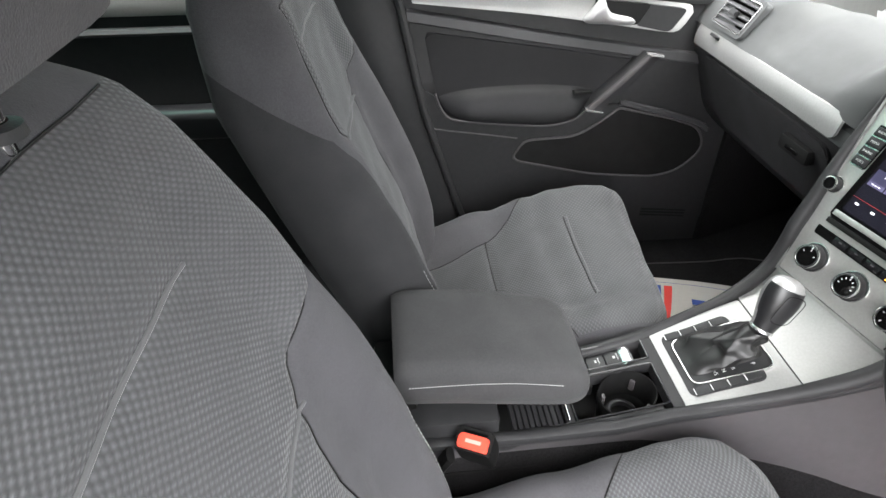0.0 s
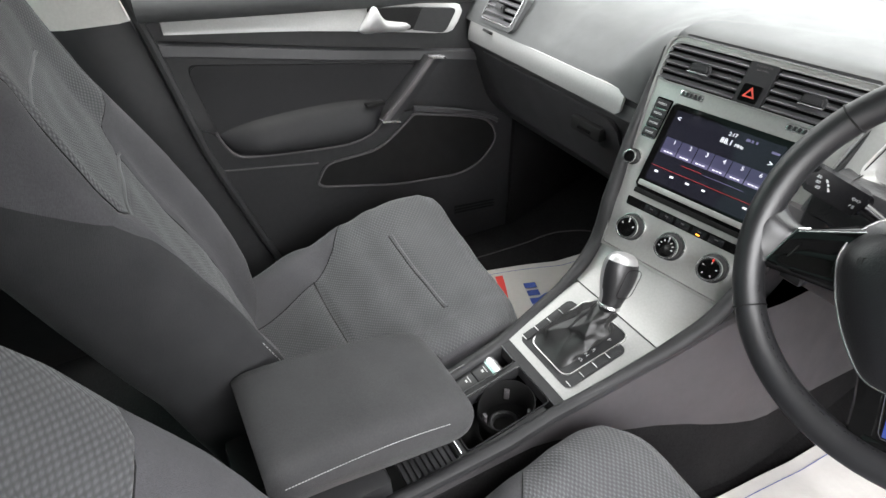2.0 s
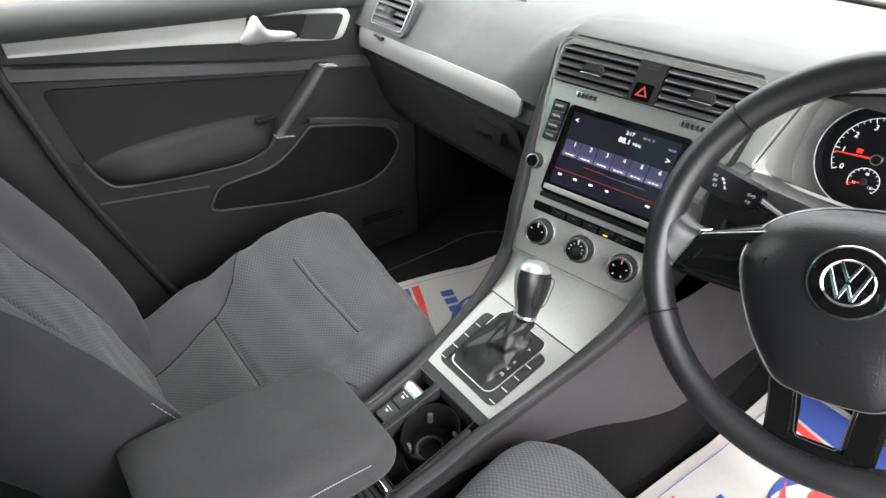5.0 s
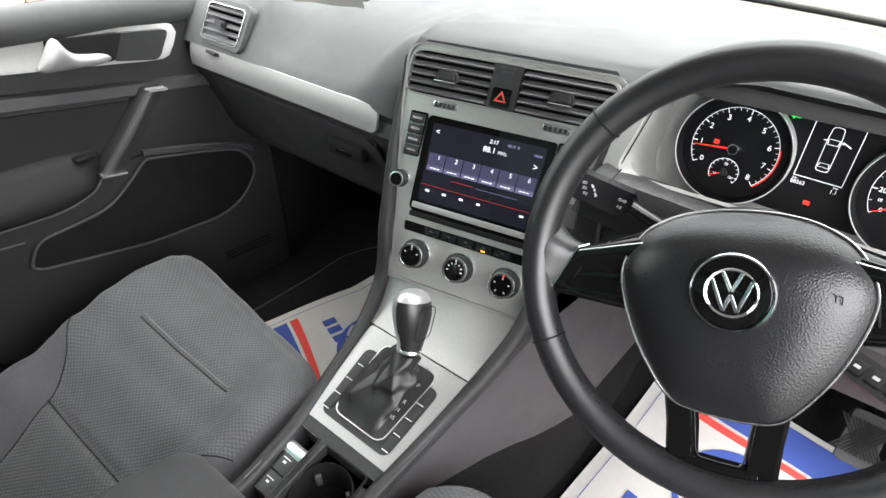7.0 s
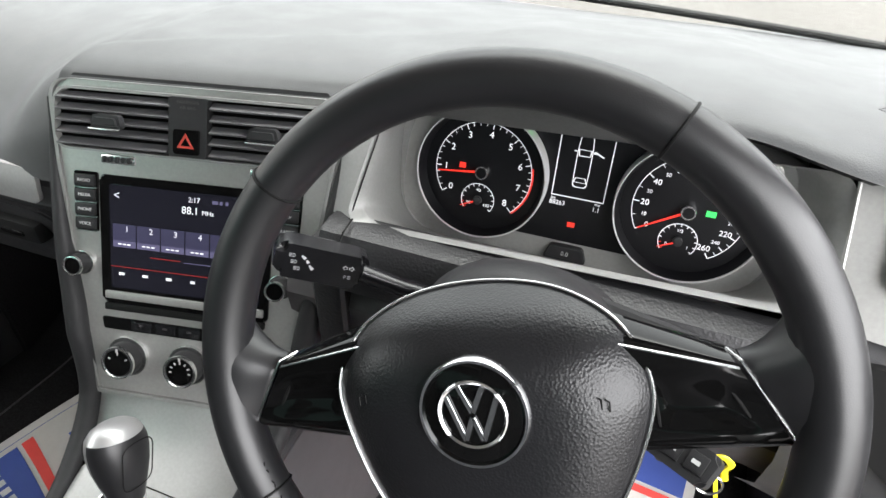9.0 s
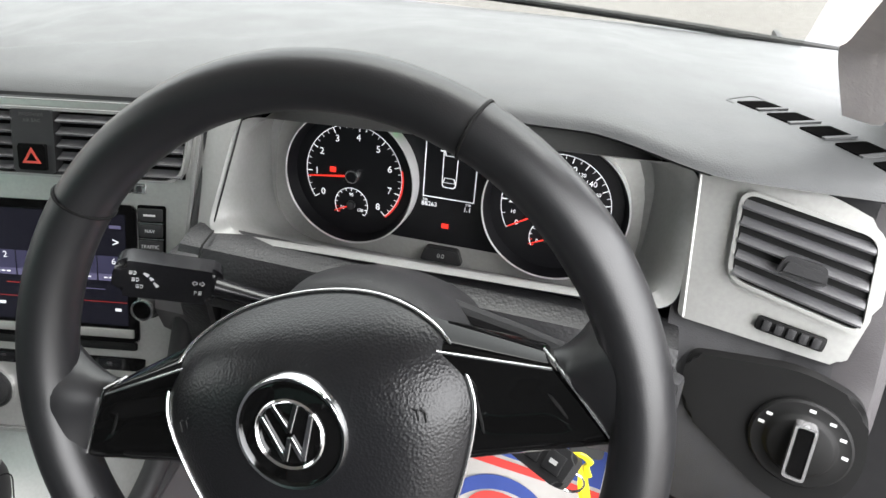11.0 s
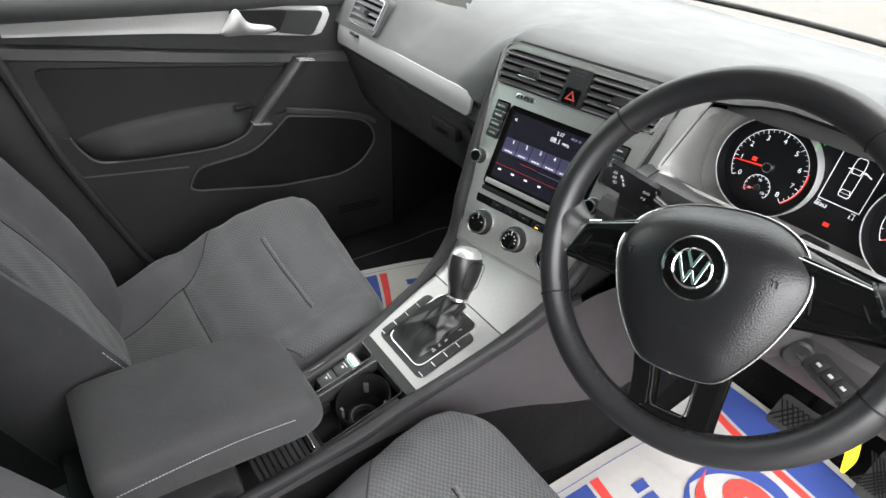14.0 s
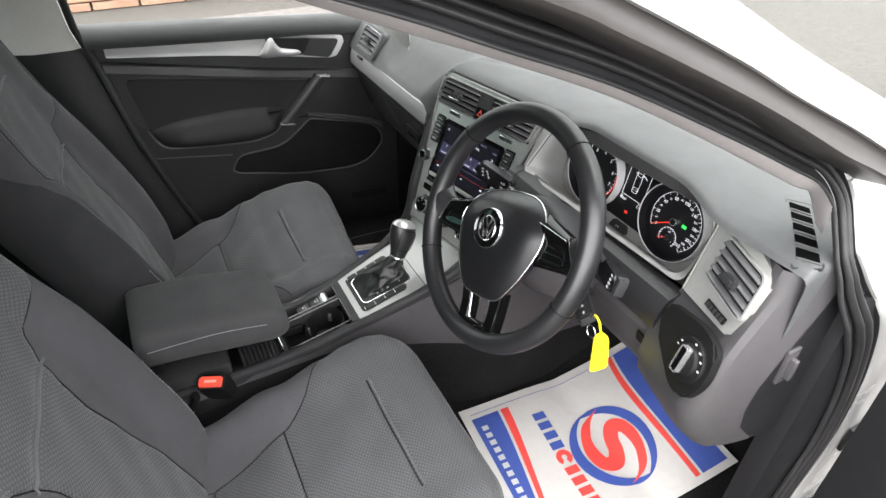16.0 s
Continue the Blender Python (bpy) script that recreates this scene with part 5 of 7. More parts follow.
dash_bar(spd, 0.018, 0.001, 0.008, 0.005, -0.0015, M["glowgreen"], SA, "green_lamp")
dash_bar(rev, -0.020, 0.003, 0.006, 0.005, -0.0013, M["glowred"], RA, "red_lamp")
# centre display
fr_o, fr_i = rect(-0.0225, 0.0245, -0.0045, 0.061), rect(-0.0217, 0.0237, -0.0037, 0.0602)
part("display_frame", ringslab(fr_o, fr_i, -0.0035, -0.0032), M["glow"], clu, "thin lit frame of the trip display", at=CLU, smooth=0)
carb = rounded([(-0.0058, 0.006), (0.0068, 0.006), (0.0072, 0.020), (0.0072, 0.040), (0.0060, 0.0535), (-0.0050, 0.0535), (-0.0062, 0.040), (-0.0062, 0.020)], 0.0035, 4)
carn = [((p[0] - 0.0005) * 0.90 + 0.0005, (p[1] - 0.030) * 0.972 + 0.030) for p in carb]
sym = part("car_symbol", ringslab(carb, carn, -0.0035, -0.0032), M["glow"], clu, "lit outline of a car from above with one door open", at=CLU, smooth=0)
for quad in (((-0.0045, 0.0345), (0.0055, 0.0345), (0.0065, 0.0405), (-0.0055, 0.0405)), ((-0.0055, 0.0105), (0.0065, 0.0105), (0.0050, 0.0150), (-0.0040, 0.0150))):
    mid_q = Vector((0.0005, sum(p[1] for p in quad) / 4))
    part("glass_symbol", ringslab(quad, [mid_q + (Vector(p) - mid_q) * 0.84 for p in quad], -0.0035, -0.0032), M["glow"], sym, at=CLU, smooth=0)
for u in (-0.0078, 0.0088):
    dash_bar(sym, u, 0.0385, 0.0026, 0.0010, -0.0034, M["glow"], CLU, "mirror_symbol")
bm = box(0, 0.0095, -0.0006, 0.0006, -0.0034, -0.0032, 0)
part("door_symbol", bm, M["glow"], sym, at=CLU @ Matrix.Translation((0.0085, 0.040, 0)) @ Matrix.Rotation(radians(-25), 4, "Z"), smooth=0)
txt(clu, "88263", 0.0058, -0.016, -0.0112, -0.0034, M["glow"], CLU)
txt(clu, "km", 0.0036, -0.0200, -0.0072, -0.0034, M["glow"], CLU)
txt(clu, "trip", 0.0034, 0.0195, -0.0066, -0.0034, M["glow"], CLU)
txt(clu, "1.1", 0.0058, 0.0190, -0.0116, -0.0034, M["glow"], CLU)
dash_bar(clu, 0.0, -0.030, 0.0065, 0.0045, -0.0034, M["glowred"], CLU, "brake_lamp")
dash_bar(clu, -0.040, 0.055, 0.007, 0.0032, -0.0034, M["glowgreen"], CLU, "turn_lamp")
part("arrow_head", thick(grid([[(-0.0475, 0.055, -0.0034), (-0.0475, 0.0551, -0.0034)], [(-0.0425, 0.051, -0.0034), (-0.0425, 0.059, -0.0034)]]), 0.0002), M["glowgreen"], clu, at=CLU, smooth=0)
btn = part("trip_button", slab(rounded([(-0.020, -0.064), (0.020, -0.064), (0.015, -0.050), (-0.015, -0.050)], 0.003, 3), -0.004, 0.004, 0.001), M["hard"], clu, "trip reset button", at=CLU)
txt(btn, "0.0", 0.0058, 0, -0.057, 0.0042, M["white"], CLU)

# ---- driver's side of the fascia ----
fill_ = []
for f in np.linspace(0, 1, 9):
    p, q = STACK @ Vector((lerp(0.143, 0.134, f), lerp(0.046, -0.050, f), -0.001)), Vector((lerp(0.170, 0.152, f), lerp(0.038, -0.014, f), lerp(1.020, 0.930, f)))
    fill_.append([p.lerp(q, g) for g in np.linspace(0, 1, 5)])
part("filler_panel", grid(fill_), M["shadedsilver"], clu, "silver panel beside the dials")
part("panel_joint", tube([r[4] + Vector((0, -0.001, 0)) for r in fill_], 0.0007, 6), M["black"], clu)
part("lower_block", box(0.124, 0.158, -0.047, 0.03, 0.775, 0.924, 0.008, 3), M["grained"], dash, "dark grained block beside the centre stack")
ledge = []
for x in np.linspace(0.134, 0.535, 30):
    k = -0.003 - 0.008 * (x - 0.134) / 0.4
    ledge.append([(x, y, z + k) for y, z in ((-0.004, .934), (-0.018, .936), (-0.034, .932), (-0.046, .918), (-0.052, .900), (-0.050, .884), (-0.038, .872), (0.02, .862))])
part("ledge", grid(ledge, cap=True), M["grained"], dash, "dark grained ledge below the dials")
# black plate laid on the panel for the shade in the slot
slot_ = [(0.505, 0.846), (0.570, 0.834), (0.568, 0.824), (0.507, 0.829)]
kp = slab(rounded(slot_, 0.003, 3), 0.0, 0.003, 0.0006)
for v in kp.verts:
    x, z, n = v.co
    v.co = Vector((x, -0.0405 - 0.001 - n - 0.10 * max(0, x - 0.528), z))
part("tray_slot_shade", kp, M["black"], dash, "black plate for the shade in a small tray's slot")
part("ledge_joint", tube([(0.158, -0.0185, 0.9365), (0.157, -0.0345, 0.9325), (0.156, -0.0465, 0.9185), (0.155, -0.0525, 0.900)], 0.001, 6), M["black"], dash)
def outer_y(x):
    """How the fascia swings towards the driver and back again at its end."""
    return line([(0.528, 0.0), (0.62, -0.026), (0.642, -0.028), (0.656, -0.018), (0.666, 0.008), (0.672, 0.032), (0.675, 0.050)], x)


knee = []
for x in list(np.linspace(0.09, 0.64, 30)) + [0.648, 0.656, 0.662, 0.666, 0.670, 0.673, 0.675]:
    yaw_ = -outer_y(x)
    knee.append([(x, y - yaw_, z) for y, z in ((0.02, .868), (-0.030, .868), (-0.040, .85), (-0.034, .80), (-0.014, .765), (0.030, .728), (0.050, .728), (0.45, .75))])
part("knee_panel", grid(knee), M["lower"], dash, "grey panel below the steering column")
fas = []


for x in list(np.linspace(0.528, 0.64, 10)) + [0.648, 0.656, 0.662, 0.666, 0.670, 0.673, 0.675]:
    sink = max(0.0, min(1.0, (0.632 - x) / 0.03))
    rise = max(0.0, min(1.0, (x - 0.636) / 0.010)) * max(0.0, min(1.0, (0.672 - x) / 0.012))
    fas.append([(x, y + outer_y(x) + sink * d - rise * line([(0.88, 0.0), (0.94, 0.015), (0.985, 0.012), (1.020, 0.0)], z), z) for y, z, d in ((0.030, 1.036, 0.022), (0.024, 1.01, 0.022), (0.006, .97, 0.024), (-0.012, .938, 0.022), (-0.032, .910, 0.002), (-0.052, .868, 0), (-0.058, .830, 0), (-0.050, .790, 0), (-0.01, .74, 0))])
part("outer_fascia", grid(fas[:9]), M["trim"], dash, "dark fascia beside the wheel")
part("fascia_end", grid(fas[8:]), M["lower"], dash, "grey rounded end of the fascia")
endp = [[(line([(0.97, 0.6755), (1.01, 0.672), (1.04, 0.660)], z), y + f * (line([(0.94, 0.46), (0.985, 0.44), (1.01, 0.30), (1.03, 0.20), (1.04, 0.12)], z) - y), z) for f in np.linspace(0, 1, 6)] for y, z in ((0.079, 1.040), (0.073, 1.01), (0.055, .97), (0.015, .905), (-0.003, .868), (-0.009, .83), (-0.001, .79), (0.028, .755), (0.060, .732), (0.110, .722), (0.2, .70))]
part("end_cap", sheet(endp, (-0.006, 0, 0)), M["insert"], dash, "end cap of the dashboard with a metal clip")
part("clip", merged(box(0.675, 0.680, 0.022, 0.046, 0.868, 0.925, 0.002), box(0.677, 0.688, 0.030, 0.038, 0.878, 0.912, 0.002)), M["lower"], dash, "bare metal clip")

RV = axes((0.598, -0.010, 0.985), (0.955, -0.295, 0.0), (0.121, 0.391, 0.912), (-0.269, -0.871, 0.410))
rv = thing("air_vent", (0.598, 0.0, 0.94), "black slatted side air vent in a silver panel", "air vent")
ro_ = rounded([(-0.063, -0.056), (0.044, -0.050), (0.050, -0.026), (0.038, 0.042), (-0.010, 0.056), (-0.084, 0.060)], [0.004, 0.010, 0.016, 0.016, 0.03, 0.006], 5)
part("panel", slab(ro_, -0.022, -0.003, 0.003), M["silver"], rv, "silver vent panel", at=RV)
io = rounded([(-0.042, -0.018), (0.044, -0.026), (0.032, 0.038), (-0.053, 0.044)], 0.012, 6)
ii = rounded([(-0.0395, -0.0155), (0.0412, -0.0230), (0.0298, 0.0355), (-0.0502, 0.0413)], 0.010, 6)
part("vent_frame", ringslab(io, ii, -0.004, 0.0040), M["silver"], rv, "silver rim", at=RV)
# black sheet for the shade in the vent opening
part("vent_hole_shade", slab(ii, -0.002, 0.0, 0), M["black"], rv, at=RV)
louvres(rv, RV @ Matrix.Translation((0, 0, 0.0050)), ((-0.0385, -0.0150), (0.0402, -0.0220), (0.0292, 0.0350), (-0.0492, 0.0405)), 5)
vent_lever(rv, RV @ Matrix.Translation((0, 0, 0.0050)), -0.002, 0.004, 0.030)
# black bar for the shaded slot round the thumbwheel
part("thumbwheel_slot", box(-0.015, 0.027, -0.044, -0.034, -0.001, 0.002, 0.002), M["black"], rv, at=RV)
for k in range(5):
    part("rib", box(-0.011 + k * 0.0075, -0.006 + k * 0.0075, -0.0425, -0.0355, 0.002, 0.005, 0.001), M["hard"], rv, at=RV)
part("panel_joint", tube([RV @ Vector((u, v, 0.0)) for u, v in ((-0.059, -0.054), (-0.083, 0.058))], 0.0011, 6), M["silver"], rv)

LP = axes((0.605, -0.066, 0.898), (0.955, -0.295, 0.0), (0.06, 0.34, 0.938), (-0.277, -0.896, 0.348))
lsw = thing("light_switch", (0.605, -0.07, 0.85), "black headlamp switch panel with silver-edged rotary knob", "light switch")
lo = rounded([(-0.063, -0.014), (0.006, -0.050), (0.036, -0.046), (0.050, -0.008), (0.038, 0.038), (0.0, 0.046), (-0.070, 0.028)], [0.012, 0.02, 0.016, 0.02, 0.014, 0.03, 0.01], 5)
part("panel", slab(lo, -0.010, 0.0025, 0.003), M["black"], lsw, "black panel", at=LP)
kn_at = LP @ Matrix.Translation((0.0105, -0.001, 0.002))
kb = part("knob", lathe([(0.030, 0), (0.030, 0.004), (0.0285, 0.0055), (0.022, 0.0055), (0.0205, 0.0065), (0.0195, 0.0090), (0.0180, 0.0100), (0.0001, 0.0100)], 48), M["black"], lsw, "rotary knob", at=kn_at)
gb_o = rect(-0.0064, 0.0064, -0.0188, 0.0188, 0.003, 4)
gb_i = rect(-0.0048, 0.0048, -0.0172, 0.0172, 0.002, 4)
tilt_ = Matrix.Rotation(radians(4), 4, "Z")
part("grip", slab(gb_i, 0.009, 0.0175, 0.001), M["gloss"], kb, "upright grip", at=kn_at @ tilt_)
part("grip_frame", ringslab(gb_o, gb_i, 0.009, 0.0185), M["bright"], kb, "chrome frame of the grip", at=kn_at @ tilt_)
for a in (150, 168, 90, 60, 35, 8):
    dash_bar(kb, 0.025 * math.cos(radians(a)), 0.025 * math.sin(radians(a)), 0.0036, 0.0020, 0.0056, M["white"], kn_at, "icon")

# side defroster slot in the dash top
dfr = thing("demister_grille", (0.60, 0.10, 1.045), "narrow slotted demister outlet in the dashboard top", "air vent")
DF = axes((0.607, 0.077, 1.0500), (0.645, -0.764, 0.0), (0.764, 0.645, 0.0), (0, 0, 1))
def on_pad(bm):
    """Lay a plate, drawn flat about the demister's middle, on the curve of the pad."""
    bm.transform(DF)
    for v in bm.verts:
        h = v.co.z - 1.05
        sec = sorted((p.x, p.y) for p in spline([Vector((a, b, 0)) for a, b in dash_section(min(0.68, v.co.x))], 5))
        v.co.z = float(np.interp(v.co.y, [p[0] for p in sec], [p[1] for p in sec])) + h
    return bm


rim_o, rim_i = rect(-0.077, 0.077, -0.0165, 0.0165, 0.006, 6), rect(-0.0755, 0.0755, -0.0150, 0.0150, 0.005, 6)
part("frame", on_pad(ringslab(rim_o, rim_i, -0.003, 0.0004)), M["hard"], dfr, "thin dark outline")
for k in range(5):
    u = -0.056 + 0.0278 * k
    # near-black patch on the pad paints the shade of one slot
    part("slot", on_pad(slab(rounded([(u - 0.0125, -0.0120), (u + 0.0060, -0.0120), (u + 0.0125, 0.0120), (u - 0.0060, 0.0120)], 0.002, 3), -0.002, 0.0009, 0)), M["hollowshade"], dfr, "near-black slot shade")
    part("bar", on_pad(slab([(u + 0.0060, -0.0120), (u + 0.0090, -0.0120), (u + 0.0155, 0.0120), (u + 0.0125, 0.0120)], -0.002, 0.0016, 0)), M["pad"], dfr)

# ---- steering wheel ----
sw = thing("steering_wheel", HUB, "black leather steering wheel with piano black spokes and chrome edging", "steering wheel")
RIM = 0.1718
rim = []
for j in range(96):
    q = 2 * math.pi * j / 96
    fat = 1.0 + 0.03 * math.exp(-((math.degrees(q) - 20) % 360 - 0) ** 2 / 200) + 0.03 * math.exp(-((math.degrees(q) - 160) ** 2) / 200)
    rr = []
    for i in range(18):
        a = 2 * math.pi * i / 18
        rr.append(((RIM + 0.0152 * math.cos(a) * fat) * math.cos(q), (RIM + 0.0152 * math.cos(a) * fat) * math.sin(q), 0.0172 * math.sin(a)))
    rim.append(rr)
part("rim", grid(rim, close_u=True, close_v=True), M["leather"], sw, "black leather rim", at=WHEEL, smooth=80)
for a in (50, 132, 205, 335):
    q = radians(a)
    c = Vector((RIM * math.cos(q), RIM * math.sin(q), 0))
    ringp = [c + Vector((0.0154 * math.cos(b) * math.cos(q), 0.0154 * math.cos(b) * math.sin(q), 0.0179 * math.sin(b))) for b in [2 * math.pi * i / 24 for i in range(24)]]
    part("seam", tube(ringp, 0.0009, 6, closed=True), M["black"], sw, at=WHEEL)
for s in range(100):
    q = radians(197 + s * 1.46)
    p = Vector(((RIM - 0.0135) * math.cos(q), (RIM - 0.0135) * math.sin(q), 0.0075))
    d = Vector((-math.sin(q), math.cos(q), 0)) * 0.0016 + Vector((math.cos(q), math.sin(q), 0)) * (0.0009 if s % 2 else -0.0009)
    if s % 3:
        part("stitch", tube([p - d, p + d], 0.0005, 5), M["black"], sw, at=WHEEL)
# outline of the airbag cover: across, up, and how far it stands out of the rim's plane
half_ = [(0, 0.0565, -0.030), (0.030, 0.0545, -0.026), (0.055, 0.0475, -0.018), (0.0760, 0.0335, -0.009), (0.0885, 0.010, -0.001), (0.0885, -0.014, 0.002), (0.0735, -0.054, 0.006), (0.0535, -0.086, 0.008), (0.038, -0.1015, 0.008), (0.019, -0.1060, 0.008), (0, -0.1068, 0.008)]
whole_ = half_ + [(-a, b, c) for a, b, c in half_[-2:0:-1]]
hubo = spline(whole_[-2:] + whole_ + whole_[:2], 6)[12:12 + 6 * len(whole_)]
EMB = WHEEL @ Matrix.Translation((0, -0.004, 0))


def dome(outline, crown=0.0225):
    """A cushion that rises from its outline to a soft crown."""
    rows = [[(p.x * 0.96, p.y * 0.96, p.z - 0.016) for p in outline], [(p.x, p.y, p.z - 0.004) for p in outline]]
    for s in (1.0, 0.99, 0.975, 0.95, 0.915, 0.87, 0.81, 0.73, 0.63, 0.50, 0.36, 0.20, 0.05):
        rows.append([(p.x * s, (p.y + 0.02) * s - 0.02, crown - (crown - p.z) * s ** 4.5) for p in outline])
    return grid(rows, close_u=True, cap=True)


hub_ = part("airbag_cover", dome(hubo), M["airbag"], sw, "grained airbag cover", at=WHEEL, smooth=85)
edge_pts = [(p.x * 1.012, (p.y + 0.02) * 1.012 - 0.02, p.z) for p in hubo]
part("chrome_edge", tube(edge_pts, 0.0011, 8, closed=True), M["satin"], sw, "thin chrome line round the airbag cover", at=WHEEL)
part("emblem_disc", lathe([(0.0285, 0.012), (0.0285, 0.0232), (0.0265, 0.0240), (0.0001, 0.0240)], 48), M["gloss"], hub_, "black emblem disc", at=EMB)
part("emblem_ring", lathe([(0.0305, 0.012), (0.0308, 0.0236), (0.0298, 0.0254), (0.0284, 0.0252), (0.0278, 0.0230)], 48), M["chrome"], hub_, "outer chrome ring", at=EMB)
part("emblem_ring", lathe([(0.0192, 0.0238), (0.0192, 0.0252), (0.0184, 0.0260), (0.0172, 0.0252), (0.0170, 0.0238)], 48), M["chrome"], hub_, "inner chrome ring", at=EMB)
zig = [((-0.0142, 0.0100), (-0.0050, -0.0142)), ((-0.0050, -0.0142), (0.0, -0.0015)), ((0.0, -0.0015), (0.0050, -0.0142)), ((0.0050, -0.0142), (0.0142, 0.0100)), ((-0.0070, 0.0160), (0.0, 0.0012)), ((0.0070, 0.0160), (0.0, 0.0012))]
for a, b in zig:
    a, b = Vector((*a, 0)), Vector((*b, 0))
    d = (b - a).normalized()
    s = Vector((-d.y, d.x, 0)) * 0.0015
    part("emblem_bar", slab([(a + s)[:2], (a - s)[:2], (b - s)[:2], (b + s)[:2]], 0.0238, 0.0256, 0.0005), M["chrome"], hub_, at=EMB)
part("lettering", words("AIRBAG", 0.0085, Matrix.Translation((0, -0.060, 0.0222)), 0.0002), M["airbag"], hub_, "embossed word", at=WHEEL, smooth=0)
for sx in (-1, 1):
    for k, (hu, hv) in enumerate(((0.0660, 0.0), (0.0700, -0.001))):
        part("horn_mark", tube([(sx * hu, hv - 0.003, 0.0166), (sx * hu, hv + 0.0025, 0.0168), (sx * (hu - 0.002), hv + 0.0035, 0.0172)], 0.0005, 5), M["black"], hub_, at=WHEEL)
    # spoke: a glossy face, a broad bevel above it, and a bright line where the two meet
    rows, crest, brow = [], [], []
    for f in np.linspace(0, 1, 18):
        uf, ut, ub = lerp(0.066, 0.132, f), lerp(0.055, 0.128, f), lerp(0.078, 0.157, f)
        vf, vt, vb = lerp(0.0275, 0.0135, f), lerp(0.0430, 0.0190, f), lerp(-0.036, -0.0285, f)
        nf, nt = lerp(-0.001, 0.001, f), lerp(-0.026, -0.014, f)
        face = [(sx * lerp(ub, uf, g), lerp(vb, vf, g), nf - 0.006 * (1 - min(1.0, g / 0.16)) ** 2 - 0.0035 * math.sin(math.pi * min(1.0, max(0.0, (g - 0.10) / 0.8))) ** 2 * min(1.0, 3 * f, 5 * (1 - f))) for g in np.linspace(0, 1, 17)]
        bevel_ = [(sx * lerp(uf, ut, g), lerp(vf, vt, g), lerp(nf - 0.0012, nt, g) + 0.0040 * math.sin(math.pi * g)) for g in (0.05, 0.15, 0.3, 0.45, 0.6, 0.75, 0.9, 1.0)]
        crest.append(Vector((sx * uf, vf, nf - 0.0002)))
        brow.append(Vector((sx * ut, vt, nt)))
        rows.append([(sx * ub, vb + 0.003, -0.022)] + face + bevel_ + [(sx * ut, vt - 0.003, -0.032)])
    part("spoke", grid(rows, close_u=True, cap=True), M["gloss"], sw, "glossy black spoke", at=WHEEL, smooth=32)
    part("spoke_edge", tube(crest[2:], 0.0008, 6), M["satin"], sw, "thin bright upper edge of the spoke", at=WHEEL)
    end_ = [Vector((sx * lerp(0.1335, 0.1590, f), lerp(0.0165, -0.0290, f), lerp(-0.001, 0.001, f))) for f in np.linspace(0, 1, 8)]
    part("spoke_end", tube([brow[-1]] + end_, 0.0009, 6), M["satin"], sw, "thin bright line at the end of the spoke", at=WHEEL)
    pod = rounded([(0.094, -0.024), (0.140, -0.019), (0.124, 0.0085), (0.090, 0.0155)], 0.006, 5)
    part("button_joint", tube([(sx * p[0], p[1], -0.0022) for p in pod], 0.0010, 6, closed=True), M["black"], sw, at=WHEEL)
    rest = []
    for f in np.linspace(0, 1, 13):
        hi, lo_ = lerp(0.0195, 0.060, f ** 1.7), lerp(-0.0310, -0.066, f ** 1.7)
        row = []
        for g in np.linspace(0, 1, 21):
            v = lerp(lo_, hi, g)
            xin = line([(-0.031, 0.1595), (0.0195, 0.1325)], v)
            sq_ = 1 - abs(2 * g - 1) ** 5
            row.append((sx * lerp(xin, line([(-0.07, 0.166), (0, 0.1735), (0.07, 0.166)], v), f), v, lerp(0.0005, 0.0145, math.sin(f * math.pi / 2) ** 1.2) * sq_ - 0.012 * (1 - sq_)))
        rest.append(row + [(row[-1][0], row[-1][1] - 0.002, -0.016), (row[0][0], row[0][1] + 0.002, -0.016)])
    part("thumb_rest", grid(rest, close_u=True, cap=True), M["leather"], sw, "leather swelling where the spoke meets the rim", at=WHEEL, smooth=75)
    pr = [(sx * 0.036, -0.090, 0.0), (sx * 0.032, -0.125, -0.004), (sx * 0.030, -0.160, -0.004)]
    rows = []
    for p in [Vector(pr[0]).lerp(Vector(pr[1]), f) for f in (0, 0.5)] + [Vector(pr[1]).lerp(Vector(pr[2]), f) for f in (0, 0.5, 1)]:
        rows.append([(p.x + a, p.y, p.z + b) for a, b in ((-0.012, -0.012), (-0.012, 0.002), (-0.009, 0.006), (0.009, 0.006), (0.012, 0.002), (0.012, -0.012))])
    part("lower_spoke", grid(rows, close_u=True, cap=True), M["gloss"], sw, "glossy black lower spoke", at=WHEEL, smooth=40)
    part("spoke_line", tube([(sx * 0.0215, -0.109, 0.0015), (sx * 0.0180, -0.143, 0.0), (sx * 0.0150, -0.1475, 0.0), (0.0, -0.1480, 0.0)], 0.0008, 6), M["chrome"], sw, at=WHEEL)
part("lower_bridge", box(-0.030, 0.030, -0.166, -0.148, -0.012, 0.003, 0.004), M["gloss"], sw, at=WHEEL)
part("upper_bridge", box(-0.040, 0.040, -0.108, -0.080, -0.014, 0.002, 0.004), M["gloss"], sw, at=WHEEL)
part("boss", lathe([(0.045, -0.06), (0.046, -0.03), (0.040, -0.008)], 32), M["black"], sw, at=WHEEL)

# steering column, stalks, key
col = thing("steering_column", (0.327, -0.06, 0.87), "dark plastic steering column shroud", "steering column")
cr = []
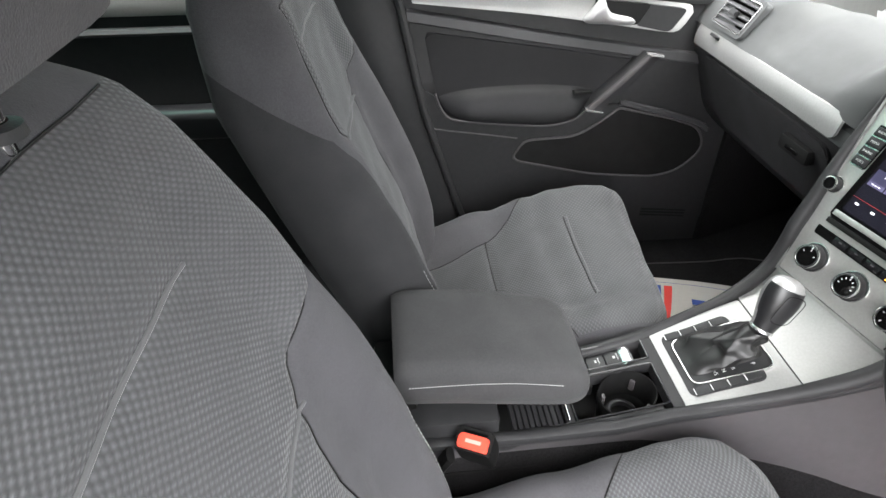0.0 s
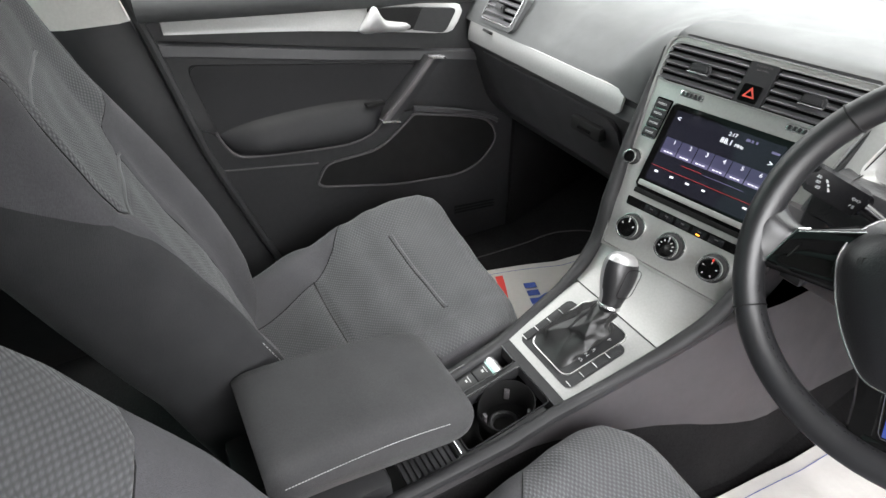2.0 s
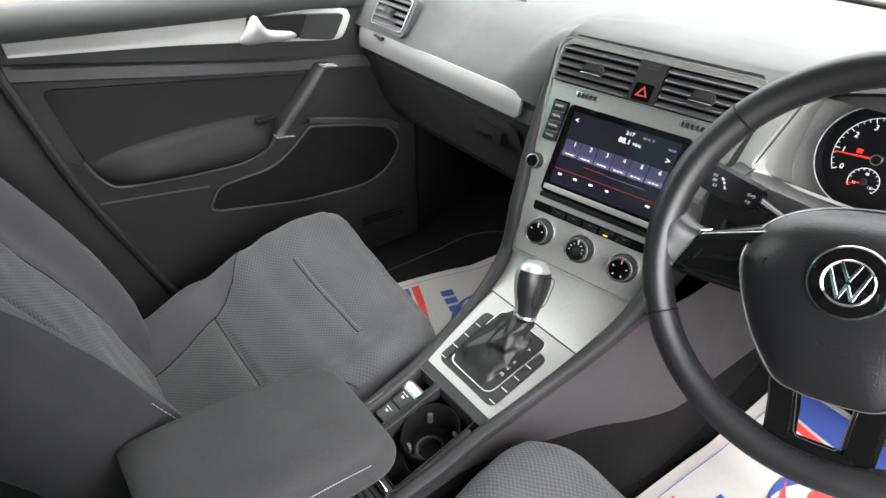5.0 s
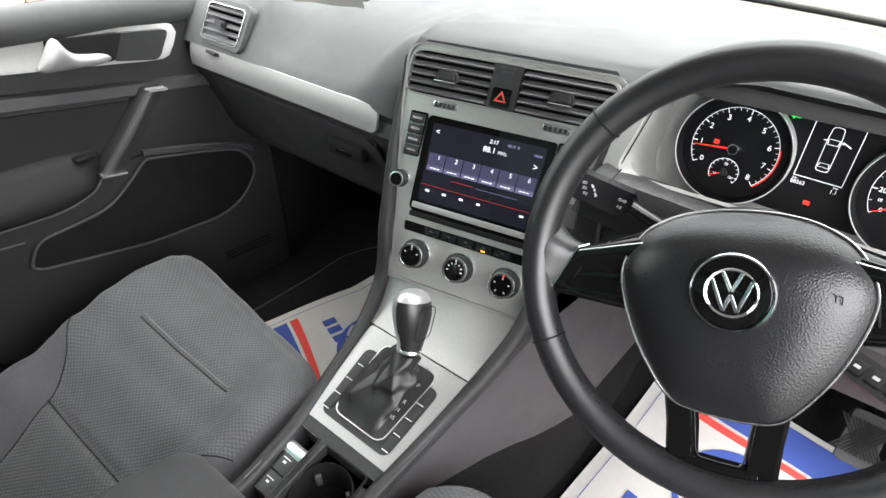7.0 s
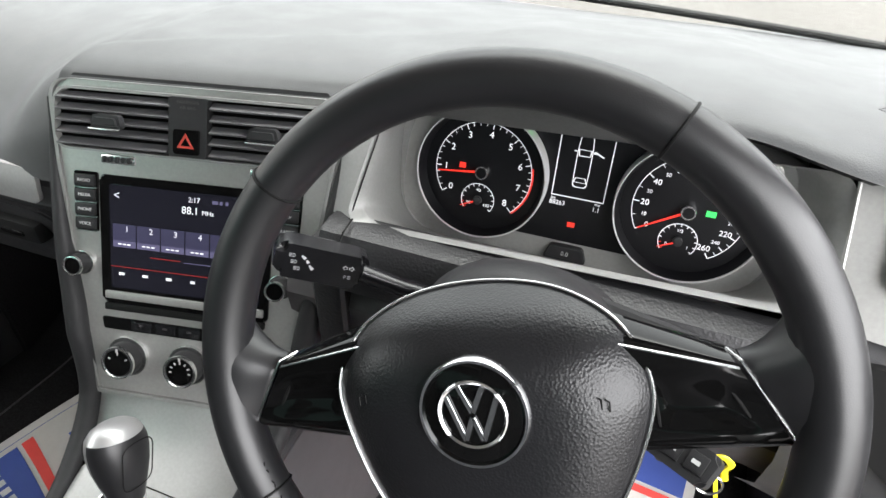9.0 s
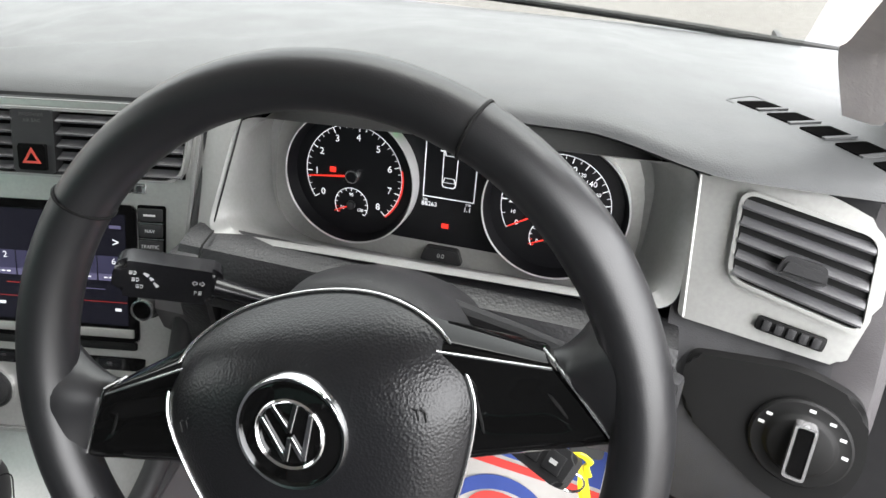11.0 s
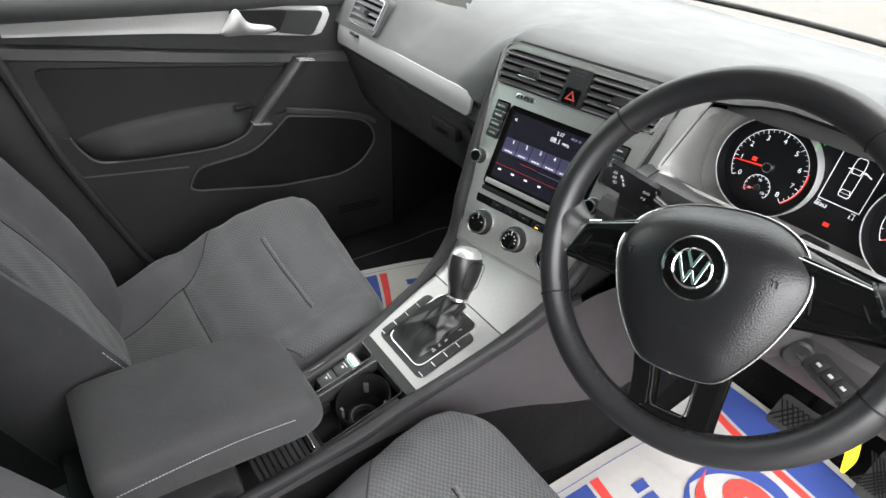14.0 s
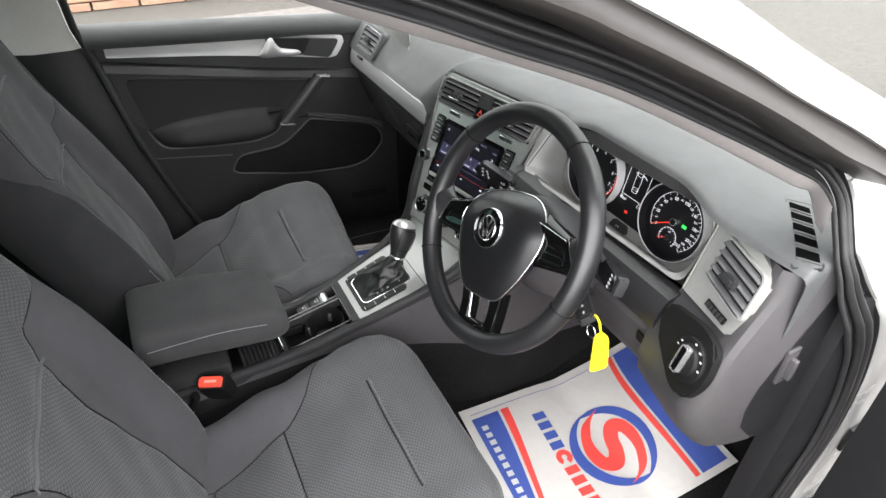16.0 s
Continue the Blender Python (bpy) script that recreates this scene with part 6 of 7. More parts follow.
for d, w, h0, h1 in ((-0.056, 0.050, -0.055, 0.044), (-0.060, 0.060, -0.066, 0.052), (-0.07, 0.068, -0.072, 0.058), (-0.10, 0.076, -0.088, 0.058), (-0.15, 0.080, -0.10, 0.048), (-0.20, 0.08, -0.11, 0.03)):
    cr.append([(w * math.cos(q), (h1 if math.sin(q) > 0 else -h0) * math.sin(q), d) for q in [2 * math.pi * j / 48 for j in range(48)]])
part("shroud", grid(cr, close_u=True, cap=True), M["hard"], col, at=COLUMN, smooth=60)
lowr = [[(p[0] * 1.02, p[1] * 1.02 - 0.001, p[2] + 0.001) for p in row[24:]] + [(row[0][0] * 1.02, row[0][1] * 1.02 - 0.001, row[0][2] + 0.001)] for row in cr]
part("lower_shroud", sheet(lowr, (0, 0.003, 0)), M["lower"], col, "grey lower half of the shroud", at=COLUMN, smooth=60)
su_ = Vector((0.82, 0.47, -0.30)).normalized()
sn_ = Vector((0.38, -0.90, 0.20))
sn_ = (sn_ - su_ * sn_.dot(su_)).normalized()
ST = axes((0.169, -0.090, 0.944), su_, sn_.cross(su_), sn_)
stl_ = thing("indicator_stalk", (0.18, -0.10, 0.94), "black indicator stalk with white symbols", "stalk")
part("paddle", slab(rounded([(-0.037, -0.0135), (0.035, -0.0165), (0.039, 0.0115), (-0.035, 0.0155)], 0.013, 9), -0.012, 0.008, 0.0055, 5), M["stalk"], stl_, at=ST)
part("arm", tube([(0.196, -0.078, 0.932), (0.225, -0.066, 0.916), (0.275, -0.050, 0.898)], [0.008, 0.0075, 0.009], 12), M["stalk"], stl_)
for u, v in ((-0.0225, 0.0058), (-0.0205, 0.0005), (-0.0175, -0.0048)):
    for k in range(3):
        dash_bar(stl_, u - 0.0018, v + 0.0011 - 0.0011 * k, 0.0022, 0.0005, 0.0081, M["white"], ST, "symbol")
    lamp = [(u, v + 0.0016), (u + 0.0012, v + 0.0013), (u + 0.0018, v), (u + 0.0012, v - 0.0013), (u, v - 0.0016)]
    part("symbol", ringslab(lamp, [(lerp(u + 0.0007, p[0], 0.68), lerp(v, p[1], 0.68)) for p in lamp], 0.0081, 0.0083), M["white"], stl_, at=ST, smooth=0)
for sgn in (-1, 1):
    c_ = Vector((0.0205 + sgn * 0.0024, 0.0015))
    tri_ = [c_ + Vector((sgn * 0.0022, 0)), c_ + Vector((0, 0.0022)), c_ + Vector((0, 0.0010)), c_ + Vector((-sgn * 0.0018, 0.0010)), c_ + Vector((-sgn * 0.0018, -0.0010)), c_ + Vector((0, -0.0010)), c_ + Vector((0, -0.0022))]
    part("symbol", ringslab(tri_, [c_.lerp(p, 0.66) for p in tri_], 0.0081, 0.0083), M["white"], stl_, at=ST, smooth=0)
for q, e in (((-0.0160, 0.0062), (-0.0128, 0.0040)), ((-0.0118, 0.0030), (-0.0100, 0.0008)), ((-0.0092, -0.0010), (-0.0062, -0.0042))):
    q, e = Vector(q), Vector(e)
    d = (e - q).normalized()
    n_2 = Vector((-d.y, d.x)) * 0.0013
    part("symbol", slab([q + n_2 * 0.5, q - n_2 * 0.5, e - n_2, e + n_2], 0.0081, 0.0083), M["white"], stl_, at=ST, smooth=0)
txt(stl_, "P", 0.0042, 0.0190, -0.0065, 0.0083, M["white"], ST)
for k in range(3):
    dash_bar(stl_, 0.0222, -0.0052 - 0.0012 * k, 0.0022, 0.0005, 0.0081, M["white"], ST, "symbol")
str_ = thing("wiper_stalk", (0.50, -0.11, 0.95), "black wiper stalk with white symbols", "stalk")
SR = axes((0.500, -0.112, 0.962), (0.93, -0.35, 0.0), (0.0, 0.32, 0.945), (-0.36, -0.88, 0.30))
part("paddle", slab(rounded([(-0.034, -0.011), (0.016, -0.013), (0.018, 0.013), (-0.032, 0.011)], 0.008, 4), -0.012, 0.008, 0.004, 4), M["stalk"], str_, at=SR)
part("arm", tube([(0.475, -0.10, 0.955), (0.43, -0.075, 0.945), (0.36, -0.055, 0.94)], [0.007, 0.006, 0.008], 10), M["hard"], str_)
part("tip", box(0.014, 0.022, -0.012, 0.012, -0.010, 0.005, 0.003), M["hard"], str_, "end switch", at=SR)
for k in range(4):
    dash_bar(str_, 0.006, 0.008 - 0.0055 * k, 0.005, 0.003, 0.0081, M["white"], SR, "symbol")

key = thing("car_key", (0.425, -0.08, 0.845), "black car key in the ignition with a yellow tag", "key")
part("lock", lathe([(0.016, -0.01), (0.016, 0.004), (0.013, 0.007), (0.0001, 0.007)], 24), M["hard"], key, at=axes((0.405, -0.068, 0.845), (0.9, 0.4, 0), (0, 0.2, 0.97), (0.4, -0.9, 0.2)))
part("blade", tube([(0.405, -0.07, 0.846), (0.425, -0.085, 0.853)], 0.004, 8), M["satin"], key)
KF = axes((0.447, -0.099, 0.864), (0.832, -0.531, 0.160), (0.345, 0.714, 0.609), (-0.438, -0.452, 0.777))
fob = part("fob", slab(rounded([(-0.030, -0.012), (0.034, -0.014), (0.036, 0.012), (-0.028, 0.013)], 0.006, 4), -0.006, 0.006, 0.003), M["hard"], key, "black remote fob", at=KF)
for k in range(3):
    b_ = part("button", box(-0.020 + 0.018 * k, -0.006 + 0.018 * k, -0.007, 0.007, 0.006, 0.0075, 0.001), M["hard"], fob, at=KF)
    dash_bar(fob, -0.013 + 0.018 * k, 0, 0.006, 0.003, 0.0076, M["white"], KF, "symbol")
part("ring", tube([(0.478 + 0.009 * math.cos(q), -0.108, 0.846 + 0.011 * math.sin(q)) for q in [2 * math.pi * j / 20 for j in range(20)]], 0.0009, 6, closed=True), M["satin"], key)
loop_ = spline([Vector(p) for p in ((0.472, -0.104, 0.860), (0.473, -0.106, 0.872), (0.480, -0.106, 0.876), (0.487, -0.104, 0.868), (0.486, -0.100, 0.856), (0.490, -0.097, 0.842))], 5)
part("tie", tube(loop_, 0.0026, 8, flat=0.5), M["yellow"], key, "yellow strap tied in a loop")
TG = axes((0.492, -0.097, 0.812), (0, 1, 0), (-0.26, 0, 0.966), (0.966, 0, 0.26))
part("tag", slab(rounded([(-0.019, -0.030), (0.015, -0.034), (0.018, 0.018), (0.006, 0.032), (-0.008, 0.030)], 0.006, 4), -0.0014, 0.0014, 0.0008), M["yellow"], key, "yellow plastic tag", at=TG)

# pedals
for nm, x, y, z, w, h, lab in (("brake_pedal", 0.390, 0.238, 0.482, 0.085, 0.060, "black rubber brake pedal"), ("accelerator_pedal", 0.527, 0.230, 0.492, 0.05, 0.085, "black accelerator pedal")):
    pd = thing(nm, (x, y + 0.1, FLOOR + 0.05), lab + " with a ribbed pad", "pedal")
    PD = axes((x, y, z), (1, 0, 0), (0, 0.70, 0.714), (0, -0.714, 0.70))
    pp = part("pad", slab(rect(-w / 2, w / 2, -h / 2, h / 2, 0.008), -0.006, 0.006, 0.002), M["rubber"], pd, at=PD)
    for k in range(-3, 4):
        for a in (35, -35):
            bm = box(-0.0014, 0.0014, -h * 0.40, h * 0.40, 0.006, 0.0078, 0)
            part("rib", bm, M["black"], pp, at=PD @ Matrix.Translation((k * w / 9, 0, 0)) @ Matrix.Rotation(radians(a), 4, "Z"))
    part("arm", tube([(x, y + 0.01, z), (x - 0.005, y + 0.09, z + 0.02), (x - 0.01, y + 0.16, z + 0.15)], 0.009, 8), M["black"], pd)
# ---- front seats ----
def seat(x0, lean, cy, label, cz=0.0, stitched=False, panel=1.05, yoke=1.1425):
    """A front seat; lean: (z, y) of the backrest's front, cy: shift of the cushion."""
    s = thing("front_seat", (x0, -0.48 + cy, FLOOR), label, "car seat", "front seats")
    hw = 0.238
    zc = [(-0.74, 0.470), (-0.661, 0.486), (-0.515, 0.527), (-0.42, 0.561), (-0.365, 0.578), (-0.31, 0.586), (-0.27, 0.582), (-0.245, 0.568), (-0.232, 0.540)]
    ysd = list(np.arange(-0.74, -0.25, 0.0055))
    rows_y = [(y, curve(zc, y)) for y in ysd] + [(-0.246, 0.568), (-0.239, 0.556), (-0.231, 0.536), (-0.227, 0.505), (-0.231, 0.46), (-0.24, 0.42)]
    keys1 = [(0, 0), (.15, 0), (.3, .001), (.44, .003), (.52, .006), (.58, .010), (.64, .020), (.72, .030), (.80, .034), (.88, .026), (.94, .008), (.985, -.018)]
    skirt = [(1.0, -.035), (1.005, -.06), (.99, -.10), (.95, -.14)]
    CK, CB = 14, 10

    def edge_c(y):
        return line([(-0.74, 0.40), (-0.665, 0.37), (-0.592, 0.42), (-0.52, 0.50), (-0.468, 0.66), (-0.422, 0.92), (-0.400, 1.05)], y)

    pts, cols = [], []
    for y, z in rows_y:
        front_ = max(0.0, (y + 0.37) / 0.14)
        w = hw * (1 - 0.05 * front_ ** 3)
        amp = flow([(-0.76, 1.15), (-0.55, 1.08), (-0.44, 0.80), (-0.36, 0.52), (-0.29, 0.36), (-0.2, 0.25)], y)
        amp_door = flow([(-0.76, 1.10), (-0.55, 1.08), (-0.44, 1.0), (-0.36, 0.92), (-0.29, 0.78), (-0.2, 0.6)], y)
        e = min(0.915, edge_c(y))
        side = [k / CK * e for k in range(CK + 1)] + [lerp(e, 0.985, k / CB) for k in range(1, CB + 1)]
        half = [(a, float(np.interp(a, [q[0] for q in keys1], [q[1] for q in keys1]))) for a in side] + skirt
        full = [(-a, d) for a, d in half[:0:-1]] + half
        row = []
        for a, d in full:
            dd = d * (amp_door if x0 < 0 and a < 0 else amp) if d > 0 else d
            if d > -0.02:
                dd -= 0.003 * math.exp(-((abs(a) - edge_c(y)) / 0.025) ** 2) * min(1.0, max(0.0, (-0.43 - y) / 0.06))
            if abs(a) < 0.56:
                for ys_, am in ((-0.523, 0.010), (-0.355, 0.006), (-0.664, 0.007)):
                    dd -= am * math.exp(-((y - ys_) / 0.0075) ** 2) * max(0.0, 1 - (abs(a) / (0.5 if ys_ > -0.6 else 0.42)) ** 8)
            dd += 0.003 * math.sin(a * 2 + y * 9) * (abs(a) < 0.6) + 0.0012 * math.sin(a * 11 + y * 37)
            zz = z + cz + dd
            if d < -0.02:
                zz = max(zz, 0.40) if y < -0.246 else min(zz, z + cz)
            out = 1.0 if x0 < 0 and a < 0 else 0.0
            zz += 0.012 * out * max(0.0, front_) * abs(a) if d > -0.02 else 0.0
            row.append((x0 + a * lerp(w, hw, 0.75 * out), y + cy + (0.024 * max(0.0, min(1.0, front_)) * max(0.0, 1 - (a + 0.25) ** 2) if x0 < 0 else 0.0) + 0.016 * out * max(0.0, front_) * min(1.0, abs(a) * 1.4) - (0.042 - 0.020 * out) * max(0.0, (abs(a) - 0.5) / 0.5) ** 2.3 * max(0.0, min(1.0, front_)), zz))
        pts.append(row)
        cols.append([a for a, d in full])
    nc = len(cols[0])
    mid = nc // 2
    faces = {"knit": [], "fabric": [], "fabric2": []}
    for i in range(len(pts) - 1):
        for j in range(nc - 1):
            k = min(abs(j - mid), abs(j + 1 - mid))
            faces["knit" if k < CK else "fabric" if j < mid else "fabric2"].append((i, j))
    run = [0.0]
    for (ya, za), (yb, zb) in zip(rows_y, rows_y[1:]):
        run.append(run[-1] + math.hypot(yb - ya, zb - za))
    for kind_, lst in faces.items():
        bm = bmesh.new()
        vm = {}

        def vert(i, j):
            if (i, j) not in vm:
                vm[i, j] = bm.verts.new(pts[i][j])
            return vm[i, j]
        lay = bm.loops.layers.uv.new("UVMap")
        for i, j in lst:
            fc = bm.faces.new((vert(i, j), vert(i, j + 1), vert(i + 1, j + 1), vert(i + 1, j)))
            for lp, (ii, jj) in zip(fc.loops, ((i, j), (i, j + 1), (i + 1, j + 1), (i + 1, j))):
                lp[lay].uv = (cols[ii][jj] * hw, run[ii])
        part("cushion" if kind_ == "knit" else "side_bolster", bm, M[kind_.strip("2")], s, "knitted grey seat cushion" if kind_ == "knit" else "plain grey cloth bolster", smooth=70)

    def on_seat(a, y):
        i = min(range(len(rows_y)), key=lambda q: abs(rows_y[q][0] - y))
        return Vector((x0, 0, 0)) + Vector([float(np.interp(a, cols[i], [p[c] for p in pts[i]])) for c in range(3)]) - Vector((x0, 0, 0))

    part("seam", tube([on_seat(a, -0.523) + Vector((0, 0, 0.0004)) for a in np.linspace(-0.50, 0.50, 20)], 0.0016, 6), M["black"], s)
    part("seam", tube([on_seat(a, -0.664) + Vector((0, 0, 0.0004)) for a in np.linspace(-0.36, 0.36, 16)], 0.0011, 6), M["black"], s)
    part("seam", tube([on_seat(a, -0.3605) + Vector((0, 0, 0.0004)) for a in np.linspace(-0.50, 0.50, 20)], 0.0014, 6), M["black"], s)
    part("welt", tube([on_seat(a, -0.355) + Vector((0, 0, 0.0012)) for a in np.linspace(-0.50, 0.50, 20)], 0.0018, 8), M["knit2"], s, "raised seam of the cushion")
    for sg in (-1, 1):
        part("seam", tube([on_seat(sg * min(0.97, edge_c(y)), y) + Vector((0, 0, 0.0006)) for y in np.arange(-0.735, -0.405, 0.0055)], 0.0010, 6), M["black"], s)
    # backrest
    keys2 = [(0, 0), (.2, 0), (.40, .002), (.50, .004), (.56, .008), (.66, .026), (.76, .040), (.86, .043), (.93, .034), (.98, .012), (1.0, -.02), (1.0, -.06), (.98, -.095), (.90, -.115), (.6, -.128), (.3, -.132), (0, -.133)]
    section = spline([Vector((a, d, 0)) for a, d in keys2], 6)
    back = [(p.x, p.y) for p in section if p.y <= -0.02]
    front = [(p.x, p.y) for p in section if p.y > -0.02]
    NK, NB = 16, 12
    nh = NK + NB + 1 + len(back)
    n2 = 2 * nh - 2
    zs = list(np.arange(0.47, 1.10, 0.0075)) + [1.105, 1.115, 1.125, 1.135, 1.142, 1.145, 1.148, 1.155, 1.162, 1.168, 1.173, 1.177, 1.179]

    def edge_a(z):
        return line([(0.47, 0.50), (0.62, 0.47), (0.72, 0.385), (0.80, 0.345), (0.85, 0.36), (0.885, 0.42), (0.917, 0.53), (0.935, 0.72), (0.955, panel)], z)

    rows, profs = [], []
    for z in zs:
        yf = line(lean, z)
        w = line([(0.47, 0.205), (0.60, 0.228), (0.75, 0.240), (0.90, 0.240), (1.0, 0.236), (1.06, 0.224), (1.10, 0.210), (1.14, 0.188), (1.162, 0.16), (1.179, 0.11)], z)
        amp = line([(0.47, 0.5), (0.58, 1.0), (0.82, 1.0), (0.95, 0.65), (1.08, 0.3), (1.18, 0.0)], z)
        deep = line([(0.47, 1.0), (1.0, 0.95), (1.10, 0.85), (1.15, 0.66), (1.17, 0.4), (1.179, 0.1)], z)
        fwd = line([(0.47, 0), (1.09, 0), (1.14, 0.008), (1.160, 0.03), (1.179, 0.05)], z)
        e = min(0.985, edge_a(z))
        side = [k / NK * e for k in range(NK + 1)] + [lerp(e, 0.995, k / NB) for k in range(1, NB + 1)]
        half = [(a, float(np.interp(a, [q[0] for q in front], [q[1] for q in front]))) for a in side] + back
        row = []
        for a, d in half + [(-a, d) for a, d in half[-2:0:-1]]:
            dent = 0.0
            if d > -0.01 and abs(a) < 0.5:
                for zw in (0.885, 1.04):
                    dent += 0.005 * math.exp(-((z - zw) / 0.007) ** 2) * max(0.0, 1 - (abs(a) / 0.48) ** 6)
            if d > -0.02:
                dent += 0.004 * math.exp(-((abs(a) - edge_a(z)) / 0.03) ** 2) + 0.003 * math.exp(-((z - yoke) / 0.005) ** 2)
            wave = 0.0016 * math.sin(a * 9 + z * 31) * math.sin(z * 23 + a * 5) if d > -0.02 else 0
            row.append((x0 + a * w, yf - fwd + (d * amp if d > 0 else d * deep) - dent + wave, z))
        rows.append(row)
        profs.append([a for a, d in half] + [-a for a, d in half[-2:0:-1]])

    groups = {"knit": [], "fabric": [], "fabric2": [], "top": [], "shell": []}
    for i in range(len(rows) - 1):
        for j in range(n2):
            k = min(j, n2 - 1 - j)
            zz = (zs[i] + zs[i + 1]) / 2
            deep_ = back[min(len(back) - 1, max(0, k - NK - NB - 1))][1] if k > NK + NB else 0.0
            if zz < 1.105 and (deep_ < -0.035 or (x0 < 0 and k > NK + NB - 4)):
                g = "shell"
            elif zz > yoke:
                g = "top"
            elif k < NK:
                g = "knit"
            else:
                g = "fabric2" if j < n2 / 2 else "fabric"
            groups[g].append((i, j))
    for g, lst in groups.items():
        bm = bmesh.new()
        vm = {}

        def vert2(i, j):
            if (i, j) not in vm:
                vm[i, j] = bm.verts.new(rows[i][j])
            return vm[i, j]
        lay = bm.loops.layers.uv.new("UVMap")
        for i, j in lst:
            quad = ((i, j), (i, (j + 1) % n2), (i + 1, (j + 1) % n2), (i + 1, j))
            fc = bm.faces.new([vert2(*q) for q in quad])
            for lp, (ii, jj) in zip(fc.loops, quad):
                lp[lay].uv = (profs[ii][jj] * 0.238, zs[ii] * 1.05)
        if g == "top":
            bm.faces.new([vert2(len(rows) - 1, j) for j in range(n2)])
        if g == "shell":
            # the darker cover ends at a slanting seam
            co_, no_ = Vector((0, line(lean, 1.0) - 0.035, 0.998)), Vector((0, 0.545, 0.838))
            up_ = bm.copy()
            bmesh.ops.bisect_plane(bm, geom=bm.faces[:] + bm.edges[:] + bm.verts[:], plane_co=co_, plane_no=no_, clear_outer=True)
            bmesh.ops.bisect_plane(up_, geom=up_.faces[:] + up_.edges[:] + up_.verts[:], plane_co=co_, plane_no=no_, clear_inner=True)
            part("shoulder_side", up_, M["fabric"], s, "plain grey cloth side of the shoulder", smooth=70)
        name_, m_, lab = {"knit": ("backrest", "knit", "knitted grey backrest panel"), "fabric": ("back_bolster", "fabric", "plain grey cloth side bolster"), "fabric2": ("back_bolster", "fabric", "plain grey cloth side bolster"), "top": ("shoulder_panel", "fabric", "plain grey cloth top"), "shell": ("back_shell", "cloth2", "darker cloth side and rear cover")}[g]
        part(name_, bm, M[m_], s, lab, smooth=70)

    def on_back(a, z):
        """The point at the share a of the half width and the height z."""
        i = min(range(len(zs)), key=lambda q: abs(zs[q] - z))
        al = profs[i][:NK + NB + 1]
        k = max(0, min(NK + NB - 1, int(np.searchsorted(al, abs(a))) - 1))
        f = (abs(a) - al[k]) / max(1e-6, al[k + 1] - al[k])
        j0, j1 = (k, k + 1) if a >= 0 else ((n2 - k) % n2, n2 - k - 1)
        return Vector(rows[i][j0]).lerp(Vector(rows[i][j1]), f)

    for sg in (-1, 1):
        part("seam", tube([on_back(sg * min(0.97, edge_a(z)), z) + Vector((0, 0.0006, 0)) for z in np.arange(0.50, 0.953 if panel > 1 else 1.10, 0.0075)], 0.0010, 6), M["black"], s)
        stl = [on_back(sg * 0.90, z) + Vector((0, 0.0012, 0)) for z in np.arange(0.53, 0.74, 0.0075)] if stitched else []
        for p, q in zip(stl, stl[1:]):
            part("stitch", tube([p.lerp(q, 0.15), p.lerp(q, 0.75)], 0.0006, 5), M["thread"], s)
    for zw in (0.885, 1.04):
        part("welt", tube([on_back(a, zw) + Vector((0, 0.001, 0.0)) for a in np.linspace(-0.45, 0.45, 24)], 0.0020, 8), M["knit2"], s, "raised seam of the backrest panel")
    part("seam", tube([on_back(a, yoke) + Vector((0, 0.0012, 0)) for a in np.linspace(-0.90, 0.90, 30)], 0.0010, 6), M["black"], s)
    # headrest on two posts
    hy = line(lean, 1.14) + 0.004
    hr = []
    for z, w, d0, d1 in ((1.202, 0.09, 0.036, -0.03), (1.210, 0.118, 0.050, -0.040), (1.25, 0.130, 0.058, -0.046), (1.32, 0.132, 0.056, -0.048), (1.37, 0.124, 0.050, -0.045), (1.395, 0.105, 0.036, -0.038), (1.405, 0.08, 0.02, -0.02)):
        row = []
        for q in [2 * math.pi * k / 32 for k in range(32)]:
            c_, s_ = math.cos(q), math.sin(q)
            row.append((x0 + w * math.copysign(abs(c_) ** 0.5, c_), hy + lerp(d1, d0, (math.copysign(abs(s_) ** 0.6, s_) + 1) / 2), z))
        hr.append(row)
    part("headrest", grid(hr, close_u=True, cap=True), M["fabric"], s, "grey cloth headrest", smooth=70)
    for sx in (-0.07, 0.07):
        part("post", tube([(x0 + sx, hy - 0.022, 1.14), (x0 + sx, hy - 0.022, 1.24)], 0.006, 12), M["chrome"], s, "chrome headrest post")
        part("collar", lathe([(0.014, 0), (0.013, 0.006), (0.007, 0.008)], 20), M["hard"], s, at=Matrix.Translation((x0 + sx, hy - 0.022, 1.152)))
    part("base", box(x0 - 0.205, x0 + 0.205, -0.70 + cy, -0.27 + cy, 0.385, 0.47, 0.02), M["hard"], s, "dark plastic seat base")
    for sx in (-0.19, 0.19):
        part("runner", box(x0 + sx - 0.018, x0 + sx + 0.018, -0.74 + cy, -0.26 + cy, FLOOR, FLOOR + 0.055, 0.004), M["black"], s)
    return s


seat(-0.350, [(0.47, -0.650), (0.60, -0.680), (0.69, -0.702), (0.845, -0.762), (0.984, -0.812), (1.14, -0.845)], 0.0, "grey cloth front passenger seat, upright and empty", 0.0, True, 0.86, 1.105)
seat(0.327, [(0.47, -0.675), (0.633, -0.725), (0.866, -0.797), (0.977, -0.838), (1.14, -0.895)], -0.01, "grey cloth driver's seat with knitted centre panels", 0.018, True)

# belt buckle by the driver's seat
bk = thing("seat_belt_buckle", (0.075, -0.66, 0.45), "black seat belt buckle with a red release button", "seat belt buckle")
bn_ = Vector((0.32, -0.22, 0.92)).normalized()
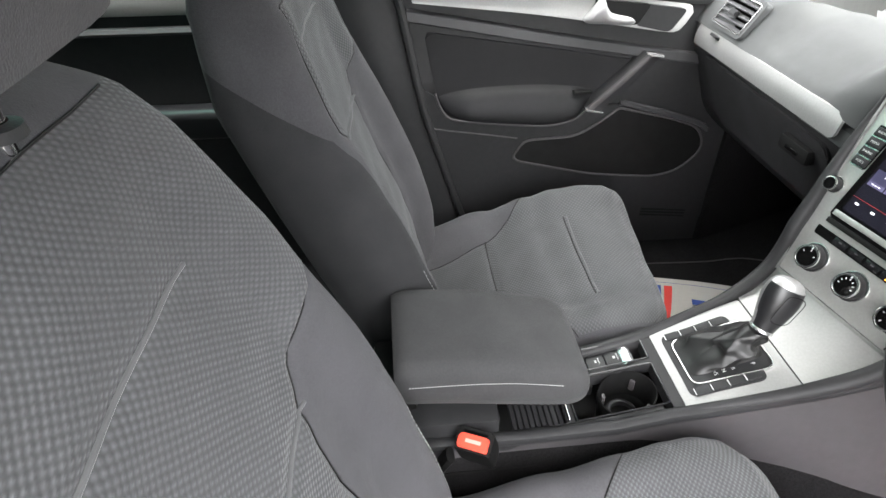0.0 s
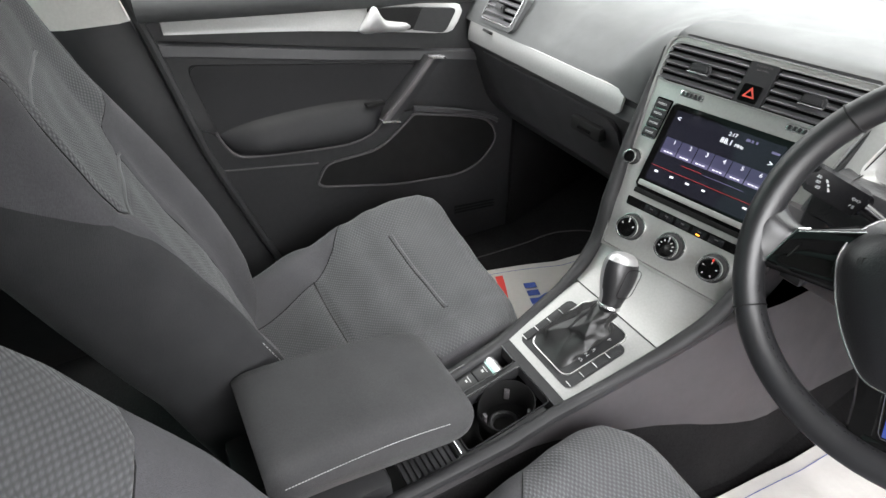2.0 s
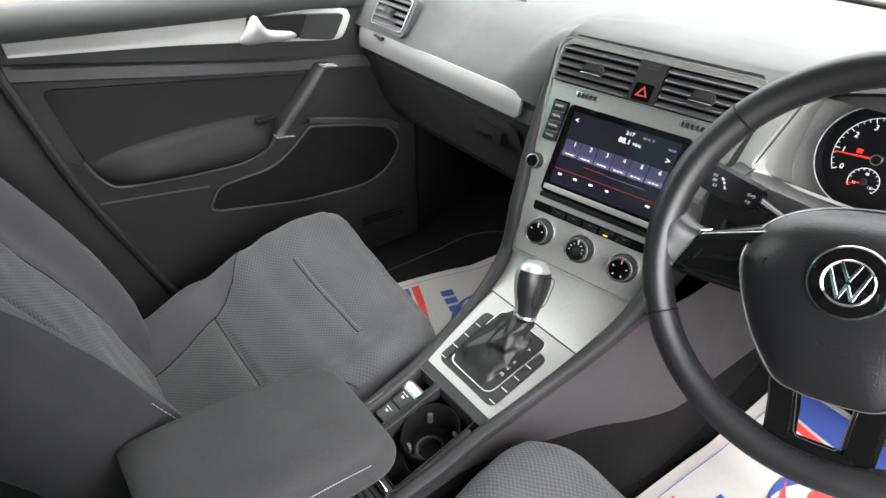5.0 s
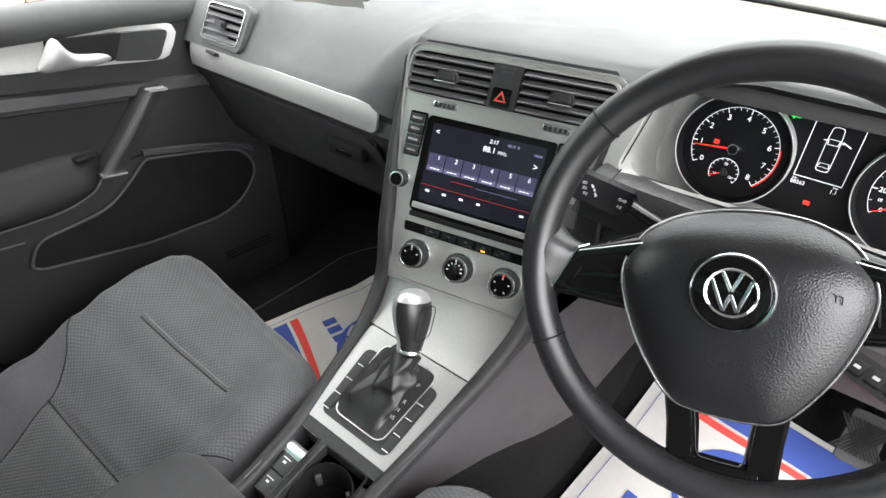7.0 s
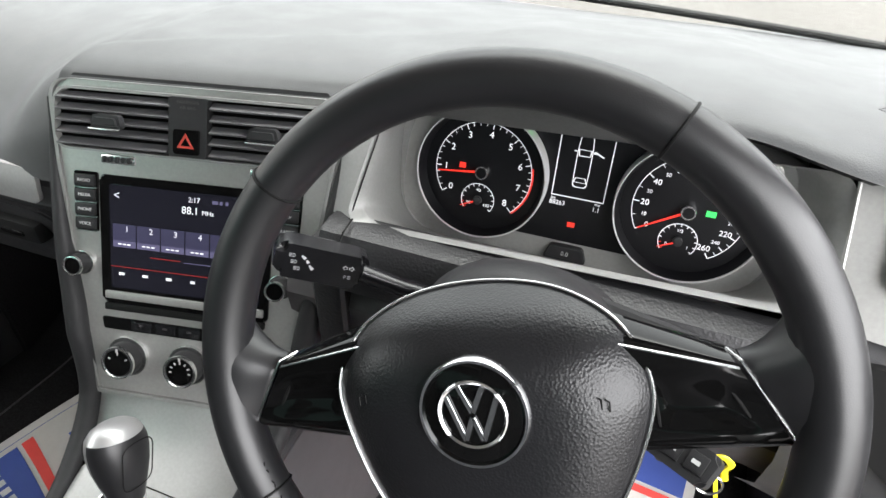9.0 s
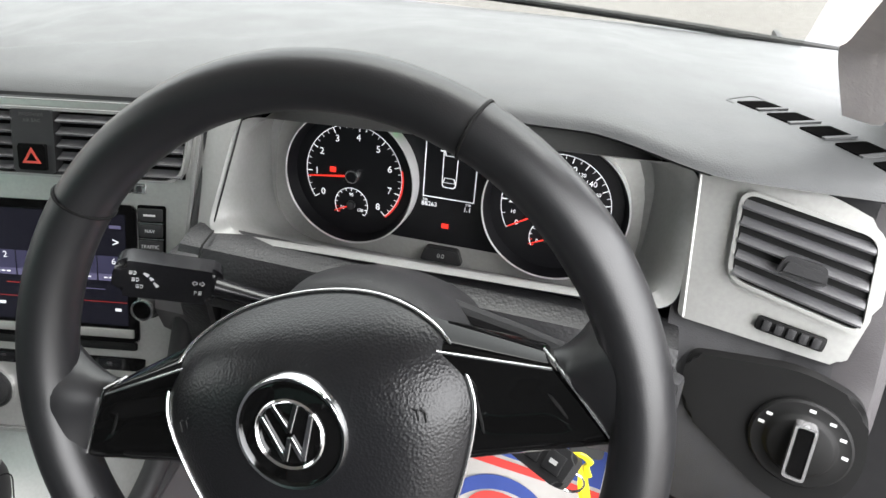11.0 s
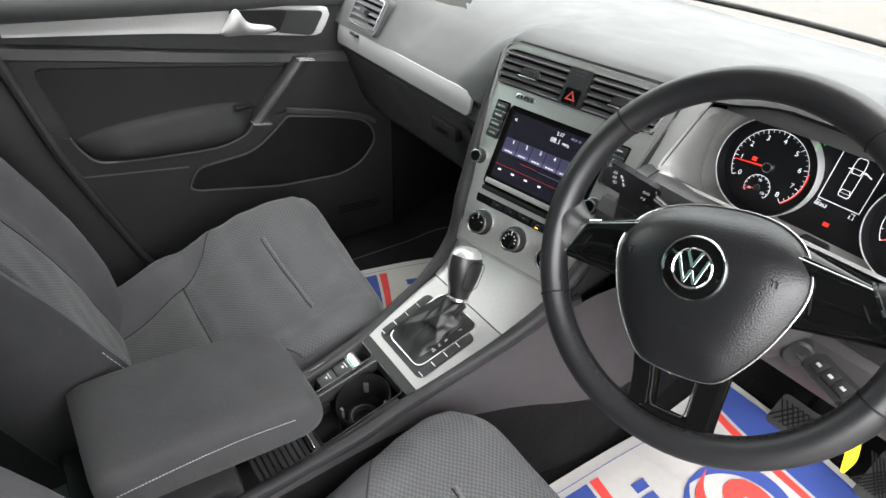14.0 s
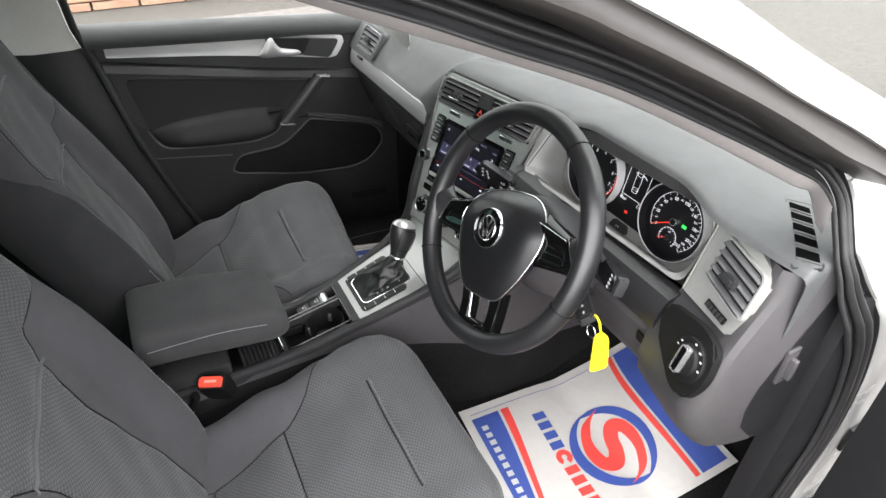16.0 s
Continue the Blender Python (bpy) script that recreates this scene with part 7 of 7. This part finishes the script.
bu_ = (Vector((0.42, 0.90, 0.0)) - bn_ * bn_.dot(Vector((0.42, 0.90, 0.0)))).normalized()
BK = axes((0.073, -0.628, 0.596), bu_, bn_.cross(bu_), bn_)
part("body", slab(rect(-0.026, 0.026, -0.015, 0.017, 0.005), -0.062, 0.0, 0.003), M["black"], bk, at=BK)
part("button", slab(rect(-0.0215, 0.0215, -0.0125, 0.0075, 0.004), -0.004, 0.005, 0.003), M["buckle"], bk, "red release button", at=BK)
# near-black bar paints the shade inside the belt slot
part("slot", box(-0.017, 0.017, 0.0100, 0.0130, -0.0005, 0.0008, 0), M["hollowshade"], bk, at=BK)
part("print_bar", box(-0.011, 0.011, -0.0045, 0.0005, 0.0050, 0.0053, 0), M["pale"], bk, "pale worn print", at=BK, smooth=0)
part("stalk", tube([(0.073, -0.66, 0.57), (0.072, -0.70, 0.50), (0.07, -0.72, 0.42)], 0.014, 8, flat=0.5), M["black"], bk)

# ---- paper floor mats ----
def paper_mat(ax_, ay_, ang, wa, wb, label):
    c_, s_ = math.cos(radians(ang)), math.sin(radians(ang))

    def place(a, b, h):
        x, y = ax_ + a * c_ - b * s_, ay_ + a * s_ + b * c_
        if y > 0.10:
            y = 0.10 + (y - 0.10) * 0.80
        return Vector((x, y, floor_z(y) + 0.006 + h + 0.006 * math.sin(a * 17 + b * 5) * math.sin(b * 11) + 0.004))

    m_ = thing("floor_mat", place(wa / 2, wb / 2, 0), label, "floor mat", "paper mats")
    gridp = [[place(a, b, 0) for a in np.linspace(0, wa, 24)] for b in np.linspace(0, wb, 34)]
    part("sheet", sheet(gridp, (0, 0, -0.0008)), M["paper"], m_, "white paper")

    def band(f0, f1, material, name, a0, a1):
        rows = [[place(a, lerp(f0(a), f1(a), k / 4), 0.0022) for k in range(5)] for a in np.linspace(a0, a1, 26)]
        part(name, sheet(rows, (0, 0, -0.0004)), M[material], m_)
    w = wa
    rows = [[place(0.021 + u, b, 0.0022) for u in (0, 0.0012)] for b in np.linspace(0.02, wb - 0.06, 20)]
    part("print_line", sheet(rows, (0, 0, -0.0003)), M["blue"], m_)
    # near edge: blue field with a bowed upper side, red line beyond it
    band(lambda a: 0.018, lambda a: 0.085 - 0.045 * (a / w) ** 1.5, "blue", "blue_field", 0.034, w - 0.02)
    band(lambda a: 0.092 - 0.045 * (a / w) ** 1.5, lambda a: 0.112 - 0.058 * (a / w) ** 1.4, "red", "red_line", 0.034, w - 0.02)
    for k in range(12):
        a = 0.06 + k * 0.02
        rows = [[place(a + u, 0.030 + v, 0.0032) for v in (0, 0.007, 0.014)] for u in (0, 0.006, 0.012)]
        part("print_bar", sheet(rows, (0, 0, -0.0003)), M["white"], m_)
    # far edge
    band(lambda a: wb - 0.055 - 0.035 * math.sin(math.pi * a / w) * (1 - a / w) - 0.03 * a / w, lambda a: wb - 0.015, "blue", "blue_field", 0.02, w - 0.015)
    band(lambda a: wb - 0.075 - 0.040 * math.sin(math.pi * a / w) * (1 - a / w) - 0.03 * a / w, lambda a: wb - 0.062 - 0.035 * math.sin(math.pi * a / w) * (1 - a / w) - 0.03 * a / w, "red", "red_line", 0.02, w - 0.015)
    # name as plain blue and red blocks
    for k in range(4):
        a, b = 0.075 + k * 0.026, 0.150
        rows = [[place(a + u, b + v, 0.0022) for v in np.linspace(0, 0.030, 4)] for u in np.linspace(0, 0.018, 3)]
        part("print_bar", sheet(rows, (0, 0, -0.0003)), M["blue"], m_)
    for k in range(4):
        a, b = 0.216 + k * 0.026, 0.150
        rows = [[place(a + u, b + v, 0.0022) for v in np.linspace(0, 0.030, 4)] for u in np.linspace(0, 0.018, 3)]
        part("print_bar", sheet(rows, (0, 0, -0.0003)), M["red"], m_)
    rows = [[place(0.193 + r * math.cos(q), 0.165 + r * math.sin(q), 0.0022) for r in (0.006, 0.018)] for q in np.linspace(0.3, 5.6, 24)]
    part("emblem", sheet(rows, (0, 0, -0.0003)), M["red"], m_)
    # round emblem: two blue crescents about a red swirl
    cx, cb, R = w * 0.58, wb * 0.50 + 0.03, 0.097
    for sgn in (0, math.pi):
        rows = []
        for f in np.linspace(0, 1, 40):
            q = sgn + lerp(0.25, 3.55, f)
            t_ = 0.024 * math.sin(math.pi * f) ** 0.8 + 0.001
            rows.append([place(cx + (R - k * t_ / 3) * math.cos(q), cb + (R - k * t_ / 3) * math.sin(q), 0.0022) for k in range(4)])
        part("emblem_crescent", sheet(rows, (0, 0, -0.0003)), M["blue"], m_, "blue crescent")
        half = spline([Vector((sg * a * R, sg * b * R, 0)) for sg in (1 if sgn == 0 else -1,) for a, b in ((0.12, -0.03), (-0.16, 0.05), (-0.37, 0.24), (-0.28, 0.47), (0.05, 0.55), (0.42, 0.47), (0.74, 0.22), (0.93, -0.18))], 6)
        rows = []
        for k, p in enumerate(half):
            f = k / (len(half) - 1)
            d = (half[min(k + 1, len(half) - 1)] - half[max(k - 1, 0)]).normalized()
            t_ = R * curve([(0, 0.34), (0.25, 0.36), (0.5, 0.32), (0.75, 0.22), (1, 0.01)], f)
            rows.append([place(cx + p.x - d.y * t_ * g, cb + p.y + d.x * t_ * g, 0.0024 + (0.0003 if sgn else 0)) for g in (-0.5, -0.17, 0.17, 0.5)])
        part("emblem_swirl", sheet(rows, (0, 0, -0.0003)), M["red"], m_, "red swirl")
    return m_


paper_mat(0.178, -0.150, -5, 0.365, 0.50, "white paper floor mat printed red and blue, in the driver's footwell")
paper_mat(-0.550, -0.150, -17, 0.355, 0.40, "white paper floor mat printed red and blue, in the passenger footwell")

# carpet mat under the paper in the passenger footwell
cm = thing("carpet_mat", (-0.42, 0.0, FLOOR), "black carpet mat with a grey bound edge in the passenger footwell", "floor mat")
edge_ = spline([Vector((x, y, floor_z(y) + 0.004)) for x, y in ((-0.595, -0.16), (-0.593, -0.072), (-0.589, 0.008), (-0.586, 0.088), (-0.573, 0.14), (-0.549, 0.179), (-0.492, 0.229), (-0.40, 0.25), (-0.25, 0.25))], 5)
part("carpet", sheet([[Vector((lerp(-0.22, p.x, g), p.y, p.z)) for g in (0, 0.5, 1)] for p in edge_ if p.x < -0.30], (0, 0, -0.003)), M["carpet"], cm, "black carpet pile")
part("binding", tube([p + Vector((0, 0, 0.001)) for p in edge_], 0.0018, 6), M["lower"], cm, "grey bound edge")

# ---- driver's door opening ----
def jamb_x(z):
    """How the door opening leans inwards towards the roof."""
    return line([(0.2, 0.70), (0.95, 0.70), (1.03, 0.68), (1.10, 0.645), (1.15, 0.62), (1.60, 0.44)], z)


base = [(-1.10, 1.50), (-0.70, 1.425), (-0.461, 1.352), (-0.345, 1.309), (-0.238, 1.268), (-0.103, 1.203), (-0.020, 1.160), (0.022, 1.137), (0.043, 1.110), (0.045, 1.079), (0.046, 1.043), (0.059, 0.997), (0.092, 0.937), (0.130, 0.878), (0.165, 0.791), (0.182, 0.716), (0.189, 0.640), (0.181, 0.567), (0.166, 0.417), (0.155, 0.33)]
bl = spline([Vector((0, y, z)) for y, z in base], 6)


def band(name, profile, material, label, category, lowest=0.0, highest=9.0):
    """A strip swept along the driver's door opening; profile: (metres outside its inner edge, proud)."""
    rows = []
    for k, p in enumerate(bl):
        if not lowest <= p.z <= highest:
            continue
        a, b = bl[max(k - 3, 0)], bl[min(k + 3, len(bl) - 1)]
        d = (b - a).normalized()
        wide = line([(0.60, 2.2), (0.95, 1.6), (1.05, 1.05), (1.20, 1.0), (1.36, 1.0)], p.z)
        q = [p + Vector((0, -d.z, d.y)) * o * wide for o, h in profile]
        rows.append([Vector((jamb_x(v.z) + h, v.y, v.z)) for v, (o, h) in zip(q, profile)])
    return tagged(part(name, sheet(rows, (-0.004, 0.002, 0)), material, smooth=70), label, category, kind="structure")


def bulge(a, b, foot, high, n=9):
    return [(lerp(a, b, k / n), foot + high * math.sin(math.pi * k / n) ** 0.7) for k in range(n + 1)]


# pale inner cover of the driver's windscreen pillar
near_ = spline([Vector((jamb_x(z) + 0.001, y, z)) for y, z in base[1:9]], 6)
fold_ = spline([Vector(p) for p in ((0.470, -0.640, 1.405), (0.516, -0.445, 1.335), (0.533, -0.328, 1.292), (0.552, -0.214, 1.246), (0.576, -0.096, 1.186), (0.603, 0.017, 1.125), (0.612, 0.054, 1.106), (0.634, 0.066, 1.062))], 6)
far_ = [p + Vector((-0.016, 0.012, 0.0)) for p in fold_]
cover_ = [[a, a.lerp(b, 0.5) + Vector((0.002, -0.001, 0.001)), a.lerp(b, 0.85), b.lerp(c, 0.03), b.lerp(c, 0.15), b.lerp(c, 0.5), c] for a, b, c in zip(near_, fold_, far_)]
tagged(part("trim", sheet(cover_, (-0.004, 0.004, -0.002)), M["cover"], smooth=80), "pale inner cover of the driver's windscreen pillar", "pillar", kind="structure")
band("trim", bulge(0.0, 0.0045, 0.000, 0.003, 5) + [(0.006, -0.005), (0.0115, -0.005)], M["rubber"], "black rubber lip round the driver's door opening", "seal")
band("trim", bulge(0.0110, 0.0190, -0.001, 0.006) + bulge(0.0192, 0.0270, 0.000, 0.005), M["seal"], "dark grey rubber seal of the driver's door opening", "seal")
band("trim", [(0.0265, -0.002), (0.0275, -0.008), (0.0335, -0.008), (0.0345, 0.000)], M["rubber"], "black gap beside the door seal", "seal")
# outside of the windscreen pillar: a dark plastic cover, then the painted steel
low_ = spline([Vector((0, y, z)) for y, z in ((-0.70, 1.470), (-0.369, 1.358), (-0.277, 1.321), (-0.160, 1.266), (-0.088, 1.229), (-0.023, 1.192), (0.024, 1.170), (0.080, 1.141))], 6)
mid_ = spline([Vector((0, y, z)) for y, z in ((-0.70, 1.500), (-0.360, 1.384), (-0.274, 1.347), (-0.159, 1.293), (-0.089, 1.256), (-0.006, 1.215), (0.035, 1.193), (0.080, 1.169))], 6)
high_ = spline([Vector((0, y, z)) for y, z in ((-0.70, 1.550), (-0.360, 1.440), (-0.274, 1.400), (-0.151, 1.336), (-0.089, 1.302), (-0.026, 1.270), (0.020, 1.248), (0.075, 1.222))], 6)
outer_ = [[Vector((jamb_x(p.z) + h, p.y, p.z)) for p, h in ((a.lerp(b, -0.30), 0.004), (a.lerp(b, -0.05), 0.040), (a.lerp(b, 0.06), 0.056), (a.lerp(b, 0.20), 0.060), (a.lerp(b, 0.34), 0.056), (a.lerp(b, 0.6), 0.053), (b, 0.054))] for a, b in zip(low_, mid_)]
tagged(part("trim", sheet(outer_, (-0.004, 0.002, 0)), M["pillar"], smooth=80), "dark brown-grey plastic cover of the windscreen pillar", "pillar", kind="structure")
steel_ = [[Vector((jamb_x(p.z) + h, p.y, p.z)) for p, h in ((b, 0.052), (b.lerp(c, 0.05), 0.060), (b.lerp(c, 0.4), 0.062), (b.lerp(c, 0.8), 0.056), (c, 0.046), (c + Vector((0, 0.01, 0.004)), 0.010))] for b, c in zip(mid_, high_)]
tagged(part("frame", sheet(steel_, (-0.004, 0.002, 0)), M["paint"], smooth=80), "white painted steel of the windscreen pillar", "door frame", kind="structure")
band("frame", [(0.0340, -0.004), (0.0360, 0.004), (0.050, 0.006), (0.075, 0.006), (0.095, 0.008)], M["paint"], "white painted steel of the door opening", "door frame", 0.0, 1.118)
hinge = thing("hinge", (0.72, 0.30, 0.55), "dark steel door hinges on the painted pillar", "hinge", kind="structure")
for z, y in ((0.62, 0.285), (0.93, 0.225)):
    part("plate", box(0.706, 0.714, y, y + 0.08, z - 0.028, z + 0.028, 0.003), M["rubber"], hinge)
    part("arm", box(0.712, 0.80, y + 0.02, y + 0.05, z - 0.014, z + 0.014, 0.006), M["rubber"], hinge)
    part("pin", lathe([(0.0001, -0.03), (0.008, -0.03), (0.008, 0.03), (0.0001, 0.03)], 14), M["rubber"], hinge, at=Matrix.Translation((0.80, y + 0.035, z)))
# solid dark plate stands in for the shade in the wing gap
tagged(part("wall_right", box(0.712, 0.722, 0.40, 0.75, 0.20, 0.95, 0.004), M["rubber"]), "dark plate for the shaded gap behind the front wing", "wall", kind="structure")
tagged(part("sill_trim", box(0.66, 0.80, -1.0, 0.15, 0.28, 0.365, 0.015), M["hard"]), "black door sill", "sill", kind="structure")

# the driver's own door, out of view, added wide open to shade the door opening
wide_ = thing("door_3", (0.77, 0.27, 0.30), "unseen driver's door swung wide open to shade the dash end, black inside and white outside", "car door", kind="structure")
OPEN = Matrix.Translation((0.77, 0.27, 0)) @ Matrix.Rotation(radians(58), 4, "Z")
shape_ = rounded([(0.0, 0.30), (-0.92, 0.30), (-1.06, 0.62), (-1.10, 1.00), (0.02, 0.98)], 0.05, 5)
for nm_, d0_, d1_, mt_ in (("inner_panel", -0.06, 0.0, "hard"), ("outer_panel", 0.001, 0.05, "paint")):
    bm = slab(shape_, d0_, d1_, 0.006)
    for v in bm.verts:
        y, z, n = v.co
        v.co = Vector((n, y, z))
    part(nm_, bm, M[mt_], wide_, at=OPEN)
part("window_frame", tube([OPEN @ Vector(p) for p in ((0.0, 0.0, 0.98), (-0.03, -0.25, 1.16), (-0.09, -0.55, 1.33), (-0.13, -0.85, 1.40), (-0.12, -1.04, 1.36), (0.0, -1.09, 1.0))], 0.022, 8), M["rubber"], wide_)

# ---- a sheet of grey card that hangs behind the passenger's side of the windscreen ----
card = thing("hanging_card", (-0.39, -0.04, 1.50), "large plain grey card sheet hanging before the windscreen", "card sheet")
run_, tip_ = Vector((-0.965, 0.225, 0)), Vector((-0.151, -0.103, 0))
corner_ = [(0.0, 1.076), (0.0045, 1.0835), (-0.006, 1.0850), (-0.0125, 1.0900), (-0.0125, 1.0960), (-0.006, 1.106), (-0.002, 1.120), (0.0, 1.15), (0.002, 1.52)]
foot_ = [(a, 1.076 - 0.140 * a / 0.99 + 0.0012 * math.sin(a * 60)) for a in np.linspace(0.02, 0.46, 12)]
loop_c = corner_[::-1] + foot_ + [(0.46, 1.48)]
bm = slab([(a, z) for a, z in loop_c], -0.0006, 0.0006, 0)
for v in bm.verts:
    a, z, n = v.co
    p = tip_ + run_ * a
    v.co = Vector((p.x + n * 0.225, p.y + n * 0.965 + 0.010 * math.sin(a * 5) * (z - 1.07), z))
part("sheet", bm, M["card"], card, smooth=0)

# ---- outside: brick wall across the car park ----
bw = thing("brick_wall", (-5.5, 0, 0), "low weathered red brick wall across the car park", "wall")
part("core", box(-5.60, -5.52, -9, 9, 0, 0.95, 0.01), M["mortar"], bw, "mortar")
brick_me = None
random.seed(4)
for row in range(12):
    for k in range(25):
        bm = None
        y = -4.2 + k * 0.40 + (0.2 if row % 2 else 0)
        if brick_me is None:
            ob = part("brick", box(-0.05, 0.05, -0.19, 0.19, -0.033, 0.033, 0.004, 1), M["brick"], bw, smooth=0)
            brick_me = ob.data
        else:
            ob = new("brick", brick_me)
            ob.parent, ob.matrix_parent_inverse = bw, Matrix.Translation(-Vector(bw.location))
        ob.location = (-5.49 + random.uniform(-0.004, 0.004), y, 0.04 + row * 0.078)
